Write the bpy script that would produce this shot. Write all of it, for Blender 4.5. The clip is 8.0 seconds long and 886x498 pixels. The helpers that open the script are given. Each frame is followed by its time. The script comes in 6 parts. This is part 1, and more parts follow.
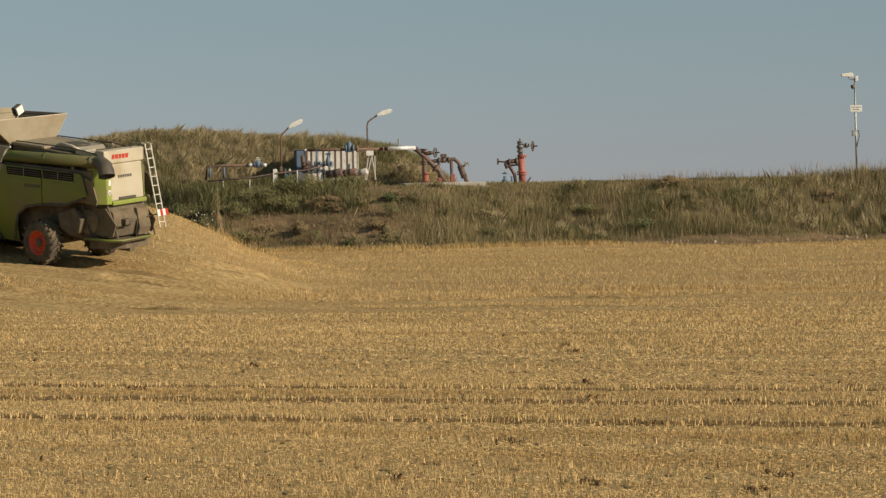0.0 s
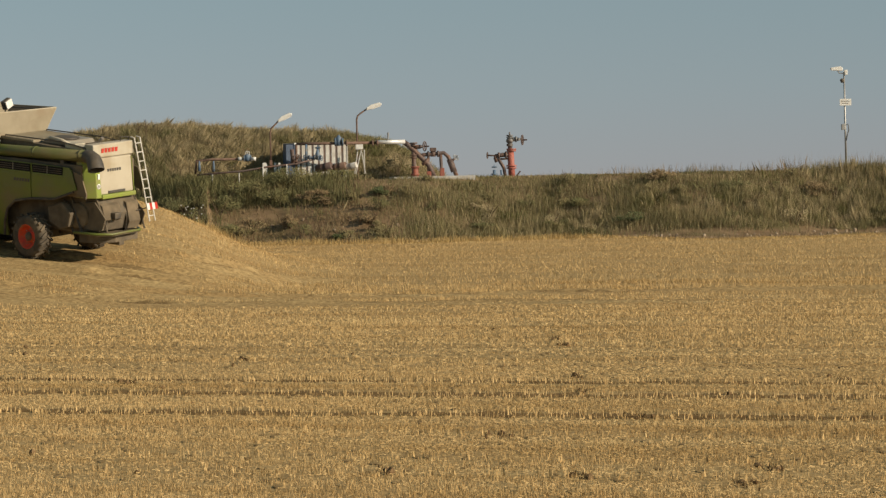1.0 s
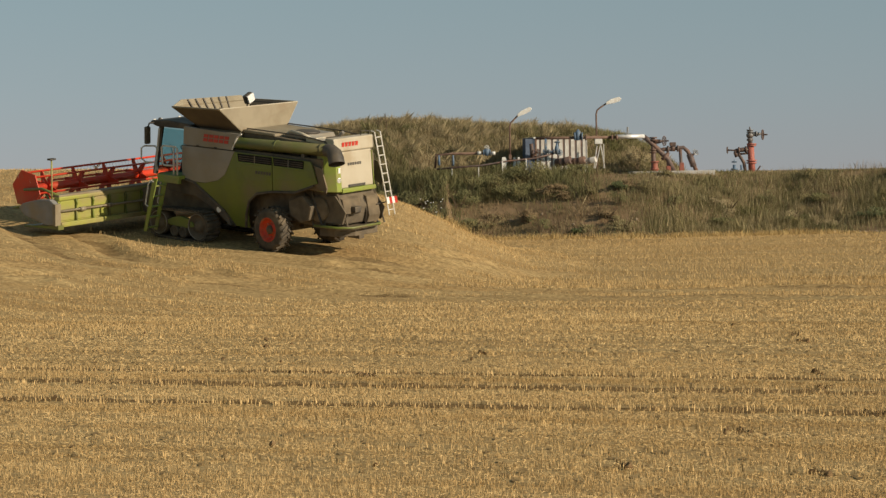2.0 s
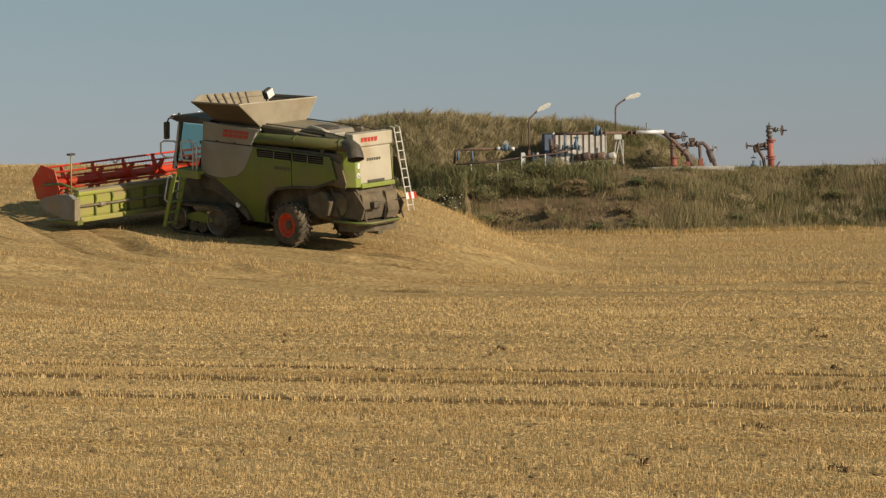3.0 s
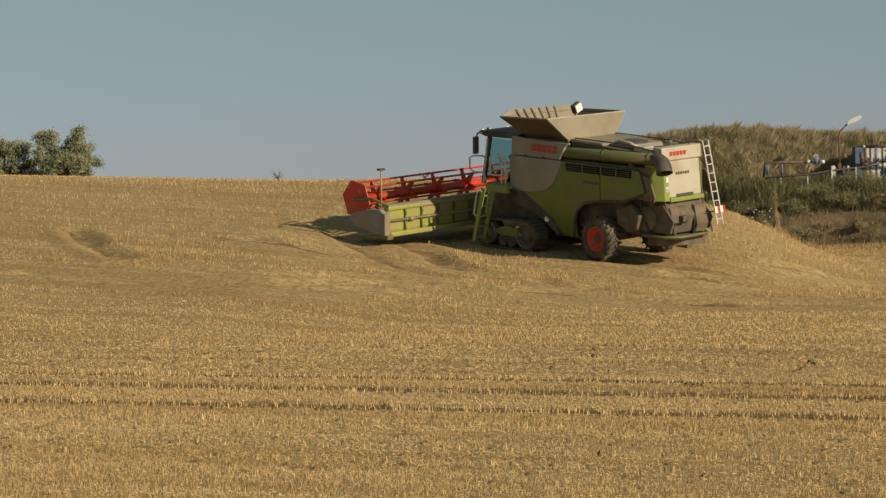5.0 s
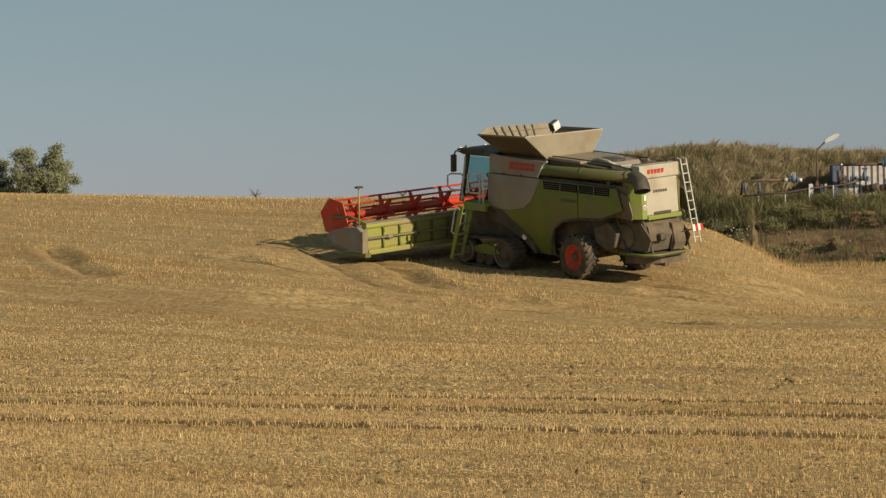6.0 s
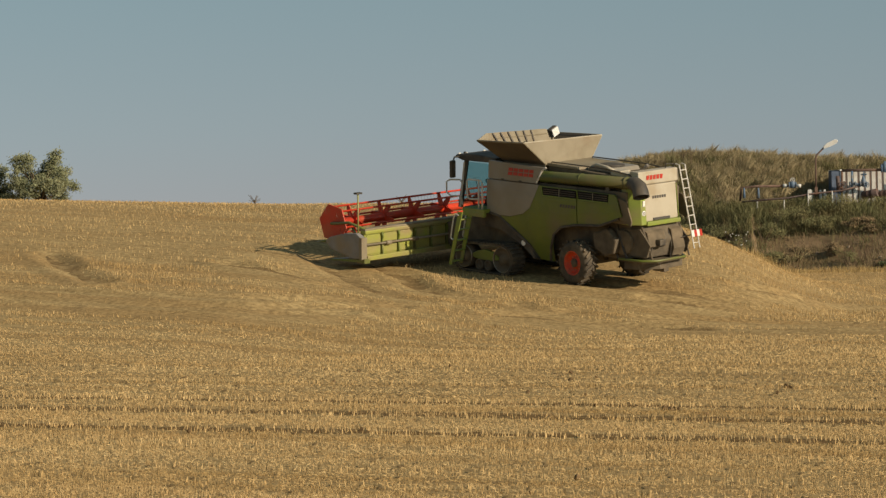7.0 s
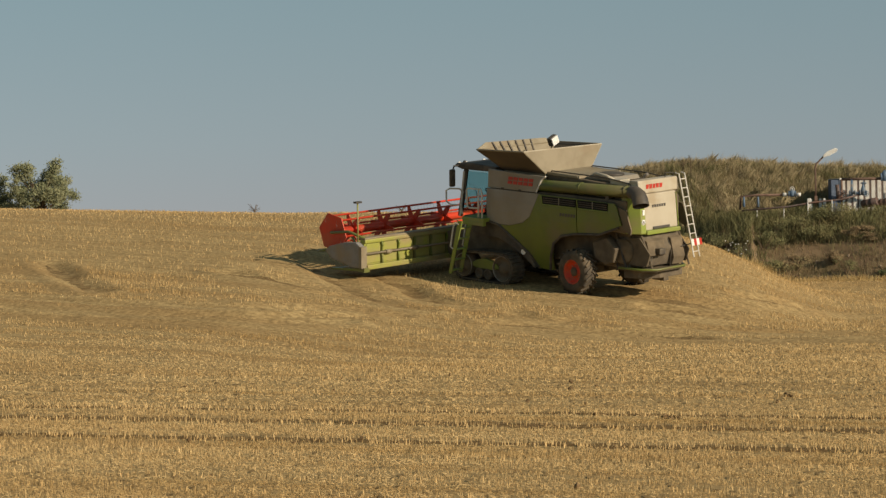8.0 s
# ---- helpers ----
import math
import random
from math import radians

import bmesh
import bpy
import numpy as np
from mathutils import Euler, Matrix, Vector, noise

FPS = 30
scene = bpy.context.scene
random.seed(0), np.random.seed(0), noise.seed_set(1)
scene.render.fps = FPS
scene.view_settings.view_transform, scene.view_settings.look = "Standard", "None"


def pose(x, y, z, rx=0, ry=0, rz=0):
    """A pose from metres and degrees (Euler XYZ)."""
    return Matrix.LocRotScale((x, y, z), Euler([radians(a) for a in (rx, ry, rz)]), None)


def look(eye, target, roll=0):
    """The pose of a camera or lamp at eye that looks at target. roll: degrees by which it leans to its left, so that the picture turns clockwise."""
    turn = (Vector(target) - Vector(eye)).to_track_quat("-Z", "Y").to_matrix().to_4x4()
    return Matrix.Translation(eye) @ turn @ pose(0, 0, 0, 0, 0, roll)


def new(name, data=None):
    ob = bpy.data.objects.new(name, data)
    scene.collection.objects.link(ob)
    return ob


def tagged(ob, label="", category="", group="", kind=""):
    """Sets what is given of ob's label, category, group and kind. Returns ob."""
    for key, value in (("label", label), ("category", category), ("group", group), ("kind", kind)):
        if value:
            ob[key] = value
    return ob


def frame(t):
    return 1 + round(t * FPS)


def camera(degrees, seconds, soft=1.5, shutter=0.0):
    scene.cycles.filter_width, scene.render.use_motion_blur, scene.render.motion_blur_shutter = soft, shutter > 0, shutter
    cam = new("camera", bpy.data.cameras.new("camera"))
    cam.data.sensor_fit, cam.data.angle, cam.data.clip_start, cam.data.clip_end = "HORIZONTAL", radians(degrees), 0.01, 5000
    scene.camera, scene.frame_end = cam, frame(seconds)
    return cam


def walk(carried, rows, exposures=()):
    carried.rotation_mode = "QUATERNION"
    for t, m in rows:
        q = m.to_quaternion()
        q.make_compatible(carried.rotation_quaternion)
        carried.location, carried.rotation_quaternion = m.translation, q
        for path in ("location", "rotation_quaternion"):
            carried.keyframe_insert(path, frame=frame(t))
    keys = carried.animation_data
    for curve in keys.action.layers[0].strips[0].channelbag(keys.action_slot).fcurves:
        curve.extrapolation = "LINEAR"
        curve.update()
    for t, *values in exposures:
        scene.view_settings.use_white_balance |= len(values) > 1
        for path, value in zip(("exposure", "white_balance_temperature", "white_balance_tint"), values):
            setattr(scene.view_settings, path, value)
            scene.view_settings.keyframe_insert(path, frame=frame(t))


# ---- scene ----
cam = camera(16.0, 8.0, soft=1.38)
EYE = (0.0, 0.0, 3.6)
# seconds, yaw to the right, pitch, roll: a long lens on a tripod, panning
PATH = [
    (0.0, 5.000, -1.190, -1.20),
    (0.5, 5.089, -1.271, -1.18),
    (1.0, 5.188, -1.307, -1.20),
    (1.2, 5.160, -1.319, -1.21),
    (2.3, -0.088, -1.335, -1.01),
    (2.5, 0.147, -1.360, -1.01),
    (3.0, 0.497, -1.399, -1.01),
    (3.4, 0.484, -1.408, -1.05),
    (3.5, 0.325, -1.401, -1.06),
    (3.6, -0.447, -1.390, -1.08),
    (3.7, -0.991, -1.365, -1.12),
    (3.8, -2.049, -1.335, -1.16),
    (3.9, -3.004, -1.300, -1.20),
    (4.0, -4.472, -1.275, -1.30),
    (4.1, -5.030, -1.260, -1.25),
    (4.2, -5.320, -1.250, -1.22),
    (4.3, -5.320, -1.245, -1.22),
    (4.5, -5.290, -1.207, -1.22),
    (6.0, -4.695, -0.716, -1.19),
    (6.5, -4.644, -0.688, -1.21),
    (7.0, -4.675, -0.609, -1.22),
    (7.5, -4.683, -0.547, -1.21),
    (8.0, -4.667, -0.446, -1.25),
]


def aim(yaw, pitch, roll):
    return pose(*EYE, 90 + pitch, 0, -yaw) @ pose(0, 0, 0, 0, 0, roll)


walk(cam, [(t, aim(a, b, c)) for t, a, b, c in PATH], exposures=[(0.0, 0.0), (3.4, -0.04), (4.3, -0.12), (8.0, -0.12)])

# ---- world, sun ----
world = bpy.data.worlds.new("world")
scene.world = world
world.use_nodes = True
wn, wl = world.node_tree.nodes, world.node_tree.links
sky = wn.new("ShaderNodeTexSky")
sky.sky_type, sky.sun_disc = "NISHITA", False
sky.sun_elevation, sky.sun_rotation = radians(23), radians(121)
sky.air_density, sky.dust_density, sky.ozone_density = 1.0, 1.5, 2.0
coord, lift = wn.new("ShaderNodeTexCoord"), wn.new("ShaderNodeMapping")
lift.inputs["Location"].default_value = (0, 0, 0.19)
lift.inputs["Scale"].default_value = (1, 1, 2.5)
wl.new(coord.outputs["Generated"], lift.inputs["Vector"])
wl.new(lift.outputs["Vector"], sky.inputs["Vector"])
haze = wn.new("ShaderNodeHueSaturation")
haze.inputs["Saturation"].default_value = 0.34
wl.new(sky.outputs["Color"], haze.inputs["Color"])
tint = wn.new("ShaderNodeMix")
tint.data_type, tint.blend_type = "RGBA", "MULTIPLY"
tint.inputs[0].default_value = 1.0
tint.inputs[7].default_value = (0.92, 1.0, 0.955, 1)
wl.new(haze.outputs["Color"], tint.inputs[6])
# dusty air low over the horizon, clearer and bluer higher up
split, ramp, dusty = wn.new("ShaderNodeSeparateXYZ"), wn.new("ShaderNodeValToRGB"), wn.new("ShaderNodeMix")
wl.new(coord.outputs["Generated"], split.inputs["Vector"])
wl.new(split.outputs["Z"], ramp.inputs["Fac"])
stops = ramp.color_ramp.elements
stops[0].position, stops[0].color = 0.0, (0.83, 0.715, 0.69, 1)
stops[1].position, stops[1].color = 0.08, (0.85, 1.0, 1.0, 1)
low_air = stops.new(0.028)
low_air.color = (0.835, 0.835, 0.815, 1)
dusty.data_type, dusty.blend_type = "RGBA", "MULTIPLY"
dusty.inputs[0].default_value = 1.0
wl.new(tint.outputs[2], dusty.inputs[6])
wl.new(ramp.outputs["Color"], dusty.inputs[7])
wl.new(dusty.outputs[2], wn["Background"].inputs["Color"])
wn["Background"].inputs["Strength"].default_value = 0.121
sun = new("sun", bpy.data.lights.new("sun", "SUN"))
sun.data.energy, sun.data.angle, sun.data.color = 5.0, radians(0.6), (1.0, 0.83, 0.61)
sun.matrix_world = look((86, -51, 43), (0, 0, 0))

# ---- materials ----
def mat_mix(name, a, b, scale=3.0, rough=0.8, metal=0.0, bump=0.3, fine=40.0, spread=(0.4, 0.62),
            c=None, cscale=0.5, cspread=(0.5, 0.7), stretch=(1, 1, 1), island=0.0, turn=0.0, coat=0.0, spec=None, fleck=0.0, fleck_scale=9.0, thin=0.0):
    """Two colours mixed by noise, a third by a larger noise, with fine bump."""
    m = bpy.data.materials.new(name)
    m.use_nodes = True
    n, l = m.node_tree.nodes, m.node_tree.links
    bsdf = n["Principled BSDF"]
    bsdf.inputs["Roughness"].default_value, bsdf.inputs["Metallic"].default_value = rough, metal
    bsdf.inputs["Coat Weight"].default_value = coat
    bsdf.inputs["Specular IOR Level"].default_value = spec if spec is not None else (0.08 if rough > 0.72 else 0.5)
    tc, mp = n.new("ShaderNodeTexCoord"), n.new("ShaderNodeMapping")
    mp.vector_type = "TEXTURE"
    mp.inputs["Scale"].default_value = [1 / v for v in stretch]
    mp.inputs["Rotation"].default_value = (0, 0, -turn)
    l.new(tc.outputs["Object"], mp.inputs["Vector"])

    def noise_mask(sc, lo, hi, detail=6.0):
        t = n.new("ShaderNodeTexNoise")
        t.inputs["Scale"].default_value, t.inputs["Detail"].default_value = sc, detail
        l.new(mp.outputs["Vector"], t.inputs["Vector"])
        r = n.new("ShaderNodeMapRange")
        r.inputs["From Min"].default_value, r.inputs["From Max"].default_value = lo, hi
        l.new(t.outputs["Fac"], r.inputs["Value"])
        return r.outputs["Result"]

    def mixed(fac, x, y):
        k = n.new("ShaderNodeMix")
        k.data_type = "RGBA"
        l.new(fac, k.inputs["Factor"])
        for s, v in (("A", x), ("B", y)):
            sock = [i for i in k.inputs if i.name == s and i.type == "RGBA"][0]
            if isinstance(v, tuple):
                sock.default_value = (*v, 1)
            else:
                l.new(v, sock)
        return [o for o in k.outputs if o.type == "RGBA"][0]

    col = mixed(noise_mask(scale, *spread), a, b)
    if c:
        col = mixed(noise_mask(cscale, *cspread, 3.0), col, c)
    if fleck:
        t, r, h = n.new("ShaderNodeTexNoise"), n.new("ShaderNodeMapRange"), n.new("ShaderNodeHueSaturation")
        t.inputs["Scale"].default_value, t.inputs["Detail"].default_value = fleck_scale, 3.0
        l.new(tc.outputs["Object"], t.inputs["Vector"])
        r.inputs["From Min"].default_value, r.inputs["From Max"].default_value = 0.32, 0.68
        r.inputs["To Min"].default_value, r.inputs["To Max"].default_value = 1 - fleck, 1 + fleck
        l.new(t.outputs["Fac"], r.inputs["Value"])
        l.new(r.outputs["Result"], h.inputs["Value"])
        l.new(col, h.inputs["Color"])
        col = h.outputs["Color"]
    if island:
        g, h = n.new("ShaderNodeNewGeometry"), n.new("ShaderNodeHueSaturation")
        r = n.new("ShaderNodeMapRange")
        r.inputs["To Min"].default_value, r.inputs["To Max"].default_value = 1 - island, 1 + island
        l.new(g.outputs["Random Per Island"], r.inputs["Value"])
        l.new(r.outputs["Result"], h.inputs["Value"])
        l.new(col, h.inputs["Color"])
        col = h.outputs["Color"]
    l.new(col, bsdf.inputs["Base Color"])
    if thin:
        tr, ms = n.new("ShaderNodeBsdfTranslucent"), n.new("ShaderNodeMixShader")
        ms.inputs["Fac"].default_value = thin
        l.new(col, tr.inputs["Color"])
        l.new(bsdf.outputs["BSDF"], ms.inputs[1])
        l.new(tr.outputs["BSDF"], ms.inputs[2])
        l.new(ms.outputs["Shader"], n["Material Output"].inputs["Surface"])
    if bump:
        t, b_ = n.new("ShaderNodeTexNoise"), n.new("ShaderNodeBump")
        t.inputs["Scale"].default_value = fine
        l.new(mp.outputs["Vector"], t.inputs["Vector"])
        l.new(t.outputs["Fac"], b_.inputs["Height"])
        b_.inputs["Strength"].default_value, b_.inputs["Distance"].default_value = bump, 0.02
        l.new(b_.outputs["Normal"], bsdf.inputs["Normal"])
    return m


ROW_TURN = math.atan2(0.447, 0.894)
M_FIELD = mat_mix("straw_littered_soil", (0.34, 0.24, 0.112), (0.42, 0.305, 0.147), 3.0, 0.95, bump=0.5, fine=25, fleck=0.3, fleck_scale=7.0,
                  c=(0.35, 0.238, 0.108), cscale=0.75, cspread=(0.46, 0.66), stretch=(0.07, 1, 1), turn=ROW_TURN)
M_BANK = mat_mix("weedy_bank_soil", (0.19, 0.13, 0.078), (0.27, 0.19, 0.115), 0.8, 0.95, bump=0.6, fine=12,
                 c=(0.14, 0.12, 0.06), cscale=0.3)
M_STUBBLE = mat_mix("cut_straw_stubble", (0.515, 0.365, 0.177), (0.585, 0.43, 0.215), 3.0, 0.75, bump=0, island=0.24, fleck=0.14,
                    c=(0.43, 0.295, 0.13), cscale=0.75, cspread=(0.46, 0.66), stretch=(0.07, 1, 1), turn=ROW_TURN)
M_STALK = mat_mix("uncut_stalk", (0.42, 0.30, 0.135), (0.50, 0.37, 0.17), 1.0, 0.8, bump=0, island=0.25, thin=0.12)
# dry and olive grass carry a little haze greying in their colours
M_DRY = mat_mix("dry_grass", (0.335, 0.28, 0.168), (0.43, 0.355, 0.215), 0.5, 0.85, bump=0, island=0.22, thin=0.12)
M_BROWN = mat_mix("brown_weeds", (0.21, 0.155, 0.09), (0.28, 0.21, 0.122), 0.5, 0.85, bump=0, island=0.25, thin=0.12)
M_OLIVE = mat_mix("olive_grass", (0.145, 0.145, 0.07), (0.21, 0.20, 0.098), 0.9, 0.85, bump=0, island=0.22, c=(0.20, 0.165, 0.08), cscale=0.5, thin=0.12)
M_LONG = mat_mix("long_olive_grass", (0.225, 0.20, 0.105), (0.31, 0.26, 0.14), 0.6, 0.85, bump=0, island=0.22, c=(0.13, 0.135, 0.052), cscale=0.5, thin=0.12)
M_GREEN = mat_mix("dark_green_leaves", (0.075, 0.095, 0.035), (0.115, 0.13, 0.05), 1.5, 0.7, bump=0, island=0.45, thin=0.12)
# leaf green lightened and greyed: distance haze put into the colour
M_LEAF = mat_mix("hazed_tree_leaves", (0.17, 0.185, 0.095), (0.24, 0.245, 0.135), 1.1, 0.7, bump=0, island=0.3, thin=0.12)
M_BARK = mat_mix("bark", (0.10, 0.075, 0.05), (0.16, 0.12, 0.08), 8, 0.9)
M_CONCRETE = mat_mix("pale_concrete", (0.46, 0.45, 0.43), (0.55, 0.54, 0.52), 1.5, 0.9, c=(0.36, 0.34, 0.31))
M_DARKWEED = mat_mix("dark_dead_weed", (0.075, 0.05, 0.026), (0.12, 0.082, 0.042), 3.0, 0.9, bump=0, island=0.3)
M_STONE = mat_mix("clod_soil", (0.13, 0.085, 0.045), (0.19, 0.125, 0.065), 6, 0.95, island=0.3)
M_GALV = mat_mix("galvanised_steel", (0.34, 0.34, 0.34), (0.44, 0.44, 0.43), 4, 0.5, 0.7, bump=0.1)
M_VALVEGREY = mat_mix("dark_grey_valve", (0.17, 0.17, 0.175), (0.24, 0.24, 0.24), 4, 0.6, 0.3, bump=0.1, c=(0.15, 0.10, 0.08), cscale=3)
M_WHITE = mat_mix("white_enamel", (0.74, 0.74, 0.72), (0.66, 0.65, 0.62), 5, 0.4, bump=0.05)
M_RUST = mat_mix("rusty_pole", (0.15, 0.10, 0.08), (0.21, 0.14, 0.11), 5, 0.8)
M_OILRED = mat_mix("weathered_red_paint", (0.40, 0.12, 0.09), (0.33, 0.105, 0.08), 6, 0.6, c=(0.26, 0.11, 0.085), cscale=3)
M_REDRUST = mat_mix("rusty_red_paint", (0.30, 0.085, 0.055), (0.22, 0.085, 0.06), 6, 0.65)
M_DARKPIPE = mat_mix("dark_brown_pipe", (0.085, 0.06, 0.055), (0.13, 0.09, 0.08), 5, 0.6, c=(0.17, 0.09, 0.06), cscale=2)
M_BLUE = mat_mix("blue_valve_paint", (0.085, 0.145, 0.235), (0.125, 0.185, 0.26), 6, 0.6, c=(0.17, 0.17, 0.17), cscale=4)
M_BLUEDARK = mat_mix("dark_blue_panel", (0.05, 0.08, 0.14), (0.07, 0.10, 0.16), 3, 0.6)
M_SHED = mat_mix("pale_corrugated_sheet", (0.52, 0.52, 0.50), (0.44, 0.43, 0.41), 2, 0.6, c=(0.36, 0.33, 0.29), cscale=1.2)
M_CHROME = mat_mix("bright_pipe_lagging", (0.80, 0.80, 0.80), (0.70, 0.70, 0.70), 4, 0.4, 0.35, bump=0.05)
# gap soil: the shade between standing stalks is put into its dark colour
M_GAPSHADE = mat_mix("shaded_gap_soil", (0.155, 0.095, 0.04), (0.225, 0.145, 0.064), 3.0, 0.95, bump=0.6, fine=20, c=(0.24, 0.165, 0.075), cscale=1.5, cspread=(0.5, 0.66))
M_RUBBLE = mat_mix("bank_rubble", (0.27, 0.21, 0.15), (0.36, 0.29, 0.21), 4, 0.95)
M_PRESSED = mat_mix("pressed_straw_soil", (0.19, 0.127, 0.058), (0.26, 0.178, 0.083), 3.0, 0.95, bump=0.6, fine=20, fleck=0.25, c=(0.35, 0.25, 0.12), cscale=1.2, cspread=(0.45, 0.62))
# ---- helpers for meshes ----
def part(name, bm, material, parent=None, label=""):
    me = bpy.data.meshes.new(name)
    bm.normal_update()
    bm.to_mesh(me)
    bm.free()
    for mm in (material if isinstance(material, (list, tuple)) else [material]):
        me.materials.append(mm)
    ob = new(name, me)
    if parent is not None:
        ob.parent = parent
    if label:
        ob["label"] = label
    return ob


def empty(name, m, label, category, group=""):
    ob = new(name)
    ob.matrix_world = m
    return tagged(ob, label, category, group)


def box(bm, lo, hi, m=None, bev=0.0):
    c = [(a + b) / 2 for a, b in zip(lo, hi)]
    s = [abs(b - a) for a, b in zip(lo, hi)]
    mm = (m or Matrix()) @ Matrix.Translation(c) @ Matrix.Diagonal((*s, 1))
    r = bmesh.ops.create_cube(bm, size=1.0, matrix=mm)
    if bev:
        es = list({e for v in r["verts"] for e in v.link_edges})
        bmesh.ops.bevel(bm, geom=es, offset=bev, segments=2, affect="EDGES", profile=0.6)
    return bm


def prism(bm, pts, lo, hi, axis="y", bev=0.0, tilt=None):
    """A polygon of (a, b) drawn out along an axis: y gives (x, z), x gives (y, z), z gives (x, y)."""
    put = {"y": lambda p, q: (p[0], q, p[1]), "x": lambda p, q: (q, p[0], p[1]), "z": lambda p, q: (p[0], p[1], q)}[axis]
    a = [bm.verts.new(put(p, lo)) for p in pts]
    b = [bm.verts.new(put(p, hi)) for p in pts]
    fs = [bm.faces.new(a), bm.faces.new(b[::-1])]
    k = len(pts)
    fs += [bm.faces.new((a[i], b[i], b[(i + 1) % k], a[(i + 1) % k])) for i in range(k)]
    bmesh.ops.recalc_face_normals(bm, faces=fs)
    if tilt:
        for v in a + b:
            v.co = tilt(v.co)
    if bev:
        es = list({e for f in fs for e in f.edges})
        bmesh.ops.bevel(bm, geom=es, offset=bev, segments=2, affect="EDGES", profile=0.6)
    return bm


def tube(bm, pts, r, n=8, cap=True):
    """A round bar along points; r is one radius or one for each point."""
    pts = [Vector(p) for p in pts]
    rs = r if isinstance(r, (list, tuple)) else [r] * len(pts)
    rings, side = [], None
    for i, p in enumerate(pts):
        d = (pts[min(i + 1, len(pts) - 1)] - pts[max(i - 1, 0)]).normalized()
        if side is None:
            side = d.orthogonal().normalized()
        side = (side - d * side.dot(d)).normalized()
        up = d.cross(side)
        rings.append([bm.verts.new(p + (side * math.cos(a) + up * math.sin(a)) * rs[i])
                      for a in [2 * math.pi * k / n for k in range(n)]])
    for a, b in zip(rings, rings[1:]):
        for k in range(n):
            f = bm.faces.new((a[k], a[(k + 1) % n], b[(k + 1) % n], b[k]))
            f.smooth = n > 6
    if cap:
        bm.faces.new(rings[0][::-1])
        bm.faces.new(rings[-1])
    return bm


def ring(bm, centre, axis, radius, r, n=20, m=6):
    """A torus: a hand wheel's rim."""
    c, ax = Vector(centre), Vector(axis).normalized()
    s = ax.orthogonal().normalized()
    u = ax.cross(s)
    vs = [[bm.verts.new(c + (s * math.cos(a) + u * math.sin(a)) * (radius + r * math.cos(b)) + ax * r * math.sin(b))
           for b in [2 * math.pi * j / m for j in range(m)]] for a in [2 * math.pi * k / n for k in range(n)]]
    for k in range(n):
        for j in range(m):
            f = bm.faces.new((vs[k][j], vs[(k + 1) % n][j], vs[(k + 1) % n][(j + 1) % m], vs[k][(j + 1) % m]))
            f.smooth = True
    return bm


def lathe(bm, profile, m, n=24, cap=True):
    """Turns (radius, height) points round the z axis of m."""
    rings = [[bm.verts.new(m @ Vector((r * math.cos(a), r * math.sin(a), h)))
              for a in [2 * math.pi * k / n for k in range(n)]] for r, h in profile]
    for a, b in zip(rings, rings[1:]):
        for k in range(n):
            f = bm.faces.new((a[k], a[(k + 1) % n], b[(k + 1) % n], b[k]))
            f.smooth = True
    if cap:
        bm.faces.new(rings[0][::-1])
        bm.faces.new(rings[-1])
    return bm


def B():
    return bmesh.new()


def smooth(u):
    u = np.clip(u, 0, 1)
    return u * u * (3 - 2 * u)


# ---- the ground ----
HARV = Matrix(((-0.760, -0.649, 0.027, -3.11), (0.641, -0.756, -0.133, 103.98), (0.107, -0.083, 0.991, 1.36), (0, 0, 0, 1)))
CREST_X = np.array([-90, -30, -18, -7, -5, -2, 0.5, 2.1, 3.5, 5, 7.5, 9])
CREST_Z = np.array([6.5, 4.65, 4.2, 4.0, 3.8, 3.24, 2.37, 1.64, 0.9, 0.35, 0.03, 0.0])


def wobble(x, y, s, seed=0.0):
    """Cheap smooth noise, about -1 to 1."""
    return (np.sin(x / s * 1.7 + 1.3 * np.sin(y / s * 0.9 + seed) + seed) + np.sin(y / s * 2.1 + 1.7 * np.sin(x / s * 1.1 + 2 * seed))
            + np.sin((x + y) / s * 3.3 + seed * 3) * 0.5) / 2.5


def bank_foot(x):
    return np.where(x > 3, 175 + 1.5 * np.sin(x * 0.35), 175 + (3 - x) * 1.6)


def mound(x, y):
    prof = np.interp(x, [-16, -12.5, -10.7, -8.2, -4.7, -1.2, 2.2, 7, 12, 14.2, 16, 18], [0, .75, 1.4, 2.45, 3.25, 3.55, 3.5, 3.15, 2.85, 2.5, 1.6, 0])
    across = smooth((y - 188.5) / 7.0) * smooth((216 - y) / 12.0)
    return np.maximum(prof - 0.2, 0) * across


def in_bank(x, y):
    return y - bank_foot(x)


def strip(x):
    """Width of the bare earth strip between the stubble and the bank."""
    return 9.0 * smooth((x - 25) / 5.0) * (1 + 0.12 * np.sin(x * 1.3))


# gaps between the drilled rows: distance across the rows, half width
BANDS = ((48.75, 0.62), (44.6, 0.46), (51.8, 0.34), (41.3, 0.24), (62.5, 0.2), (37.6, 0.22), (35.5, 0.2), (57.2, 0.12), (79.3, 0.16), (73.5, 0.12))
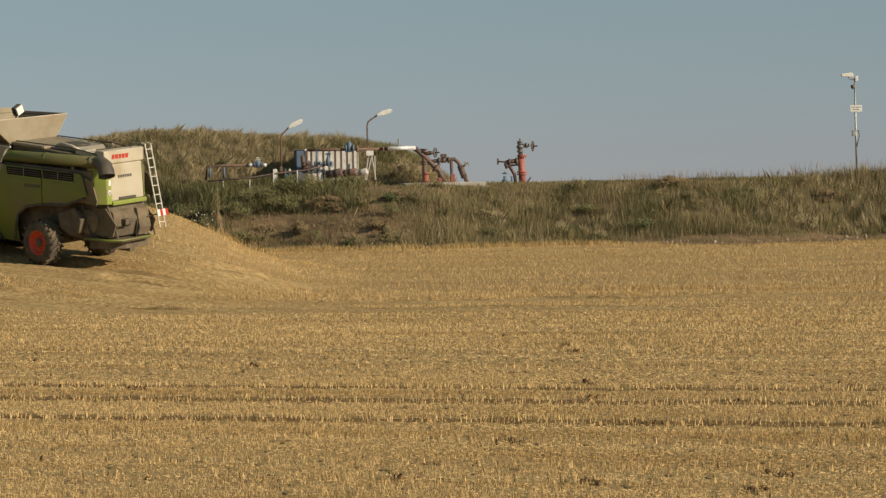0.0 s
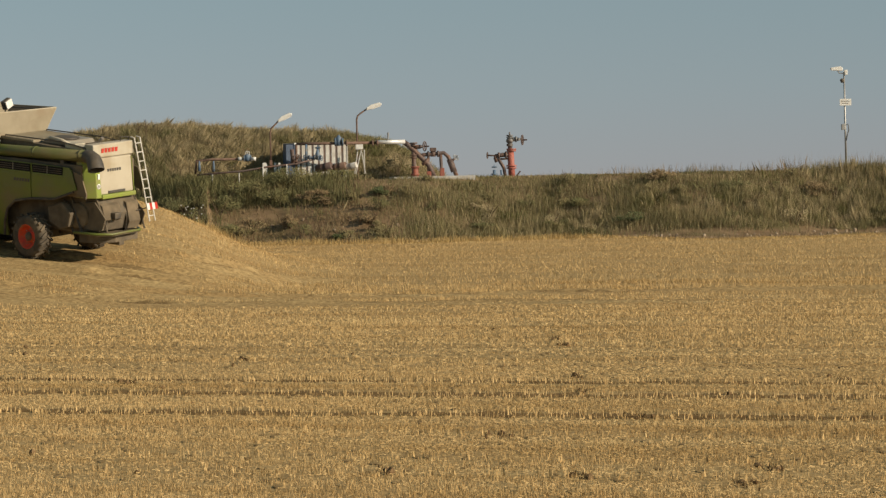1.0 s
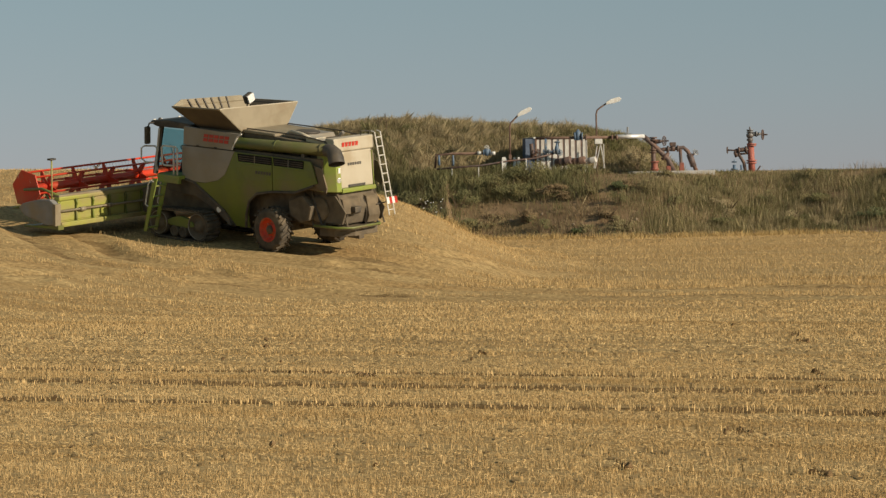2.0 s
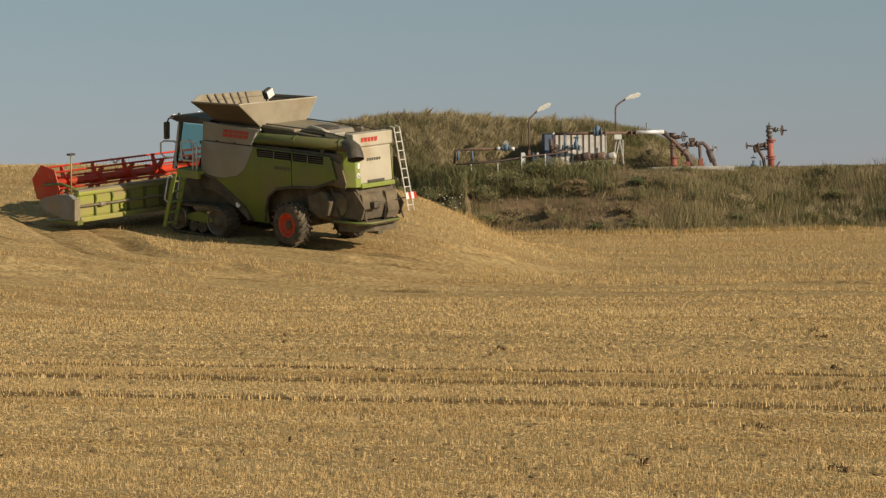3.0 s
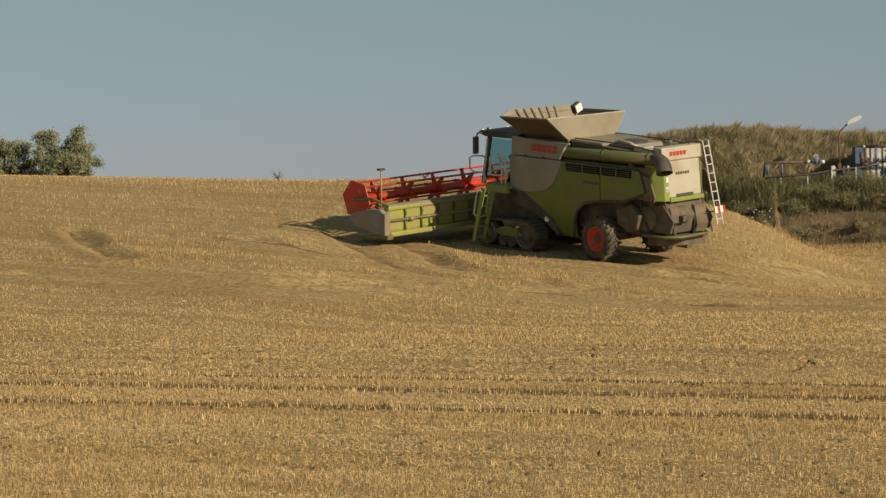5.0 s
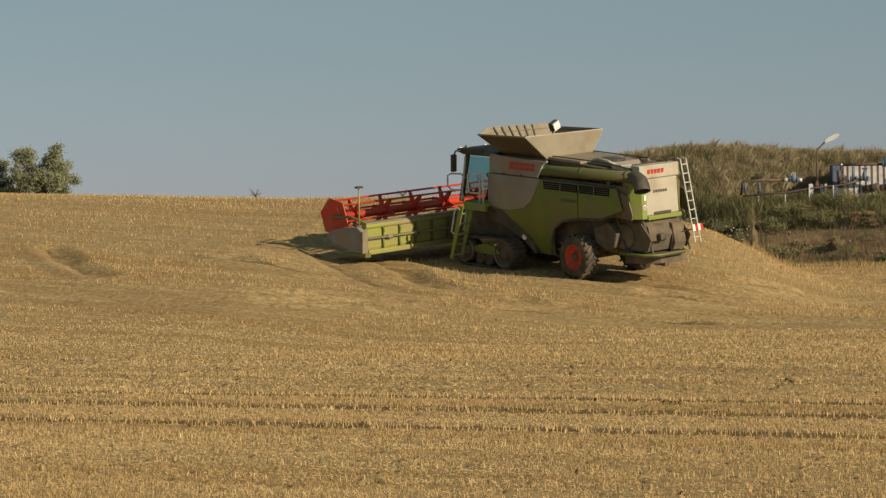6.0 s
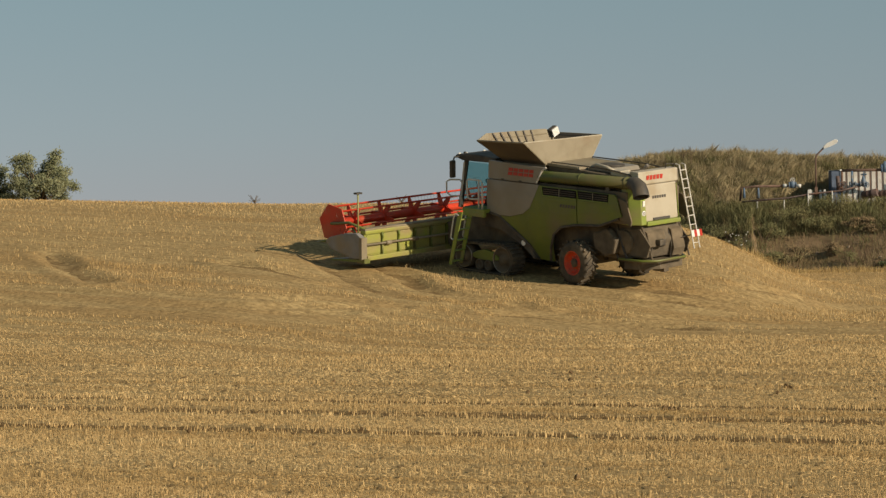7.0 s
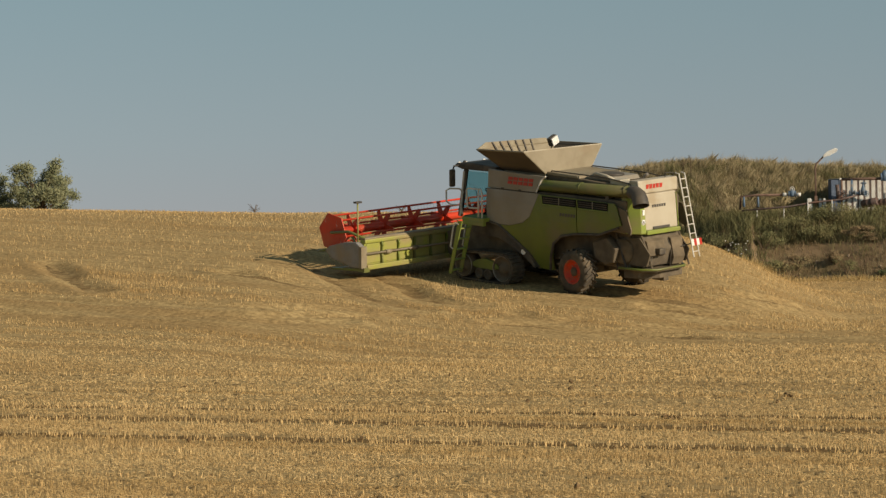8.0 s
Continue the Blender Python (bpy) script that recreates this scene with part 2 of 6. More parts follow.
# wheel marks that bend up the slope
TRACKS = (((-14.2, 108.5), (-13.1, 106.7), (-12, 103.9), (-10.9, 101.2), (-9.7, 98.2), (-8.6, 97)), ((-15.6, 103.4), (-14.6, 102.2), (-13.3, 101.4), (-12.3, 100)),
          ((-11.3, 107), (-10.4, 105.3), (-9.7, 104.1), (-9.1, 101.8), (-8.1, 100.5), (-7, 99.9)), ((-22.2, 105.9), (-21.3, 103.9), (-20.1, 100.9), (-19, 98.7)),
          ((-5.9, 97.9), (-4.9, 96.9), (-4, 97)), ((-6.1, 94.8), (-5.1, 95), (-4.1, 94.2), (-3.1, 93.8), (-1.4, 93.2), (5, 91.5), (10.4, 88.9), (14.8, 86.1)),
          ((-1.9, 96.3), (-0.7, 96.6), (1.5, 96.2), (5.4, 96.1), (11.3, 95.6), (16.3, 94.7), (21.6, 93.6)), ((-5.2, 104.1), (-3.3, 102.8), (-1.1, 101.8), (0.9, 101.4)),
          ((-1.7, 100.6), (-0.4, 100.2), (0.5, 99.7)), ((1.5, 104.4), (3, 105.6), (5.5, 110)), ((-22, 97.8), (-18.4, 95.8), (-14.3, 94.7), (-10.4, 95.7)),
          ((-21.5, 95.3), (-17.6, 93.5), (-13.2, 92.7), (-9.3, 95)), ((-17.5, 92.8), (-13, 91.4), (-10.7, 92.6)))


def track_gap(x, y):
    """Distance to the nearest wheel mark."""
    best = np.full(np.shape(x), 99.0)
    for line in TRACKS:
        for (ax, ay), (bx, by) in zip(line, line[1:]):
            dx, dy = bx - ax, by - ay
            u = np.clip(((x - ax) * dx + (y - ay) * dy) / (dx * dx + dy * dy), 0, 1)
            best = np.minimum(best, np.hypot(x - ax - u * dx, y - ay - u * dy))
    return best


def curve_track(x, y):
    """1 in a wheel mark, 0 away from it."""
    return np.exp(-(track_gap(x, y) / 0.45) ** 2)


def band_shift(x, y, b):
    return 0.08 * wobble(x, y, 9.0, b)


def height(x, y):
    x, y = np.asarray(x, float), np.asarray(y, float)
    c = np.interp(x, CREST_X, CREST_Z)
    y0 = np.interp(x, [-14, -4, 0, 6], [74, 85.5, 89, 93])
    hill = c * smooth((y - y0) / (131 - y0)) - np.clip(y - 140, 0, 200) * 0.02 * (c > 0.01)
    hill = np.maximum(hill, 0)
    pad = 3.5 * smooth(in_bank(x, y) / 11.0)
    z = np.maximum(hill, pad) + mound(x, y)
    near = 2.0 * (1 - smooth(y / 14.0))
    # the slope under the harvester
    plane = 1.36 + (-0.027 * (x + 3.11) + 0.134 * (y - 103.98))
    d = np.hypot(x + 5.5, (y - 105.8))
    w = 1 - smooth((d - 4.5) / 6.0)
    z = z * (1 - w) + plane * w
    rough = 0.012 * wobble(x, y, 1.1) + 0.02 * wobble(x, y, 4.3, 2.0) * smooth((y - 70) / 30)
    bankish = smooth(in_bank(x, y) / 4.0) * smooth((230 - y) / 20)
    z = z + rough * (y < 230) + bankish * (0.12 * wobble(x, y, 2.2, 1.0) + 0.06 * wobble(x, y, 0.9, 4.0)) * smooth((186.5 - y) / 3 + (mound(x, y) > 0.1))
    gap = track_gap(x, y)
    z = z + (0.09 * np.exp(-((gap - 0.75) / 0.3) ** 2) - 0.12 * np.exp(-(gap / 0.42) ** 2)) * (0.7 + 0.5 * wobble(x, y, 1.7, 3.0)) * (y < 135)
    return z + near


def zat(x, y):
    return float(height(np.array([x]), np.array([y]))[0])


def axis_points(lo, hi, step, far):
    mid = np.arange(lo, hi + step / 2, step)
    out = np.geomspace(1, far, 14)
    return np.concatenate([(lo - out)[::-1], mid, hi + out])


def finer(v, lo, hi, step):
    return np.concatenate([v[v < lo], np.arange(lo, hi, step), v[v >= hi]])


gx = finer(axis_points(-58, 58, 0.5, 2400), -26, 12, 0.2)
gy = finer(axis_points(2, 232, 0.5, 2400), 86, 112, 0.2)
GX, GY = np.meshgrid(gx, gy)
GZ = height(GX.ravel(), GY.ravel())
nx, ny = len(gx), len(gy)
idx = np.arange(nx * ny).reshape(ny, nx)
quads = np.stack([idx[:-1, :-1], idx[:-1, 1:], idx[1:, 1:], idx[1:, :-1]], -1).reshape(-1, 4)


def raw_mesh(name, verts, faces, mats, smoothed=False, which=None):
    me = bpy.data.meshes.new(name)
    k = faces.shape[1]
    me.vertices.add(len(verts))
    me.vertices.foreach_set("co", np.ascontiguousarray(verts, dtype=np.float32).ravel())
    me.loops.add(faces.size)
    me.loops.foreach_set("vertex_index", faces.astype(np.int32).ravel())
    me.polygons.add(len(faces))
    me.polygons.foreach_set("loop_start", np.arange(0, faces.size, k, dtype=np.int32))
    for mm in mats:
        me.materials.append(mm)
    if which is not None:
        me.polygons.foreach_set("material_index", which.astype(np.int32))
    me.polygons.foreach_set("use_smooth", np.full(len(faces), smoothed))
    me.update(calc_edges=True)
    return new(name, me)


cx, cy = GX.ravel()[quads].mean(1), GY.ravel()[quads].mean(1)
ground = raw_mesh("ground", np.stack([GX.ravel(), GY.ravel(), GZ], 1), quads, [M_FIELD, M_BANK], True,
                  (in_bank(cx, cy) + strip(cx) > 0.3 * wobble(cx, cy, 1.3)).astype(int))
tagged(ground, "harvested grain field of straw-littered soil rising to a weedy bank", "ground", kind="structure")


# ---- stubble and grass ----
rng = np.random.default_rng(4)


def blades(name, x, y, h, w, mats, label, category, lean=0.25, z=None, parent=None):
    """Upright blades, one tapering triangle pair each."""
    k = len(x)
    z = height(x, y) - 0.02 if z is None else z
    a = rng.uniform(0, math.pi, k)
    la, lm = rng.uniform(0, 2 * math.pi, k), np.minimum(np.abs(rng.normal(0, lean, k)), 0.9) * h
    bx, by = np.cos(a) * w / 2, np.sin(a) * w / 2
    tx, ty = np.cos(la) * lm, np.sin(la) * lm
    v = np.stack([np.stack([x - bx, y - by, z], 1), np.stack([x + bx, y + by, z], 1),
                  np.stack([x + bx * 0.7 + tx * 0.45, y + by * 0.7 + ty * 0.45, z + h * 0.6], 1),
                  np.stack([x + tx, y + ty, z + h], 1),
                  np.stack([x - bx * 0.7 + tx * 0.45, y - by * 0.7 + ty * 0.45, z + h * 0.6], 1)], 1).reshape(-1, 3)
    ob = raw_mesh(name, v, np.arange(k * 5).reshape(k, 5), mats)
    return tagged(ob, label, category, kind="stuff")


def trodden(v):
    """1 in the swaths where the stubble is flattened."""
    return smooth((v - 52.5) / 1.0) * smooth((64 - v) / 1.5) + 0.6 * smooth((v - 33) / 1.0) * smooth((41 - v) / 1.0)


# small bare spots where the soil shows: centre, half width, half length, most of them in the trodden swaths
spot_x, spot_y = rng.uniform(-18, 22, 9000), rng.uniform(34, 80, 9000)
pick = (rng.uniform(0, 1, 9000) < 0.08 + 0.26 * trodden(0.447 * spot_x + 0.894 * spot_y)) & (np.abs(spot_x) < 0.27 * spot_y)
spot_x, spot_y = spot_x[pick], spot_y[pick]
spot_w, spot_l = rng.uniform(0.015, 0.055, len(spot_x)), rng.uniform(0.10, 0.24, len(spot_x))
BARE = np.zeros((1000, 1250), bool)
for a_, b_, c_, d_ in zip(spot_x, spot_y, spot_w, spot_l):
    BARE[int((a_ - c_ + 25) / 0.05):int((a_ + c_ + 25) / 0.05) + 1, int((b_ - d_ - 30) / 0.05):int((b_ + d_ - 30) / 0.05) + 1] = True


def is_bare(x, y):
    i, j = ((x + 25) / 0.05).astype(int), ((y - 30) / 0.05).astype(int)
    ok = (i >= 0) & (i < 1000) & (j >= 0) & (j < 1250)
    return ok & BARE[np.clip(i, 0, 999), np.clip(j, 0, 1249)]


def stubble_zone(r0, r1, row, step, w, per):
    xs, ys = [], []
    v = np.arange(0.894 * r0 * 0.7, r1 * 1.15, row)
    for vv in v:
        u = np.arange(-130, 110, step)
        u = u + rng.uniform(-0.5, 0.5, len(u)) * step
        q = vv + rng.normal(0, 0.012, len(u))
        x, y = 0.894 * u + 0.447 * q, -0.447 * u + 0.894 * q
        r = np.hypot(x, y)
        az = np.degrees(np.arctan2(x, y))
        ok = (r >= r0) & (r < r1) & (np.abs(az) < 14.6) & (in_bank(x, y) + strip(x) < 0.5)
        xs.append(x[ok]), ys.append(y[ok])
    x, y = np.concatenate(xs), np.concatenate(ys)
    vcoord = 0.447 * x + 0.894 * y
    thin = np.ones(len(x))
    for b, hw in BANDS:
        thin *= 1 - 0.85 * (np.abs(vcoord - b - band_shift(x, y, b)) < hw * (0.75 + 0.5 * wobble(x, y, 1.1, b))) * (y < 100)
        ahead = b + band_shift(x, y, b) - vcoord
        thin *= 1 - 0.8 * ((ahead > 0) & (ahead < hw + 0.75 + 0.3 * wobble(x, y, 0.8, b))) * (wobble(x, y, 6.0, b + 1) > -0.45) * (y < 75) * (hw > 0.3)
    thin *= (1 - 0.75 * curve_track(x, y)) * (1 - 0.85 * curve_track(x, y + 0.8)) * (1 - 0.6 * curve_track(x, y + 1.6))
    thin *= (0.85 + 0.15 * wobble(x, y, 2.7, 5.0)) * np.where(wobble(x * 3.0, y * 2.0, 1.0, 6.0) > 0.55 - 0.2 * trodden(vcoord), 0.2, 1.0)
    thin *= np.where(wobble(x * 9.0, y * 4.0, 1.0, 9.0) > 0.45, 0.45, 1.0)
    # uneven rows across the foot of the slope
    thin *= np.where((y > 82) & (y < 116) & (np.sin(2 * math.pi * vcoord / 1.75 + 1.2 * wobble(x, y, 5.0, 3.0)) > 0.45), 0.25, 1.0)
    thin *= np.where((y > 84) & (y < 114) & (wobble(x * 2.0, y * 1.2, 1.0, 2.0) > 0.3), 0.4, 1.0)
    d = HARV.inverted()
    lx = d[0][0] * x + d[0][1] * y + d[0][2] * height(x, y) + d[0][3]
    ly = d[1][0] * x + d[1][1] * y + d[1][2] * height(x, y) + d[1][3]
    under = (np.abs(ly) < 1.8) & (lx > -1) & (lx < 5.6)
    keep = (rng.uniform(0, 1, len(x)) < thin * (1 - 0.9 * is_bare(x, y))) & ~under
    x, y = x[keep], y[keep]
    x, y = np.repeat(x, per), np.repeat(y, per)
    x, y = x + rng.normal(0, 0.018, len(x)), y + rng.normal(0, 0.018, len(x))
    h = rng.uniform(0.045, 0.10, len(x)) * (1 + 0.25 * wobble(x, y, 3.1, 7.0)) * (1 - 0.25 * trodden(0.447 * x + 0.894 * y + 0.5 * wobble(x, y, 3.0, 2.0)))
    # taller, tuftier stubble on the slope and beyond it
    h *= 1 + smooth((y - 84) / 10) * (1 - 0.6 * smooth((y - 108) / 12)) * (0.55 + 0.5 * wobble(x * 2.5, y * 1.5, 1.0, 4.0))
    # pressed down before the wheel marks
    near_mark = (y > 86) & (y < 112)
    front = np.max([curve_track(x[near_mark], y[near_mark] + d) for d in (0.0, 0.8, 1.6, 2.4)], 0)
    h[near_mark] *= 1 - 0.65 * front
    return x, y, h, np.full(len(x), w) * rng.uniform(0.6, 1.4, len(x))


zones = [stubble_zone(33, 62, 0.12, 0.026, 0.0075, 2), stubble_zone(62, 105, 0.12, 0.04, 0.013, 1), stubble_zone(105, 182, 0.24, 0.085, 0.016, 1)]
sx, sy, sh, sw = (np.concatenate(c) for c in zip(*zones))
blades("stubble", sx, sy, sh, sw, [M_STUBBLE], "golden cut wheat stubble standing in drilled rows", "stubble", 0.3)


# soil in the gaps, darkened for shade among the stalks, and in wheel marks
def ribbon(name, x, y, half, label, lift=0.018, cut=0.45):
    """A strip of soil along x, y, with uneven edges, just proud of the ground."""
    tx, ty = np.gradient(x), np.gradient(y)
    ln = np.hypot(tx, ty)
    px, py = -ty / ln, tx / ln
    half = half * np.clip(np.minimum(np.arange(len(x)), np.arange(len(x))[::-1]) / (0.3 * len(x)), 0.05, 1) ** 0.7 if cut > 1 else half
    a = half * np.clip(0.7 + 0.5 * wobble(x * 1.3, y, cut, 1.0) + 0.25 * rng.uniform(-1, 1, len(x)), 0.02, 1.1)
    b = half * np.clip(0.7 + 0.5 * wobble(x * 1.3, y, cut, 1.6) + 0.25 * rng.uniform(-1, 1, len(x)), 0.02, 1.1)
    rows = []
    for k in (-1, -0.4, 0.4, 1):
        w = np.where(k < 0, a, b) * k
        xx, yy = x + px * w, y + py * w
        rows.append(np.stack([xx, yy, height(xx, yy) + (lift if abs(k) < 1 else 0.006)], 1))
    n = len(x)
    v = np.concatenate(rows)
    i = np.arange(n - 1)
    f = np.concatenate([np.stack([i + r * n, i + 1 + r * n, i + 1 + (r + 1) * n, i + (r + 1) * n], 1) for r in range(3)])
    return tagged(raw_mesh(name, v, f, [M_GAPSHADE if cut < 1 else M_PRESSED], True), label, "wheel rut", kind="structure")


row_x, row_y = [], []
for b_, h_ in BANDS:
    u = np.arange(-75, 45, 0.12)
    x0_, y0_ = 0.894 * u + 0.447 * b_, -0.447 * u + 0.894 * b_
    v_ = b_ + band_shift(x0_, y0_, b_)
    x_, y_ = 0.894 * u + 0.447 * v_, -0.447 * u + 0.894 * v_
    ok = (y_ > 33) & (y_ < 88) & (np.abs(np.degrees(np.arctan2(x_, y_))) < 15)
    # stalks left standing along the near side of the gap, in small bunches
    su = np.arange(-75, 45, 0.008 if h_ > 0.3 else 0.03)
    su = su + rng.uniform(-0.03, 0.03, len(su))
    su = su[rng.uniform(0, 1, len(su)) < 0.62 + 0.38 * np.sin(su * 61 + 2 * np.sin(su * 7.3)) * np.sin(su * 2.1)]
    sv = b_ + band_shift(0.894 * su + 0.447 * b_, -0.447 * su + 0.894 * b_, b_) + h_ * rng.uniform(-1.9, 0.1, len(su)) + rng.normal(0, 0.03, len(su))
    tx_, ty_ = 0.894 * su + 0.447 * sv, -0.447 * su + 0.894 * sv
    kk = (ty_ > 33) & (ty_ < 95) & (np.abs(np.degrees(np.arctan2(tx_, ty_))) < 15)
    row_x.append(tx_[kk]), row_y.append(ty_[kk])
    if h_ > 0.3:
        ribbon("shaded_gap", x_[ok] - 0.09, y_[ok] - 0.18, h_ * 1.15, "narrow gap of soil between the stubble rows, stalk shade put into its colour")
row_x, row_y = np.concatenate(row_x), np.concatenate(row_y)
blades("gap_stalks", row_x, row_y, rng.uniform(0.06, 0.15, len(row_x)), rng.uniform(0.010, 0.028, len(row_x)), [M_STUBBLE], "single straw stalks standing along the bare gaps", "stalks", 0.2)
for nth, line in enumerate(TRACKS[:10]):
    pts = np.array(line, float)
    seg = np.concatenate([[0], np.cumsum(np.hypot(*np.diff(pts, axis=0).T))])
    q = np.arange(0, seg[-1], 0.2)
    x_, y_ = np.interp(q, seg, pts[:, 0]), np.interp(q, seg, pts[:, 1])
    for _ in range(6):
        x_[1:-1], y_[1:-1] = (x_[:-2] + x_[1:-1] + x_[2:]) / 3, (y_[:-2] + y_[1:-1] + y_[2:]) / 3
    ribbon("wheel_mark", x_, y_, 0.6 if 4 <= nth < 7 else 0.4, "pressed wheel mark curving through the stubble", 0.022, 1.3)


ang = np.linspace(0, 2 * math.pi, 8)[:-1]
px_ = spot_x[:, None] + spot_w[:, None] * np.cos(ang) * rng.uniform(0.7, 1.3, (len(spot_x), 7))
py_ = spot_y[:, None] + spot_l[:, None] * np.sin(ang) * rng.uniform(0.7, 1.1, (len(spot_x), 7))
pv = np.stack([px_.ravel(), py_.ravel(), height(px_.ravel(), py_.ravel()) + 0.012], 1)
tagged(raw_mesh("bare_spots", pv, np.arange(len(pv)).reshape(-1, 7), [M_PRESSED]), "small bare spots of dark soil among the stubble", "soil", kind="stuff")


# loose chopped straw lying on the field
def litter(n, r0, r1, ln, w):
    r = np.sqrt(rng.uniform(r0 ** 2, r1 ** 2, n))
    az = np.radians(rng.uniform(-14.6, 14.6, n))
    x, y = r * np.sin(az), r * np.cos(az)
    k = (in_bank(x, y) < 0) & (rng.uniform(0, 1, n) < 0.55 + 0.45 * wobble(x * 0.4 + y * 0.2, 0.447 * x + 0.894 * y, 1.6, 3.0)) & (curve_track(x, y) < 0.4)
    for b, hw in BANDS[:3]:
        k &= np.abs(0.447 * x + 0.894 * y - b + 0.15) > hw * 1.3
    k &= ~is_bare(x, y)
    x, y = x[k], y[k]
    n = len(x)
    a = rng.normal(-0.46, 0.9, n)
    L, W = ln * rng.uniform(0.5, 1.3, n), w * rng.uniform(0.6, 1.4, n)
    dx, dy, ex, ey = np.cos(a) * L / 2, np.sin(a) * L / 2, -np.sin(a) * W / 2, np.cos(a) * W / 2
    z = height(x, y) + rng.uniform(0.005, 0.03, n)
    tilt = rng.normal(0, 0.15, n) * L
    return np.stack([np.stack([x - dx - ex, y - dy - ey, z - tilt], 1), np.stack([x + dx - ex, y + dy - ey, z + tilt], 1),
                     np.stack([x + dx + ex, y + dy + ey, z + tilt + W], 1), np.stack([x - dx + ex, y - dy + ey, z - tilt + W], 1)], 1).reshape(-1, 3)


lv = np.concatenate([litter(150000, 33, 60, 0.045, 0.006), litter(70000, 60, 90, 0.07, 0.009)])
tagged(raw_mesh("loose_straw", lv, np.arange(len(lv)).reshape(-1, 4), [M_STUBBLE]), "loose chopped straw lying over the stubble", "straw", kind="stuff")
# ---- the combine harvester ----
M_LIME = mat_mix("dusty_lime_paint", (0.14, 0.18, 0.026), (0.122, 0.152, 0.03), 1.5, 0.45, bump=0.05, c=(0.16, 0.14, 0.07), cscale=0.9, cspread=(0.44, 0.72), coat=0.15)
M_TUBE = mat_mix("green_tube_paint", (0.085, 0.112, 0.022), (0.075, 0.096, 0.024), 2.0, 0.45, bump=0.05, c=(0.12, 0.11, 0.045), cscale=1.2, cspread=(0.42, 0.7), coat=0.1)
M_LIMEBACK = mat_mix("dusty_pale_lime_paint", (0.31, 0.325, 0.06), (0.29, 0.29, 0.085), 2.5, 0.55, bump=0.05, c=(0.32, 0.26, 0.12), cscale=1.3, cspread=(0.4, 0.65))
M_SILVER = mat_mix("dusty_silver_paint", (0.28, 0.255, 0.215), (0.25, 0.225, 0.18), 1.2, 0.45, bump=0.05, c=(0.24, 0.20, 0.145), cscale=0.8, cspread=(0.45, 0.7), coat=0.15)
M_CREAM = mat_mix("cream_painted_hood", (0.47, 0.425, 0.335), (0.43, 0.38, 0.29), 2, 0.5, bump=0.05, c=(0.37, 0.305, 0.21), cscale=1.2)
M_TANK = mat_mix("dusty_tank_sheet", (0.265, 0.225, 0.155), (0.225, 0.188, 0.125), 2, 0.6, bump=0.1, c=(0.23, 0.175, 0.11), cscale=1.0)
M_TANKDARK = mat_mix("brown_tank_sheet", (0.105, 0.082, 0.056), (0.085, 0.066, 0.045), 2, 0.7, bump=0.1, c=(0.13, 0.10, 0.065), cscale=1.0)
# black and chassis: dusty, and lightened further with haze put into the colour
M_BLACK = mat_mix("hazed_black_plastic", (0.05, 0.045, 0.04), (0.08, 0.068, 0.055), 4, 0.6, bump=0.1, c=(0.13, 0.105, 0.072), cscale=1.5)
M_CHASSIS = mat_mix("dusty_hazed_chassis", (0.11, 0.092, 0.07), (0.155, 0.128, 0.094), 3, 0.8, c=(0.20, 0.16, 0.108), cscale=1.2, cspread=(0.48, 0.72))
M_DUSTED = mat_mix("straw_dust_on_sheet", (0.17, 0.135, 0.092), (0.22, 0.175, 0.12), 3, 0.85, c=(0.12, 0.098, 0.07), cscale=1.6, cspread=(0.45, 0.7))
# brighter copy of the side lime: sunlight on tail and ladder put into colour
M_LIMELIT = mat_mix("sunlit_lime_paint", (0.235, 0.30, 0.045), (0.215, 0.265, 0.055), 2.0, 0.5, bump=0.05, c=(0.26, 0.225, 0.10), cscale=1.3, cspread=(0.52, 0.78))
M_VENT = mat_mix("vent_black", (0.012, 0.012, 0.011), (0.02, 0.019, 0.017), 4, 0.8, bump=0)
# rubber lightened beyond its dust, the lift standing in for hazy air
M_RUBBER = mat_mix("dusty_hazed_rubber", (0.08, 0.07, 0.058), (0.12, 0.10, 0.076), 5, 0.9, c=(0.19, 0.15, 0.10), cscale=2.0, cspread=(0.5, 0.75))
M_RED = mat_mix("red_reel_paint", (0.62, 0.045, 0.012), (0.55, 0.05, 0.02), 3, 0.45, bump=0.05, c=(0.50, 0.09, 0.035), cscale=1.5)
M_RIM = mat_mix("red_rim_paint", (0.66, 0.055, 0.012), (0.52, 0.055, 0.02), 6, 0.5, bump=0.05, c=(0.36, 0.12, 0.05), cscale=4)
M_RAIL = mat_mix("pale_handrail", (0.68, 0.66, 0.62), (0.58, 0.55, 0.50), 6, 0.45, bump=0.05)
M_DIV = mat_mix("grey_divider_plastic", (0.25, 0.245, 0.24), (0.20, 0.195, 0.185), 2.5, 0.5, bump=0.05, c=(0.26, 0.21, 0.15), cscale=1.5)
M_STICKER = mat_mix("red_sticker", (0.50, 0.035, 0.02), (0.44, 0.04, 0.025), 5, 0.5, bump=0)
M_DARKMARK = mat_mix("dark_sticker", (0.07, 0.065, 0.06), (0.09, 0.08, 0.07), 5, 0.5, bump=0)
M_SEAT = mat_mix("dark_seat_cloth", (0.05, 0.05, 0.055), (0.07, 0.07, 0.07), 9, 0.9)
M_LENS = mat_mix("lamp_lens", (0.85, 0.85, 0.83), (0.75, 0.75, 0.74), 9, 0.15, bump=0.02)
M_STEEL = mat_mix("worn_steel", (0.32, 0.30, 0.27), (0.24, 0.20, 0.16), 5, 0.4, 0.8, bump=0.1)
M_GLASS = bpy.data.materials.new("tinted_cab_glass")
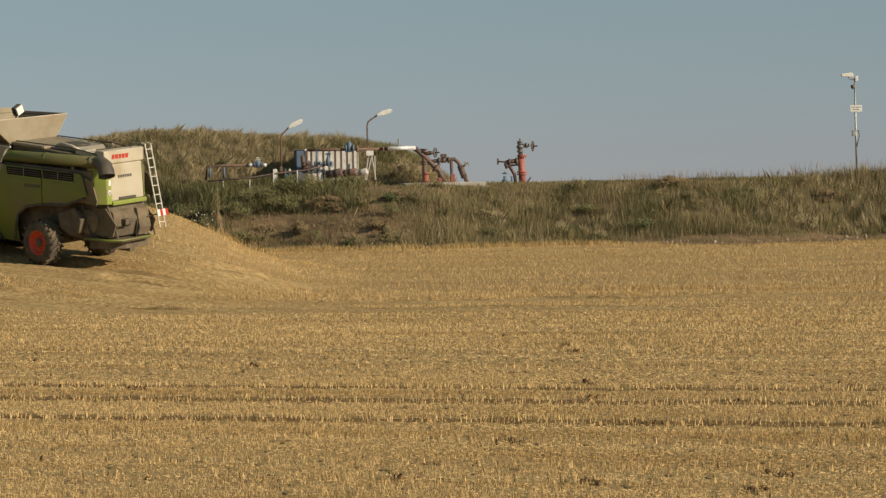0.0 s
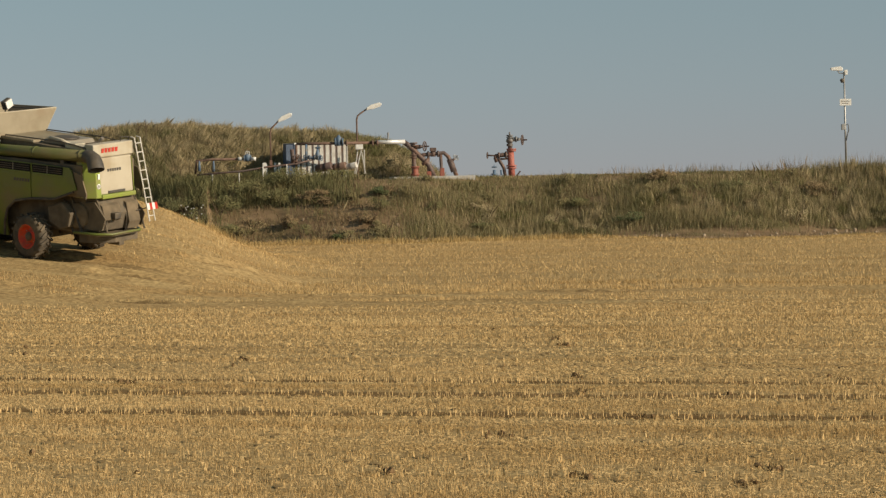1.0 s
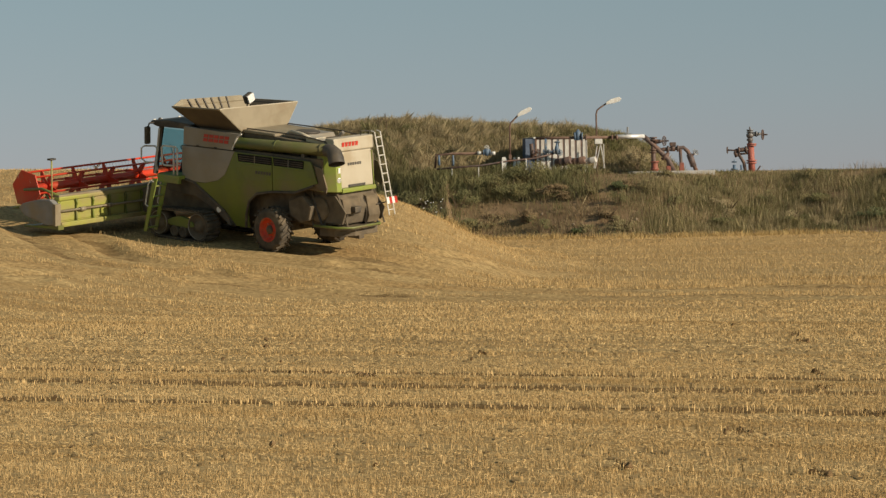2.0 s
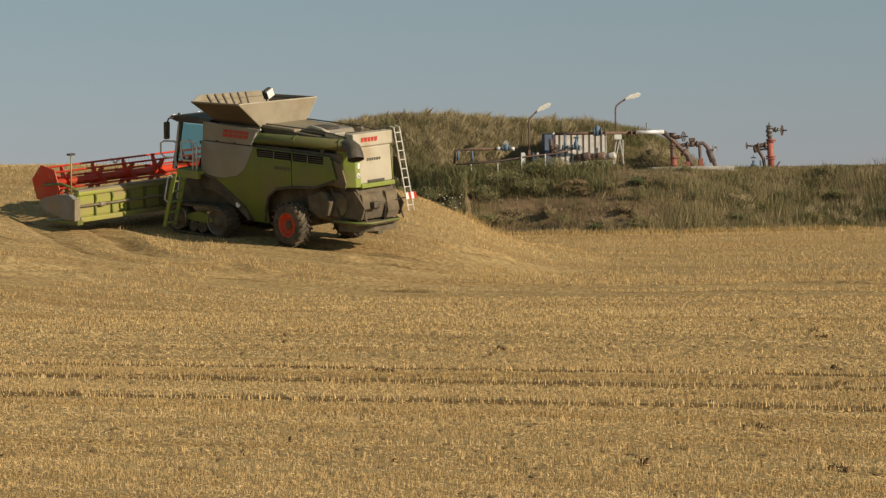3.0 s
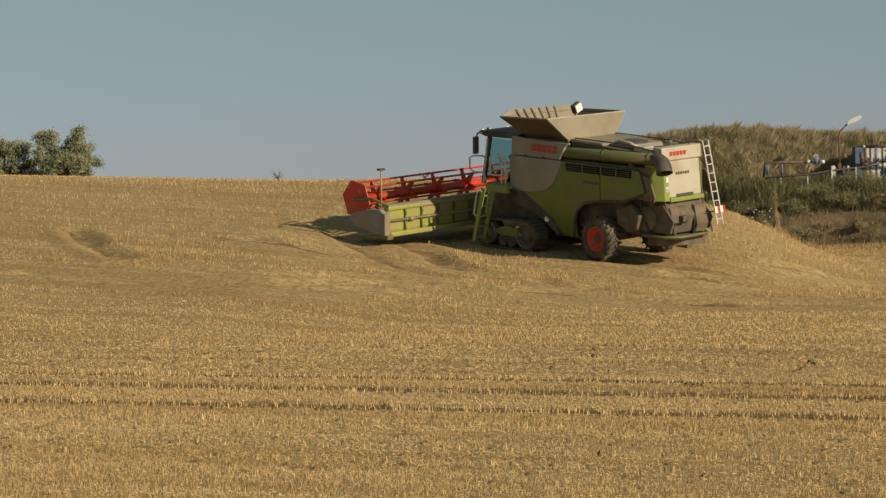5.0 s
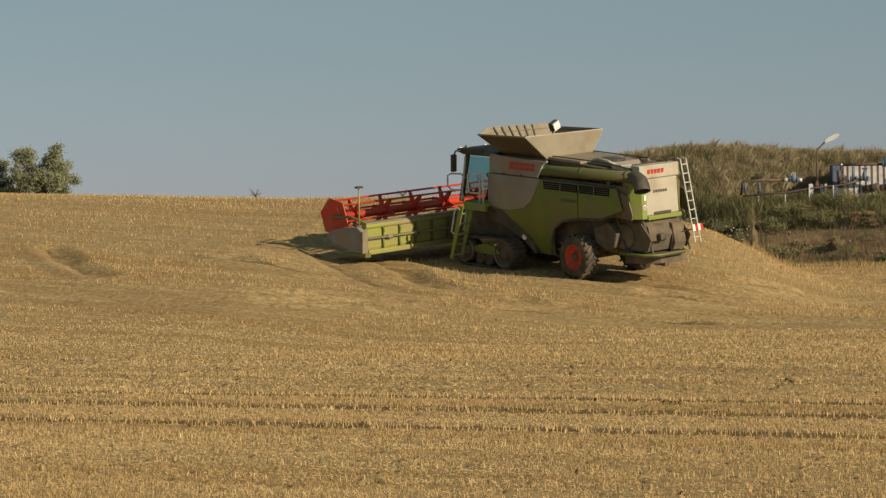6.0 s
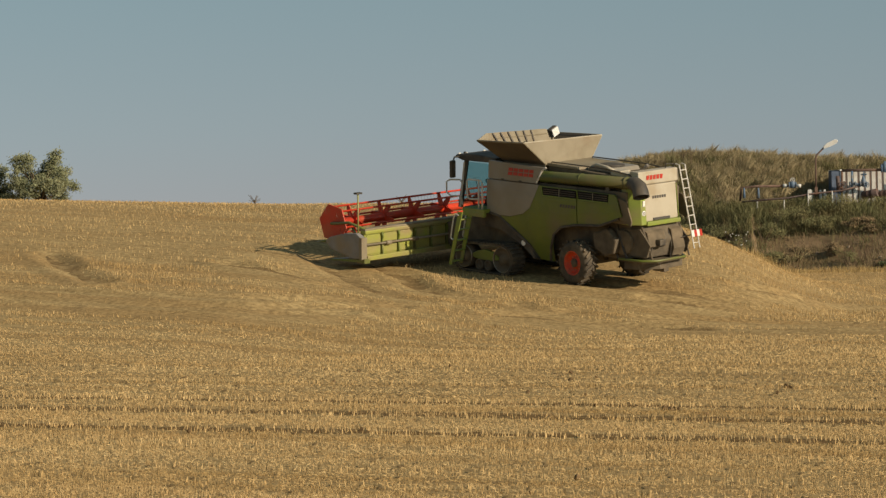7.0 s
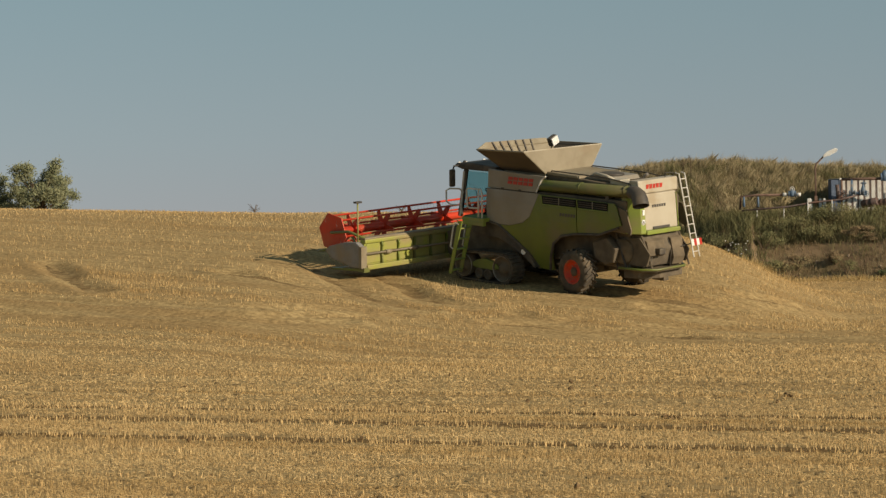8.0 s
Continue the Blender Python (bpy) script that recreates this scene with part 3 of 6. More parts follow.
M_GLASS.use_nodes = True
gb = M_GLASS.node_tree.nodes["Principled BSDF"]
gb.inputs["Base Color"].default_value = (0.46, 0.64, 0.65, 1)
gb.inputs["Roughness"].default_value, gb.inputs["Transmission Weight"].default_value, gb.inputs["IOR"].default_value = 0.03, 1.0, 1.15

combine = empty("combine_harvester", HARV, "lime and silver combine harvester on rubber tracks cutting head lowered, dusty", "combine harvester")


def cpart(name, bm, mat, label="", parent=None):
    bmesh.ops.recalc_face_normals(bm, faces=bm.faces)
    return part(name, bm, mat, parent or combine, label)


def lean_in(side, z0=2.6, k=0.10):
    """Side sheets bulge: they draw in above and below the belt line."""
    def f(co):
        return Vector((co.x, side * (co.y - k * (co.z - z0) ** 2), co.z))
    return f


def sheet(pts, y, side, thick=0.05, k=0.10):
    """A bulging side sheet from an outline in x and z."""
    bm = B()
    prism(bm, pts, y - thick, y)
    bmesh.ops.triangulate(bm, faces=[f for f in bm.faces if len(f.verts) > 4])
    bmesh.ops.subdivide_edges(bm, edges=[e for e in bm.edges if e.calc_length() > 0.5], cuts=2, use_grid_fill=True)
    f = lean_in(side, k=k)
    for v in bm.verts:
        v.co = f(v.co)
    for fc in bm.faces:
        fc.smooth = False
    return bm


# frame and threshing body
bm = B()
box(bm, (-1.9, -0.95, 0.95), (4.2, 0.95, 2.2), bev=0.05)
box(bm, (-2.0, -1.3, 2.15), (4.05, 1.3, 3.2), bev=0.05)
cpart("chassis", bm, M_CHASSIS, "dark dusty chassis and threshing body")
bm = B()
box(bm, (-0.16, -1.15, 0.62), (0.16, 1.15, 0.88), bev=0.03)
box(bm, (-0.35, -0.3, 0.7), (0.35, 0.3, 1.1), bev=0.03)
cpart("rear_axle", bm, M_CHASSIS)

for side in (1, -1):
    cpart("front_side_panel", sheet([(4.08, 3.14), (4.08, 2.09), (3.5, 1.98), (3.05, 1.98), (2.45, 2.12), (2.12, 2.35), (1.92, 2.7), (1.72, 3.14)], 1.47, side), M_SILVER, "dusty silver side panel")
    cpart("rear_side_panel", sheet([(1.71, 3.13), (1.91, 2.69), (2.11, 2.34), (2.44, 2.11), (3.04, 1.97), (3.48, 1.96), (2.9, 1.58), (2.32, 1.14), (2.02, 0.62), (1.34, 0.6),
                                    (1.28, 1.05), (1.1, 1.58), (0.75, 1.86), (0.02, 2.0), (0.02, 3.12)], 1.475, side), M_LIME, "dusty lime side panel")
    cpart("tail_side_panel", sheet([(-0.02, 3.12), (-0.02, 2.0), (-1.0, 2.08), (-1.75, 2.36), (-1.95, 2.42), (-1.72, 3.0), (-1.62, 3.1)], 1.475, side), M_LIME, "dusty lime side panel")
    cpart("corner_guard", sheet([(-1.97, 2.42), (-1.80, 2.34), (-2.28, 2.14), (-2.32, 2.3), (-2.1, 2.9), (-1.74, 3.0)], 1.42, side), M_CHASSIS)
    # dark arch lips
    bm = B()
    tube(bm, [(4.08, side * 1.44, 2.05), (3.5, side * 1.42, 1.93), (2.9, side * 1.38, 1.53), (2.3, side * 1.28, 1.08), (1.98, side * 1.06, 0.6)], 0.05, 6)
    cpart("track_arch", bm, M_BLACK)
    bm = B()
    prism(bm, [(4.05, 2.05), (3.5, 1.93), (2.9, 1.53), (2.3, 1.08), (1.98, 0.65), (2.1, 0.65), (2.6, 1.0), (3.6, 1.45), (4.9, 1.55), (4.9, 1.9)], min(side * 0.95, side * 1.28), max(side * 0.95, side * 1.28), bev=0.02)
    cpart("track_guard", bm, M_BLACK, "black guard over the track")
    bm = B()
    tube(bm, [(1.3, side * 1.3, 0.65), (1.22, side * 1.38, 1.1), (1.06, side * 1.42, 1.56), (0.72, side * 1.44, 1.83), (0.0, side * 1.45, 1.97), (-1.0, side * 1.46, 2.04), (-1.8, side * 1.44, 2.34)], 0.045, 6)
    cpart("wheel_arch", bm, M_BLACK)
    # long vents with louvres
    for x0, x1 in ((1.55, 0.03), (-0.03, -1.36)):
        bm = B()
        prism(bm, [(x0, 3.09), (x0 - 0.05, 2.84), (x1, 2.84), (x1, 3.09)], min(side * 1.43, side * 1.475), max(side * 1.43, side * 1.475), bev=0.008)
        v = cpart("vent", bm, M_VENT, "black louvred vent")
        for z in (2.885, 2.95, 3.02):
            bm = B()
            box(bm, (x1 + 0.03, side * 1.47, z), (x0 - 0.07, side * 1.487, z + 0.022))
            cpart("louvre", bm, M_BLACK, parent=v)
        for k in (0.5,):
            bm = B()
            xx = x1 + (x0 - x1 - 0.04) * k
            tube(bm, [(xx, side * 1.49, 2.84), (xx, side * 1.485, 3.09)], 0.012, 6)
            cpart("vent_bar", bm, M_SILVER, parent=v)
        bm = B()
        tube(bm, [(x0 + 0.02, side * 1.475, 3.105), (x0 - 0.04, side * 1.485, 2.82), (x1, side * 1.485, 2.82)], 0.014, 6)
        cpart("vent_trim", bm, M_LIMELIT, parent=v)

# band with the maker's mark along the tank
for side in (1, -1):
    bm = B()
    prism(bm, [(4.08, 3.16), (4.06, 3.78), (1.46, 3.72), (1.62, 3.62), (1.86, 3.2), (1.9, 3.16)], min(side * 1.30, side * 1.40), max(side * 1.30, side * 1.40), bev=0.02)
    band = cpart("mark_panel", bm, M_SILVER, "silver panel with a red maker's mark")
    x = 3.16
    for k in range(5):
        bm = B()
        for lo, hi in ((3.36, 3.465), (3.495, 3.60)):
            a, b = (lo - 3.36) * 0.21, (hi - 3.36) * 0.21
            prism(bm, [(x - a, lo), (x - b, hi), (x - 0.19 - b, hi), (x - 0.19 - a, lo)], min(side * 1.398, side * 1.412), max(side * 1.398, side * 1.412))
        cpart("mark_block", bm, M_STICKER, parent=band)
        x -= 0.235
    bm = B()
    tube(bm, [(1.44, side * 1.39, 3.73), (1.62, side * 1.40, 3.61), (1.86, side * 1.40, 3.18)], 0.03, 6)
    cpart("panel_edge", bm, M_RAIL, parent=band)

# faint worn mark on the lime side
bm = B()
for k in range(6):
    prism(bm, [(0.75 - k * 0.12, 2.5), (0.73 - k * 0.12, 2.6), (0.65 - k * 0.12, 2.6), (0.67 - k * 0.12, 2.5)], 1.455, 1.481)
cpart("worn_mark", bm, M_DARKMARK, "faded dark lettering bars")
bm = B()
lathe(bm, [(0.10, 0), (0.10, 0.02), (0.08, 0.03)], Matrix.Translation((2.55, 1.285, 1.12)) @ Euler((-math.pi / 2, 0, 0)).to_matrix().to_4x4(), 16)
cpart("side_lamp", bm, M_LENS, "small round side lamp")

# engine deck
bm = B()
prism(bm, [(1.7, 3.15), (1.7, 3.75), (0.4, 3.72), (-1.0, 3.66), (-2.05, 3.55), (-2.2, 3.15)], -1.05, 1.02, bev=0.06)
cpart("engine_deck", bm, M_CHASSIS, "dusty engine deck")
bm = B()
prism(bm, [(1.72, 3.74), (1.72, 3.84), (0.35, 3.80), (0.3, 3.72)], -1.1, 1.05, bev=0.02)
cpart("deck_cover", bm, M_TANK, "tan cover sheet")
bm = B()
prism(bm, [(0.2, 3.7), (0.1, 3.84), (-0.75, 3.82), (-0.85, 3.68)], -0.7, 0.75, bev=0.04)
cpart("air_intake", bm, M_SILVER, "grey air intake hood")
bm = B()
lathe(bm, [(0.42, 0), (0.44, 0.04), (0.40, 0.07), (0.1, 0.075)], Matrix.Translation((-0.3, 0.1, 3.82)), 24)
cpart("intake_screen", bm, M_BLACK)
bm = B()
box(bm, (-1.35, 0.35, 3.62), (-0.9, 0.85, 3.80), bev=0.03)
cpart("filter_box", bm, M_CREAM, "pale filter box")
bm = B()
box(bm, (-1.9, -0.6, 3.56), (-1.4, 0.5, 3.76), bev=0.05)
cpart("muffler_cover", bm, M_BLACK)
bm = B()
for y in (-1.0, 0.98):
    tube(bm, [(1.6, y, 3.75), (1.55, y, 3.88), (-0.9, y, 3.84), (-1.9, y, 3.72), (-2.0, y, 3.58)], 0.022, 6)
cpart("deck_rail", bm, M_BLACK, "dark rail along the deck")
bm = B()
tube(bm, [(-2.05, -0.9, 3.5), (-2.1, -0.9, 3.95), (-2.1, -0.5, 3.98), (-2.05, -0.5, 3.55)], 0.02, 6)
cpart("exhaust_guard", bm, M_BLACK)

bm = B()
tube(bm, [(0.15, 0.55, 3.80), (-0.2, 0.72, 3.90), (-0.7, 0.78, 3.86), (-1.0, 0.72, 3.74)], 0.06, 10)
cpart("air_duct", bm, M_CREAM, "pale curved air duct")
bm = B()
prism(bm, [(-1.0, 3.66), (-1.05, 3.80), (-1.75, 3.74), (-1.8, 3.60)], 0.55, 0.95, bev=0.02)
cpart("service_cover", bm, M_CREAM, "pale service cover")
bm = B()
tube(bm, [(-1.85, 0.2, 3.58), (-1.85, 0.2, 3.92), (-1.95, 0.2, 3.98)], 0.06, 10)
cpart("exhaust_pipe", bm, M_STEEL, "short steel exhaust pipe")
bm = B()
tube(bm, [(4.3, -0.5, 3.8), (4.3, -0.5, 4.6)], 0.008, 5)
cpart("aerial", bm, M_BLACK)
for side in (1, -1):
    for k in range(2):
        bm = B()
        lathe(bm, [(0.07, 0), (0.08, 0.05), (0.05, 0.08)], Matrix.Translation((6.02, side * (0.45 + 0.3 * k), 3.74)) @ Euler((0, math.pi / 2, 0)).to_matrix().to_4x4(), 12)
        cpart("work_lamp", bm, M_LENS, "round work lamp on the cab roof")
bm = B()
tube(bm, [(5.86, -0.1, 2.15), (5.72, 0.35, 2.95)], 0.012, 5)
cpart("wiper", bm, M_BLACK)
for x in (3.4, 2.6):
    bm = B()
    box(bm, (x - 0.06, 1.395, 3.17), (x + 0.06, 1.42, 3.21), bev=0.008)
    cpart("latch", bm, M_BLACK, "small black panel latch")

# unloading tube on the side
bm = B()
tube(bm, [(2.02, 1.22, 3.38), (1.7, 1.22, 3.40), (-2.2, 1.22, 3.50)], [0.17, 0.19, 0.19], 20)
auger_tube = cpart("unloading_tube", bm, M_TUBE, "lime unloading tube folded along the side")
for x in (0.0, -1.95):
    bm = B()
    tube(bm, [(x + 0.03, 1.22, 3.445 - x * 0.026), (x - 0.03, 1.22, 3.446 - x * 0.026)], 0.205, 20)
    cpart("collar", bm, M_TUBE, parent=auger_tube)
bm = B()
tube(bm, [(-2.15, 1.22, 3.5), (-2.36, 1.24, 3.49), (-2.54, 1.30, 3.42), (-2.68, 1.38, 3.28), (-2.75, 1.42, 3.12)], [0.21, 0.23, 0.25, 0.26, 0.27], 20, cap=False)
tube(bm, [(-2.72, 1.40, 3.14), (-2.66, 1.37, 3.28), (-2.5, 1.30, 3.40)], [0.25, 0.24, 0.22], 20, cap=False)
cpart("rubber_spout", bm, M_BLACK, "black rubber spout", parent=auger_tube)
bm = B()
box(bm, (-1.25, 0.95, 3.15), (-1.1, 1.3, 3.34), bev=0.02)
cpart("tube_rest", bm, M_BLACK)

# open grain tank: four flaps, ribs inside the front one
LO = [(3.62, 1.1, 3.78), (1.72, 1.1, 3.78), (1.72, -1.1, 3.78), (3.62, -1.1, 3.78)]
HI = [(4.08, 1.92, 4.47), (1.88, 1.98, 4.55), (1.8, -1.72, 4.53), (3.95, -1.78, 4.45)]
for k in range(4):
    a, b, c, d = LO[k], LO[(k + 1) % 4], HI[(k + 1) % 4], HI[k]
    vs = [Vector(p) for p in (a, b, c, d)]
    crown = [Vector((4.14, 1.45, 4.66)), Vector((4.08, -1.35, 4.60))]
    rim = vs[:3] + crown + vs[3:] if k == 3 else vs
    nrm = (vs[1] - vs[0]).cross(vs[3] - vs[0]).normalized() * 0.025
    bm = B()
    f1 = [bm.verts.new(p + nrm) for p in rim]
    f2 = [bm.verts.new(p - nrm) for p in rim]
    bm.faces.new(f1), bm.faces.new(f2[::-1])
    for i in range(len(rim)):
        bm.faces.new((f1[i], f2[i], f2[(i + 1) % len(rim)], f1[(i + 1) % len(rim)]))
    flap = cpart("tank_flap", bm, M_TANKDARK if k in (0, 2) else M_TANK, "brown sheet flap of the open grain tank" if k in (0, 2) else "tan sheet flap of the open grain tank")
    bm = B()
    tube(bm, [vs[3], vs[2]], 0.03, 6)
    tube(bm, [vs[0], vs[3]], 0.02, 6)
    tube(bm, [vs[1], vs[2]], 0.025, 6)
    cpart("flap_rim", bm, M_CREAM if k == 1 else M_TANK, parent=flap)
    if k == 3:
        for i in range(6):
            u = 0.1 + i * 0.13
            p, q = vs[1].lerp(vs[0], u), crown[0].lerp(crown[1], u)
            bm = B()
            tube(bm, [p - Vector((0.03, 0, 0)), q - Vector((0.03, 0, 0))], 0.035, 4)
            cpart("rib", bm, M_BLACK, parent=flap)
    if k == 2:
        bm = B()
        tube(bm, [vs[0].lerp(vs[3], 0.9), vs[1].lerp(vs[2], 0.9)], 0.04, 6)
        cpart("flap_hinge", bm, M_BLACK, parent=flap)
bm = B()
box(bm, (1.75, -1.1, 3.2), (3.6, 1.1, 3.80), bev=0.03)
cpart("tank_body", bm, M_TANK)
bm = B()
tube(bm, [(2.8, -0.35, 3.8), (2.8, -0.35, 4.56)], 0.03, 6)
lamp_post = cpart("tank_lamp", bm, M_BLACK, "work lamp over the grain tank")
tip = Matrix.Translation((2.75, -0.35, 4.69)) @ Matrix.Rotation(radians(-24), 4, "X") @ Matrix.Translation((-2.75, 0.35, -4.69))
bm = B()
box(bm, (2.66, -0.52, 4.54), (2.84, -0.18, 4.84), tip, bev=0.03)
cpart("lamp_housing", bm, M_BLACK, parent=lamp_post)
bm = B()
box(bm, (2.61, -0.50, 4.56), (2.66, -0.20, 4.82), tip, bev=0.01)
cpart("lamp_glass", bm, M_LENS, "white lamp glass", parent=lamp_post)

# cab
bm = B()
prism(bm, [(4.12, 3.62), (4.1, 3.80), (5.2, 3.86), (5.95, 3.80), (6.08, 3.70), (5.7, 3.60)], -1.0, 1.0, bev=0.05)
cpart("cab_roof", bm, M_BLACK, "dark cab roof")
bm = B()
prism(bm, [(4.14, 1.98), (4.14, 3.58), (4.28, 3.58), (4.28, 2.05), (5.6, 2.05), (5.75, 1.98)], -0.93, 0.93)
cpart("cab_shell", bm, M_BLACK)
for side in (1, -1):
    for (x0, x1) in ((4.22, 4.3), (5.85, 5.55)):
        bm = B()
        tube(bm, [(x0, side * 0.92, 2.0), (x1, side * 0.92, 3.6)], 0.085 if x0 > 5 else 0.055, 6)
        cpart("cab_pillar", bm, M_BLACK)
    bm = B()
    prism(bm, [(4.30, 2.1), (4.34, 3.56), (5.52, 3.56), (5.78, 2.1)], side * 0.905, side * 0.915)
    o = cpart("side_window", bm, M_GLASS, "tinted side window")
    o.visible_shadow = False
bm = B()
prism(bm, [(5.82, 2.1), (5.56, 3.56), (5.57, 3.56), (5.83, 2.1)], -0.86, 0.86)
o = cpart("windscreen", bm, M_GLASS, "tinted windscreen")
o.visible_shadow = False
bm = B()
box(bm, (4.45, -0.3, 2.1), (4.95, 0.3, 2.55), bev=0.06)
box(bm, (4.38, -0.27, 2.5), (4.52, 0.27, 3.2), bev=0.06)
cpart("driver_seat", bm, M_SEAT)
bm = B()
tube(bm, [(5.55, 0, 2.05), (5.3, 0, 2.75)], 0.05, 8)
ring(bm, (5.28, 0, 2.8), (-0.5, 0, 1), 0.2, 0.02)
cpart("steering_column", bm, M_SEAT)
# mirrors and loops
for side in (1, -1):
    bm = B()
    tube(bm, [(5.8, side * 0.9, 3.72), (5.84, side * 1.22, 3.72), (5.84, side * 1.3, 3.56)], 0.03, 6)
    mir = cpart("mirror", bm, M_BLACK, "black drooping wing mirror")
    bm = B()
    box(bm, (5.78, side * 1.2, 3.02), (5.90, side * 1.42, 3.62), bev=0.05)
    cpart("mirror_head", bm, M_BLACK, parent=mir)
    bm = B()
    tube(bm, [(5.78, side * 1.0, 2.0), (5.66, side * 1.02, 2.8), (5.58, side * 1.0, 3.55)], 0.036, 6)
    cpart("hand_bar", bm, M_RAIL, "pale grab bar by the cab")
    bm = B()
    tube(bm, [(5.62, side * 1.05, 2.1), (5.64, side * 1.1, 2.4), (5.94, side * 1.3, 2.4), (6.1, side * 1.34, 2.52), (6.1, side * 1.34, 2.88), (5.98, side * 1.3, 2.95), (5.7, side * 1.1, 2.95), (5.6, side * 1.02, 2.8)], 0.03, 6)
    cpart("front_guard_rail", bm, M_RAIL, "pale looped guard rail")
bm = B()
lathe(bm, [(0.05, 0), (0.06, 0.05), (0.04, 0.1)], Matrix.Translation((5.75, 0.8, 3.78)), 10)
cpart("roof_lamp", bm, M_BLACK)

# platform, rails and boarding ladder
bm = B()
box(bm, (3.95, 0.95, 2.02), (4.95, 1.75, 2.14), bev=0.02)
box(bm, (3.95, 1.62, 1.88), (4.92, 1.765, 2.03), bev=0.02)
cpart("platform", bm, M_LIMELIT, "lime boarding platform")
bm = B()
tube(bm, [(4.1, 1.66, 2.1), (4.1, 1.66, 3.0), (4.17, 1.66, 3.1), (4.75, 1.66, 3.1), (4.83, 1.66, 3.03), (4.83, 1.62, 2.5), (4.75, 1.62, 2.43), (4.27, 1.66, 2.46)], 0.03, 8)
tube(bm, [(4.27, 1.66, 2.1), (4.27, 1.66, 3.09)], 0.03, 8)
cpart("platform_rail", bm, M_RAIL, "pale tubular platform rail")
bm = B()
for dy in (0.0, 0.55):
    prism(bm, [(4.46, 2.06), (4.66, 2.06), (5.10, 0.24), (4.97, 0.24)], 1.72 + dy * 0.9, 1.76 + dy * 0.9, bev=0.008)
ladder = cpart("boarding_ladder", bm, M_LIMELIT, "lime boarding ladder with five treads")
for k in range(5):
    z = 0.34 + k * 0.36
    xx = 5.03 - (z - 0.24) * 0.262
    bm = B()
    box(bm, (xx - 0.09, 1.75, z), (xx + 0.1, 2.22, z + 0.035), bev=0.005)
    cpart("tread", bm, M_LIMELIT, parent=ladder)
for dy in (1.70, 2.28):
    bm = B()
    tube(bm, [(4.86, dy, 1.1), (4.98, dy, 1.16), (4.84, dy, 1.85), (4.74, dy, 1.98), (4.60, dy, 1.95)], 0.026, 6)
    cpart("ladder_rail", bm, M_RAIL, parent=ladder)

# rubber tracks
for side in (1, -1):
    yc = side * 1.42
    front, rear = (4.95, 0.50, 0.46), (3.15, 0.52, 0.50)
    outline = []
    for k in range(13):
        a = math.radians(-90 + k * 15)
        outline.append((front[0] + front[2] * math.cos(a), front[1] + front[2] * math.sin(a)))
    for k in range(13):
        a = math.radians(90 + k * 15)
        outline.append((rear[0] + rear[2] * math.cos(a), rear[1] + rear[2] * math.sin(a)))
    inner = [(p[0] * 0.94 + 4.05 * 0.06, p[1] * 0.92 + 0.51 * 0.08) for p in outline]
    bm = B()
    k = len(outline)
    rings = []
    for pts, y in ((outline, yc - 0.3), (outline, yc + 0.3), (inner, yc + 0.3), (inner, yc - 0.3)):
        rings.append([bm.verts.new((p[0], y, p[1])) for p in pts])
    for r in range(4):
        a, b = rings[r], rings[(r + 1) % 4]
        for i in range(k):
            bm.faces.new((a[i], a[(i + 1) % k], b[(i + 1) % k], b[i]))
    belt = cpart("track_belt", bm, M_RUBBER, "dusty black rubber track belt")
    # lugs all round the belt
    seg = [(Vector((outline[i][0], 0, outline[i][1])), Vector((outline[(i + 1) % k][0], 0, outline[(i + 1) % k][1]))) for i in range(k)]
    total = sum((b - a).length for a, b in seg)
    nlug, pos, acc, lugs = 44, 0.0, 0.0, []
    for a, b in seg:
        ln = (b - a).length
        while pos < acc + ln and len(lugs) < nlug:
            lugs.append((a.lerp(b, (pos - acc) / max(ln, 1e-6)), (b - a).normalized()))
            pos += total / nlug
        acc += ln
    for p, d in lugs:
        bm = B()
        up = d.cross(Vector((0, 1, 0))).normalized()
        if (p + up * 0.1 - Vector((4.05, 0, 0.5))).length < (p - up * 0.1 - Vector((4.05, 0, 0.5))).length:
            up = -up
        fr = Matrix((d, (0, 1, 0), up)).transposed().to_4x4()
        fr.translation = p + Vector((0, yc, 0))
        box(bm, (-0.035, -0.3, -0.01), (0.035, 0.3, 0.045), fr)
        cpart("track_lug", bm, M_RUBBER, parent=belt)
    for cx_, cz_, r_ in ((4.95, 0.50, 0.41), (3.15, 0.52, 0.45)):
        bm = B()
        base = Matrix.Translation((cx_, yc, cz_)) @ Euler((-side * math.pi / 2, 0, 0)).to_matrix().to_4x4()
        lathe(bm, [(r_, -0.2), (r_, 0.24), (r_ - 0.05, 0.28), (r_ - 0.09, 0.2), (0.2, 0.14), (0.16, 0.26), (0.06, 0.28)], base, 24)
        wheel = cpart("track_wheel", bm, M_CHASSIS, "dark track wheel")
        bm = B()
        ring(bm, base @ Vector((0, 0, 0.27)), (0, side, 0), r_ - 0.03, 0.018, 24)
        cpart("wheel_rim", bm, M_STEEL, parent=wheel)
    for cx_ in (3.85, 4.25):
        bm = B()
        base = Matrix.Translation((cx_, yc, 0.27)) @ Euler((-side * math.pi / 2, 0, 0)).to_matrix().to_4x4()
        lathe(bm, [(0.19, -0.2), (0.19, 0.24), (0.14, 0.27), (0.12, 0.2), (0.05, 0.22)], base, 16)
        cpart("track_roller", bm, M_CHASSIS)
    bm = B()
    prism(bm, [(3.3, 0.5), (3.55, 0.72), (4.0, 0.80), (4.35, 0.72), (4.75, 0.55), (4.4, 0.45), (3.7, 0.42)], yc + side * 0.12 - 0.04, yc + side * 0.12 + 0.12, bev=0.03)
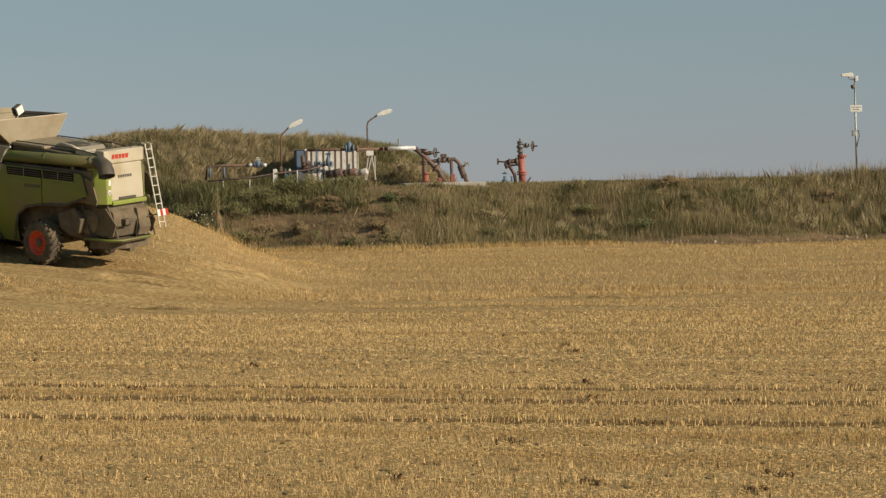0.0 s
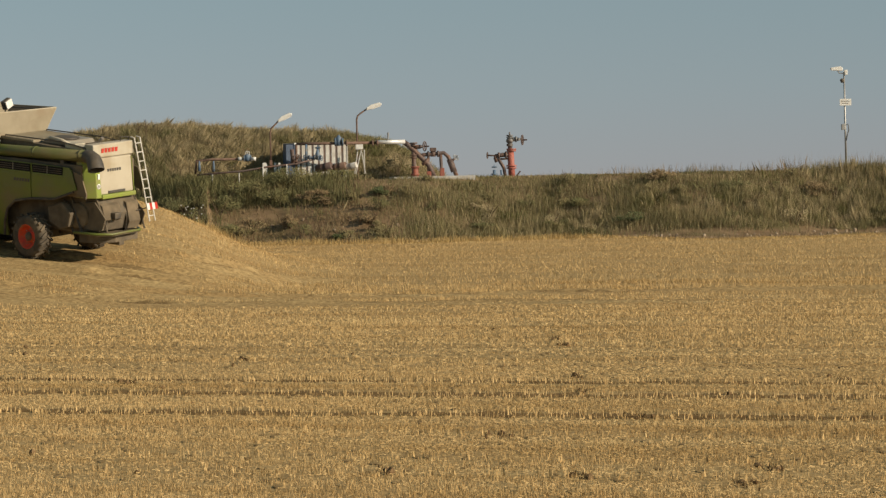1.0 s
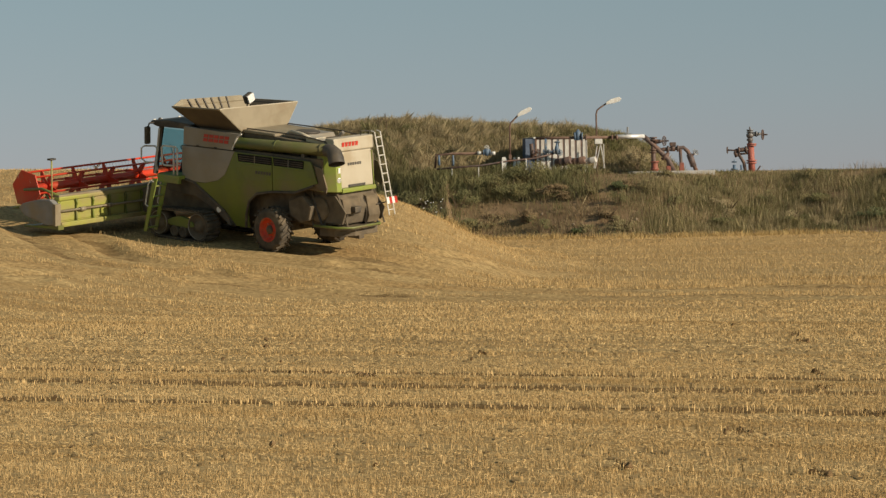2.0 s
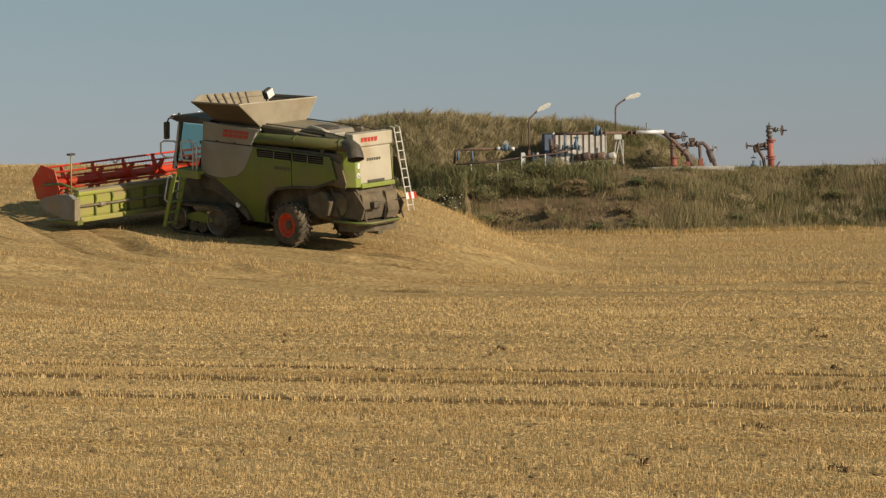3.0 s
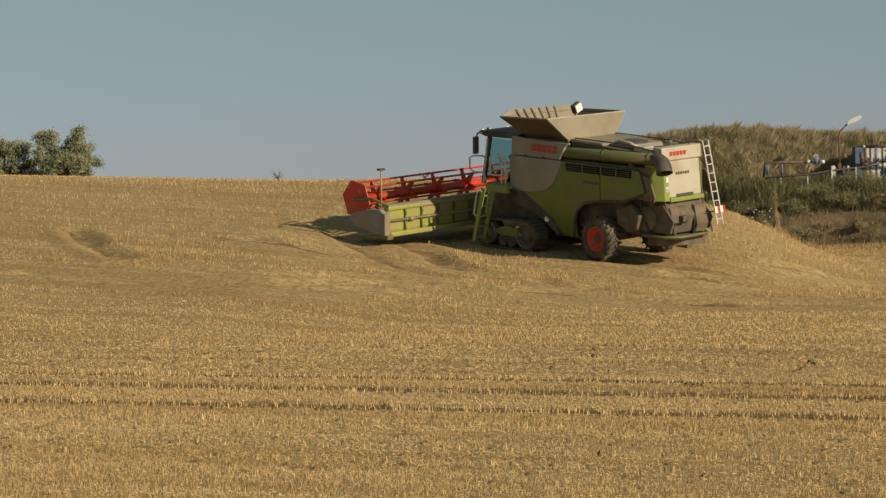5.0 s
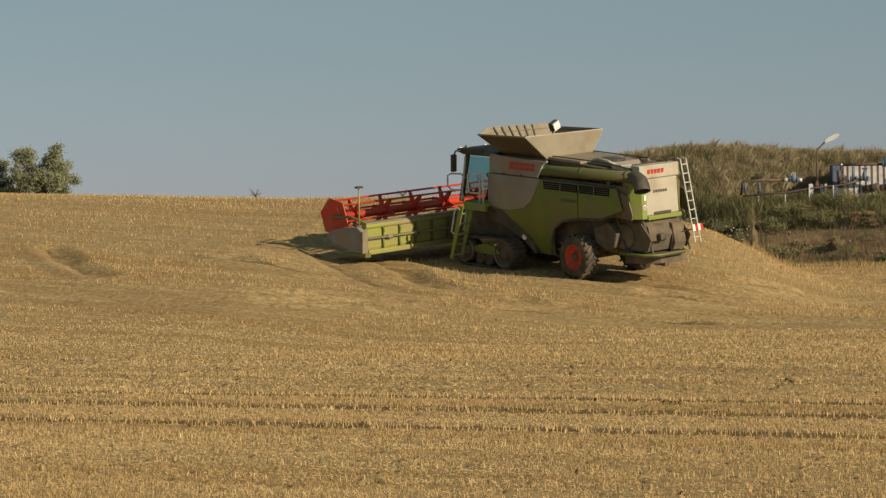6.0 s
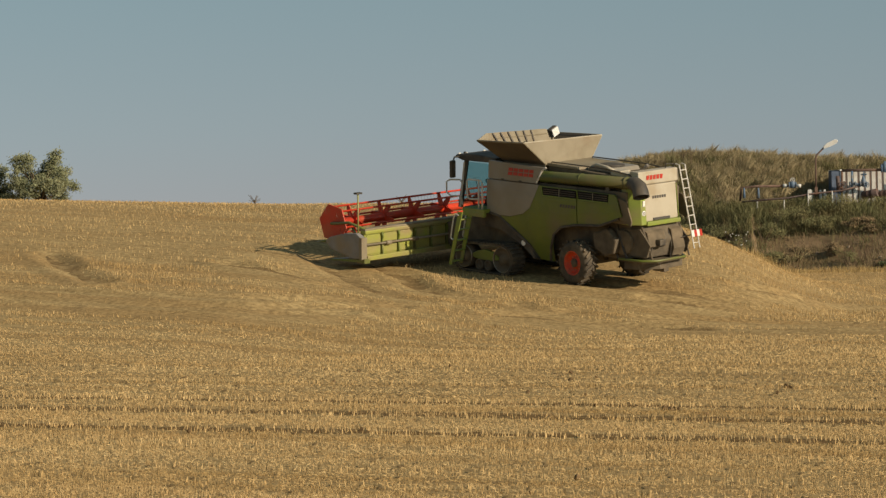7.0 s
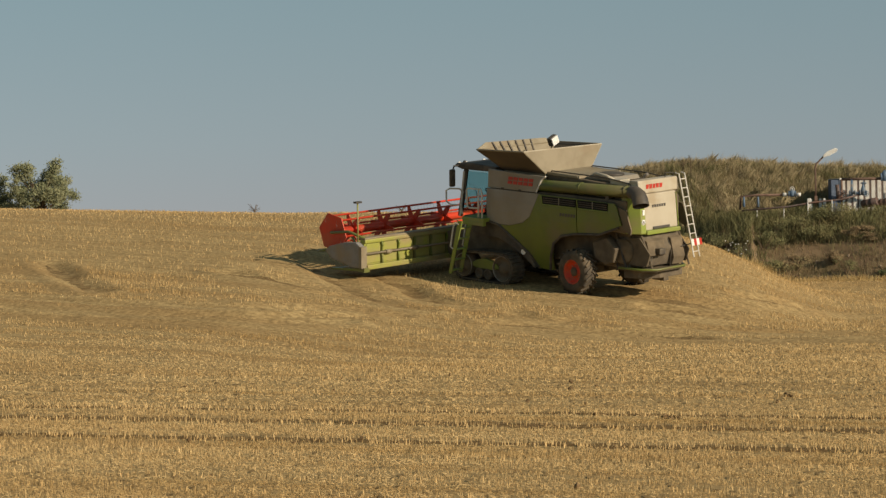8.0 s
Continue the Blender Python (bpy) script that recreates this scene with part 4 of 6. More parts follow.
    cpart("track_frame", bm, M_LIME, "lime track frame")

# steered rear wheels
def rear_wheel(side):
    base = Matrix.Translation((0, side * 1.42, 0.74)) @ Matrix.Rotation(radians(-6), 4, "Z") @ Euler((-side * math.pi / 2, 0, 0)).to_matrix().to_4x4()
    bm = B()
    lathe(bm, [(0.40, -0.24), (0.56, -0.26), (0.68, -0.22), (0.71, -0.1), (0.715, 0), (0.71, 0.1), (0.68, 0.22), (0.56, 0.26), (0.40, 0.24)], base, 40, False)
    tyre = cpart("rear_tyre", bm, M_RUBBER, "dusty black tractor-tread tyre")
    for k in range(20):
        for s in (1, -1):
            bm = B()
            a = 2 * math.pi * (k + (0.5 if s > 0 else 0)) / 20
            m = base @ Matrix.Rotation(a, 4, "Z") @ Matrix.Translation((0.715, 0, s * 0.12)) @ Matrix.Rotation(s * radians(38), 4, "X")
            box(bm, (-0.03, -0.03, -0.15), (0.035, 0.03, 0.15), m)
            cpart("tread_lug", bm, M_RUBBER, parent=tyre)
    bm = B()
    lathe(bm, [(0.42, -0.2), (0.42, 0.23), (0.39, 0.25), (0.36, 0.16), (0.30, 0.07), (0.20, 0.06), (0.17, 0.13), (0.02, 0.14)], base, 32)
    cpart("wheel_disc", bm, M_RIM, "orange-red wheel rim", parent=tyre)
    bm = B()
    lathe(bm, [(0.15, 0.10), (0.15, 0.16), (0.08, 0.2), (0.02, 0.2)], base, 16)
    cpart("hub", bm, M_CHASSIS, parent=tyre)
    bm = B()
    for k in range(8):
        a = 2 * math.pi * k / 8
        tube(bm, [base @ Vector((0.23 * math.cos(a), 0.23 * math.sin(a), 0.05)), base @ Vector((0.23 * math.cos(a), 0.23 * math.sin(a), 0.09))], 0.018, 6)
    cpart("wheel_bolts", bm, M_STEEL, parent=tyre)["kind"] = "stuff"


rear_wheel(1)
rear_wheel(-1)

# rear hood
tail = lambda z: -2.22 - (3.85 - z) * 0.10
bm = B()
prism(bm, [(-1.75, 3.3), (-1.85, 3.84), (tail(3.84), 3.84), (tail(3.42), 3.42), (-1.9, 3.3)], -0.98, 0.98, bev=0.04)
cpart("upper_hood", bm, M_CREAM, "cream upper rear hood")
bm = B()
prism(bm, [(-1.8, 2.2), (-1.8, 3.40), (tail(3.40) - 0.03, 3.40), (tail(2.24) - 0.03, 2.24)], -0.78, 0.80, bev=0.04)
cpart("tail_hatch", bm, M_CREAM, "cream rear hatch with worn lettering")
for side in (1, -1):
    # corner panel with a broad chamfer, drawn in towards the top
    out = 1.27 if side > 0 else 0.98
    bm = B()
    prism(bm, [(-1.72, side * 0.8), (-1.72, side * out), (-2.12, side * out), (-2.46, side * (out - 0.22)), (-2.46, side * 0.8)], 2.14, 3.34, "z", bev=0.03)
    for v in bm.verts:
        v.co.x += (v.co.z - 2.14) * 0.12 * smooth((-1.72 - v.co.x) / 0.3)
        v.co.y -= side * (v.co.z - 2.14) * 0.05 * (abs(v.co.y) > 0.9)
    cg = cpart("rear_corner", bm, M_LIMELIT, "lime rear corner panel")
    if side > 0:
        bm = B()
        m = Matrix.Translation((-2.418, 0.925, 2.52)) @ Euler((0, -math.pi / 2, 0)).to_matrix().to_4x4()
        lathe(bm, [(0.09, 0), (0.09, 0.012), (0.02, 0.014)], m, 20)
        cpart("speed_disc", bm, M_LENS, "white round speed disc reading 30", parent=cg)
        txt = bpy.data.curves.new("speed_figures", "FONT")
        txt.body, txt.size, txt.align_x, txt.align_y, txt.extrude = "30", 0.13, "CENTER", "CENTER", 0.002
        tmp = bpy.data.objects.new("speed_figures", txt)
        me = bpy.data.meshes.new_from_object(tmp)
        bpy.data.objects.remove(tmp)
        me.materials.append(M_DARKMARK)
        fig = new("speed_figures", me)
        fig.parent = cg
        fig.matrix_basis = Matrix(((0, 0, -1, -2.435), (-1, 0, 0, 0.925), (0, 1, 0, 2.52), (0, 0, 0, 1)))
        bm = B()
        box(bm, (-2.41, 0.85, 2.74), (-2.33, 0.95, 2.92), bev=0.01)
        cpart("reflector", bm, M_LENS, "bright reflector strip", parent=cg)
bm = B()
box(bm, (-2.50, -0.82, 2.10), (-2.30, 0.82, 2.24), bev=0.03)
cpart("tail_sill", bm, M_LIMELIT, "lime sill under the rear hatch")
x = 0.62
for k in range(5):
    bm = B()
    xx = tail(3.6)
    prism(bm, [(x, 3.56), (x - 0.02, 3.70), (x - 0.14, 3.70), (x - 0.12, 3.56)], xx - 0.012, xx + 0.02, "x")
    cpart("rear_mark_block", bm, M_STICKER)
    x -= 0.165
for k in range(6):
    bm = B()
    xx = tail(3.0) - 0.03
    y = 0.42 - k * 0.115
    prism(bm, [(y, 2.95), (y, 3.04), (y - 0.08, 3.04), (y - 0.08, 2.95)], xx - 0.012, xx + 0.02, "x")
    cpart("hatch_letter_bar", bm, M_DARKMARK)
bm = B()
box(bm, (tail(2.32) - 0.07, -0.35, 2.26), (tail(2.32) - 0.02, 0.45, 2.34), bev=0.01)
cpart("rear_number_plate", bm, M_DARKMARK, "dusty grey plate")

# chopper, spreader and rear frame
bm = B()
prism(bm, [(-1.2, 1.0), (-1.2, 2.1), (-2.3, 2.1), (-2.55, 1.6), (-2.4, 1.05)], -0.9, 0.9, bev=0.05)
cpart("straw_chopper", bm, M_CHASSIS, "dark straw chopper housing")
for side in (1, -1):
    bm = B()
    prism(bm, [(-0.55, 1.75), (-1.15, 1.95), (-1.55, 1.6), (-1.45, 1.15), (-1.1, 1.05), (-0.6, 1.25)], min(side * 0.98, side * 1.3), max(side * 0.98, side * 1.3), bev=0.06)
    cpart("belt_guard", bm, M_CHASSIS, "dusty belt guard")
    bm = B()
    prism(bm, [(-1.5, 1.95), (-2.3, 2.0), (-2.75, 1.5), (-2.6, 1.1), (-1.6, 1.1)], min(side * 0.93, side * 0.98), max(side * 0.93, side * 0.98), bev=0.015)
    cpart("deflector", bm, M_CHASSIS, "dusty dark straw deflector")
    bm = B()
    tube(bm, [(-1.3, side * 1.0, 2.1), (-1.7, side * 1.08, 1.3), (-1.9, side * 1.1, 0.95)], 0.035, 6)
    tube(bm, [(-1.0, side * 1.0, 2.0), (-1.45, side * 1.05, 0.95)], 0.03, 6)
    cpart("hose", bm, M_BLACK, "black hydraulic hose")
bm = B()
prism(bm, [(-1.5, -1.1), (-2.45, -0.95), (-2.78, -0.7), (-2.85, 0.75), (-2.5, 1.1), (-1.6, 1.2)], 0.93, 0.98, "z", bev=0.02)
cpart("spreader_deck", bm, M_CHASSIS, "dusty dark spreader deck")
bm = B()
prism(bm, [(-1.6, -1.0), (-2.55, -0.85), (-2.6, 0.3), (-2.2, 0.9), (-1.7, 1.05)], 0.66, 0.925, "z", bev=0.03)
cpart("spreader", bm, M_CHASSIS, "dark spreader under the tail")
bm = B()
tube(bm, [(-1.6, 1.2, 1.0), (-2.5, 1.1, 1.0), (-2.85, 0.75, 1.0), (-2.78, -0.7, 1.0), (-2.45, -0.95, 1.0)], 0.04, 8)
cpart("deck_edge", bm, M_LIME, "lime edge of the spreader deck")
bm = B()
box(bm, (-2.6, -0.12, 0.55), (-2.1, 0.12, 0.7), bev=0.02)
cpart("tow_hitch", bm, M_CHASSIS)
bm = B()
box(bm, (-2.75, 0.2, 1.45), (-2.5, 0.5, 1.65), bev=0.03)
cpart("rear_box", bm, M_BLACK)
for yy in (-0.95, 0.85):
    bm = B()
    tube(bm, [(-2.2, yy, 2.2), (-2.55, yy, 1.55), (-2.75, yy, 1.0)], 0.03, 6)
    cpart("rear_strut", bm, M_CHASSIS)
for yy, x1, z1 in ((0.62, -2.42, 1.85), (-0.3, -2.46, 1.8)):
    bm = B()
    tube(bm, [(-2.2, yy, 2.12), (x1, yy + 0.04, z1), (x1 - 0.1, yy + 0.02, 1.45), (x1 - 0.04, yy, 1.0)], 0.02, 6)
    cpart("hydraulic_line", bm, M_BLACK)
# round rotor housing beside the chopper
for side in (1, -1):
    bm = B()
    lathe(bm, [(0.38, 0), (0.42, 0.02), (0.42, 0.09), (0.36, 0.12), (0.14, 0.10), (0.1, 0.13)], Matrix.Translation((-1.62, side * 0.94, 1.52)) @ Euler((-side * math.pi / 2, 0, 0)).to_matrix().to_4x4(), 28)
    cpart("rotor_housing", bm, M_DUSTED, "dust-covered round rotor housing")
bm = B()
prism(bm, [(-2.3, 1.98), (-2.52, 1.9), (-2.66, 1.3), (-2.56, 1.04), (-2.4, 1.04)], -0.86, -0.3, bev=0.03)
cpart("chopper_flap", bm, M_DUSTED, "dusty sheet flap behind the chopper")
bm = B()
prism(bm, [(-2.3, 1.98), (-2.5, 1.88), (-2.6, 1.42), (-2.4, 1.36)], 0.0, 0.84, bev=0.03)
cpart("chopper_flap", bm, M_DUSTED, "dusty sheet flap behind the chopper")
# rear ladder
bm = B()
lt, lb = Vector((-2.28, 0, 3.92)), Vector((-2.95, 0, 1.25))
for y in (-0.96, -1.24):
    tube(bm, [lt + Vector((0.15, y, 0.02)), lt + Vector((0, y, 0)), lb + Vector((0, y, 0))], 0.022, 6)
rl = cpart("rear_ladder", bm, M_RAIL, "pale steel rear ladder")
for k in range(9):
    p = lt.lerp(lb, (k + 0.6) / 9.2)
    bm = B()
    tube(bm, [p + Vector((0, -0.96, 0)), p + Vector((0, -1.24, 0))], 0.016, 6)
    cpart("rung", bm, M_RAIL, parent=rl)
# warning plate
bm = B()
tube(bm, [(-2.6, -0.7, 1.6), (-2.85, -1.3, 1.72)], 0.02, 6)
wp = cpart("warning_plate", bm, M_BLACK, "red and white striped warning plate")
for k in range(4):
    bm = B()
    y = -0.92 - k * 0.13
    prism(bm, [(y, 1.62), (y + 0.06, 1.84), (y - 0.07, 1.84), (y - 0.13, 1.62)], -2.9, -2.875, "x")
    cpart("stripe", bm, M_STICKER if k % 2 else M_LENS, parent=wp)

# feeder house
bm = B()
prism(bm, [(4.2, 1.0), (4.3, 1.9), (5.6, 1.75), (6.75, 1.35), (6.75, 0.55), (5.0, 0.75)], -0.75, 0.75, bev=0.04)
cpart("feeder_house", bm, M_CHASSIS, "dark feeder house")

# cutting header
HW = 4.62
bm = B()
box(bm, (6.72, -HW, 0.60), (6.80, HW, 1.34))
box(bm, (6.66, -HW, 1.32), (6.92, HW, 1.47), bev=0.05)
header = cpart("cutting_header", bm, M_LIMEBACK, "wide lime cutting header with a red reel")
bm = B()
box(bm, (6.55, -HW, 0.46), (6.85, HW, 0.62), bev=0.03)
cpart("lower_beam", bm, M_LIMEBACK, parent=header)
bm = B()
box(bm, (6.67, -HW, 1.455), (6.95, HW, 1.52), bev=0.02)
cpart("top_lip", bm, M_TANK, parent=header)
n_bay = 12
for k in range(n_bay):
    y0 = -HW + 2 * HW * k / n_bay
    y1 = y0 + 2 * HW / n_bay
    bm = B()
    prism(bm, [(y0 + 0.05, 1.02), (y1 - 0.05, 1.02), (y1 - 0.05, 1.24), (y1 - 0.12, 1.31), (y0 + 0.12, 1.31), (y0 + 0.05, 1.24)], 6.68, 6.73, "x", bev=0.015)
    cpart("back_panel", bm, M_LIMEBACK, parent=header)
    bm = B()
    prism(bm, [(6.72, 0.6), (6.60, 0.62), (6.66, 1.0), (6.60, 1.22), (6.66, 1.36), (6.72, 1.36)], y0 - 0.025, y0 + 0.025)
    cpart("rib", bm, M_LIME, parent=header)
    bm = B()
    box(bm, (6.685, y0 + 0.06, 0.66), (6.73, y1 - 0.06, 0.93), bev=0.012)
    cpart("lower_panel", bm, M_LIMEBACK, parent=header)
bm = B()
tube(bm, [(6.62, -HW, 0.97), (6.62, HW, 0.99)], 0.04, 8)
cpart("drive_shaft", bm, M_TANK, parent=header)
bm = B()
for y in (2.35, 3.6):
    tube(bm, [(6.62, y - 0.12, 0.98), (6.62, y + 0.12, 0.98)], 0.075, 10)
cpart("shaft_guard", bm, M_TANK, parent=header)
bm = B()
prism(bm, [(6.75, 0.5), (8.15, 0.32), (8.2, 0.37), (6.75, 0.62)], -HW, HW)
cpart("header_floor", bm, M_STEEL, parent=header)
bm = B()
tube(bm, [(7.3, -HW + 0.1, 0.85), (7.3, HW - 0.1, 0.85)], 0.2, 14)
cpart("feed_auger", bm, M_STEEL, "steel feed auger", parent=header)
bm = B()
for s in (1, -1):
    prev = None
    for k in range(121):
        u = k / 120
        a = s * u * 9 * 2 * math.pi
        y = s * (HW - 0.15) * (1 - u * 0.85)
        pi = bm.verts.new((7.3 + 0.2 * math.cos(a), y, 0.85 + 0.2 * math.sin(a)))
        po = bm.verts.new((7.3 + 0.32 * math.cos(a), y, 0.85 + 0.32 * math.sin(a)))
        if prev:
            bm.faces.new((prev[0], prev[1], po, pi))
        prev = (pi, po)
part("auger_flight", bm, M_STEEL, header)
bm = B()
for k in range(90):
    y = -HW + 0.05 + k * 0.102
    prism(bm, [(8.15, y), (8.32, y + 0.03), (8.15, y + 0.06)], 0.33, 0.345, "z")
cpart("knife_fingers", bm, M_STEEL, parent=header)["kind"] = "stuff"
# end plates and dividers
for side in (1, -1):
    bm = B()
    prism(bm, [(6.62, 0.56), (6.62, 1.22), (6.9, 1.38), (7.5, 1.32), (8.2, 1.14), (8.42, 0.98), (8.1, 0.72), (7.0, 0.5)], min(side * HW, side * (HW + 0.22)), max(side * HW, side * (HW + 0.22)), bev=0.05)
    cpart("end_panel", bm, M_DIV, "dusty grey end panel and divider", parent=header)
    bm = B()
    prism(bm, [(6.60, 0.52), (6.60, 1.24), (6.74, 1.26), (6.74, 0.52)], min(side * (HW - 0.02), side * (HW + 0.24)), max(side * (HW - 0.02), side * (HW + 0.24)), bev=0.01)
    cpart("end_cap", bm, M_TANK, parent=header)
    bm = B()
    prism(bm, [(6.55, 0.38), (6.9, 0.40), (8.2, 0.34), (8.2, 0.40), (6.9, 0.50), (6.55, 0.54)], min(side * (HW - 0.1), side * (HW + 0.16)), max(side * (HW - 0.1), side * (HW + 0.16)), bev=0.01)
    cpart("skid", bm, M_LIME, parent=header)
    bm = B()
    tube(bm, [(8.3, side * (HW + 0.1), 1.0), (8.75, side * (HW + 0.12), 0.92), (9.0, side * (HW + 0.05), 0.88)], [0.06, 0.03, 0.01], 8)
    cpart("divider_tip", bm, M_LIME, parent=header)
    bm = B()
    tube(bm, [(6.74, side * (HW - 0.06), 1.5), (7.5, side * (HW - 0.04), 1.66), (8.38, side * (HW - 0.04), 1.55)], 0.05, 8)
    tube(bm, [(6.85, side * (HW - 0.06), 1.0), (7.35, side * (HW - 0.04), 1.5)], 0.035, 8)
    cpart("reel_arm", bm, M_LIME, parent=header)
bm = B()
tube(bm, [(6.95, HW + 0.06, 1.3), (6.95, HW + 0.06, 2.68)], 0.028, 8)
cpart("marker_pole", bm, M_LIMEBACK, "lime marker pole", parent=header)
bm = B()
prism(bm, [(6.87, HW - 0.07), (7.03, HW - 0.07), (7.03, HW + 0.19), (6.87, HW + 0.19)], 2.68, 2.74, "z", bev=0.01)
cpart("pole_head", bm, M_BLACK, parent=header)
# reel: hexagon ends, six tine bars, spiders
RC = Vector((8.38, 0, 1.55))
RR = 0.56
for side in (1, -1):
    pts = [(RC.x + (RR + 0.12) * math.cos(a), RC.z + (RR + 0.12) * math.sin(a)) for a in [math.radians(60 * k + 10) for k in range(6)]]
    bm = B()
    prism(bm, pts, min(side * (HW - 0.16), side * (HW - 0.12)), max(side * (HW - 0.16), side * (HW - 0.12)), bev=0.01)
    cpart("reel_end", bm, M_RED, "red hexagonal reel end", parent=header)
bm = B()
tube(bm, [(RC.x, -HW + 0.2, RC.z), (RC.x, HW - 0.2, RC.z)], 0.14, 12)
cpart("reel_shaft", bm, M_RED, "red reel shaft", parent=header)
for k in range(6):
    a = math.radians(60 * k + 10)
    px_, pz_ = RC.x + RR * math.cos(a), RC.z + RR * math.sin(a)
    bm = B()
    tube(bm, [(px_, -HW + 0.18, pz_), (px_, HW - 0.18, pz_)], 0.035, 8)
    cpart("tine_bar", bm, M_RED, parent=header)
    bm = B()
    for j in range(60):
        y = -HW + 0.3 + j * 0.152
        tube(bm, [(px_, y, pz_), (px_ + 0.03, y, pz_ - 0.1), (px_ - 0.02, y, pz_ - 0.19)], 0.004, 3, cap=False)
    cpart("reel_tines", bm, M_BLACK, parent=header)["kind"] = "stuff"
for j in range(6):
    y = -HW + 1.0 + j * (2 * HW - 2.0) / 5
    star = []
    for k in range(6):
        for da, r in ((-6, RR), (6, RR), (17, 0.34), (30, 0.22), (43, 0.34)):
            a = math.radians(60 * k + 10 + da)
            star.append((RC.x + r * math.cos(a), RC.z + r * math.sin(a)))
    bm = B()
    prism(bm, star, y - 0.012, y + 0.012)
    cpart("reel_spider", bm, M_RED, "red reel spider", parent=header)
# ---- the well site on the bank ----
def site_a(u, v, y=188.0):
    """Places along the pad by a fine grid of 11.2 mm."""
    k = 0.01122
    return Vector((4.56 + u * k - v * k * 0.0177, y, 8.53 - v * k - u * k * 0.0177))


def site_b(u, v, y=188.0):
    k = 0.01122
    return Vector((11.94 + u * k - v * k * 0.0177, y, 7.05 - v * k - u * k * 0.0177))


def thing(name, at, label, category, group=""):
    return empty(name, Matrix.Translation(at), label, category, group)


def tpart(name, bm, mat, root, label="", parent=None):
    """A part given in world places under a thing that stands at its base."""
    bmesh.ops.recalc_face_normals(bm, faces=bm.faces)
    bm.transform(Matrix.Translation(-root.matrix_world.translation))
    return part(name, bm, mat, parent or root, label)


def street_lamp(base, top_z, arm, head, label):
    x, y = base
    z0 = zat(x, y)
    root = thing("street_lamp", (x, y, z0), label, "street lamp", "lamps of the well site")
    bm = B()
    ax, az = arm
    tube(bm, [(x, y, z0 - 0.3), (x, y, top_z - 0.35), (x + 0.06, y, top_z - 0.12), (x + 0.2, y, top_z), (x + ax, y, top_z + az)], 0.05, 8)
    tpart("pole", bm, M_RUST, root, "rusty bent pole")
    bm = B()
    box(bm, (x - 0.09, y - 0.09, z0 + 1.0), (x + 0.09, y + 0.09, z0 + 1.3), bev=0.02)
    tpart("fuse_box", bm, M_RUST, root)
    bm = B()
    d = Vector((head[0], 0, head[1]))
    m = Matrix.Translation((x + ax, y, top_z + az)) @ Matrix.Rotation(-math.atan2(d.z, d.x), 4, "Y")
    prism(bm, [(-0.05, -0.07), (0, 0.08), (0.3, 0.17), (d.length - 0.12, 0.16), (d.length, 0.06), (d.length - 0.02, -0.05), (0.25, -0.09)], -0.14, 0.14, bev=0.03)
    bm.transform(m)
    tpart("lamp_head", bm, M_WHITE, root, "white enamel lamp head")
    bm = B()
    box(bm, (0.28, -0.11, -0.11), (d.length - 0.1, 0.11, -0.065), bev=0.02)
    bm.transform(m)
    tpart("lamp_glass", bm, M_LENS, root)


street_lamp((12.12, 189.0), 7.5, (0.62, 0.28), (0.90, 0.26), "rusty street lamp with a white head, standing by the pipes")
street_lamp((6.92, 189.0), 6.85, (0.50, 0.30), (0.84, 0.40), "shorter rusty street lamp with a white head, in the weeds")

# camera mast
mx, my = 41.68, 188.0
mz = zat(mx, my)
mast = thing("camera_mast", (mx, my, mz), "slim galvanised mast with two cameras and a white sign", "mast")
bm = B()
tube(bm, [(mx + 0.03, my, mz - 0.3), (mx, my, 6.0), (mx - 0.02, my, 9.45)], [0.07, 0.06, 0.05], 8)
tpart("pole", bm, M_GALV, mast)
bm = B()
prism(bm, [(-0.85, 9.72), (-0.82, 9.56), (-0.12, 9.52), (-0.10, 9.68), (-0.25, 9.80)], -0.12, 0.12, bev=0.03)
bm.transform(Matrix.Translation((mx, my, 0)))
tpart("camera_housing", bm, M_WHITE, mast, "white camera housing")
bm = B()
tube(bm, [(mx - 0.4, my, 9.52), (mx - 0.3, my, 9.38), (mx, my, 9.36)], 0.03, 6)
tpart("bracket", bm, M_GALV, mast)
bm = B()
box(bm, (mx + 0.0, my - 0.12, 9.28), (mx + 0.18, my + 0.12, 9.58), bev=0.02)
tpart("junction_box", bm, M_WHITE, mast)
bm = B()
lathe(bm, [(0.05, 0.14), (0.12, 0.1), (0.13, 0), (0.08, -0.1), (0.02, -0.13)], Matrix.Translation((mx - 0.14, my, 8.92)), 12)
tpart("dome_camera", bm, M_BLACK, mast, "dark dome camera")
bm = B()
box(bm, (mx - 0.33, my - 0.1, 7.42), (mx + 0.38, my - 0.075, 7.82), bev=0.006)
sg = tpart("sign", bm, M_WHITE, mast, "white sign with unreadable lines")
for k in range(2):
    bm = B()
    box(bm, (mx - 0.25 + k * 0.05, my - 0.106, 7.66 - k * 0.13), (mx + 0.28 - k * 0.08, my - 0.1, 7.71 - k * 0.13))
    tpart("sign_bar", bm, M_DIV, mast, parent=sg)
bm = B()
box(bm, (mx - 0.24, my - 0.1, 5.95), (mx - 0.02, my + 0.1, 6.3), bev=0.02)
tpart("control_box", bm, M_GALV, mast, "grey control box")
bm = B()
tube(bm, [(mx + 0.02, my - 0.06, 6.25), (mx + 0.16, my - 0.06, 6.3), (mx + 0.2, my - 0.06, 5.95), (mx + 0.1, my - 0.06, 5.6), (mx + 0.04, my - 0.06, 5.3)], 0.03, 6)
tpart("cable_loop", bm, M_BLACK, mast)


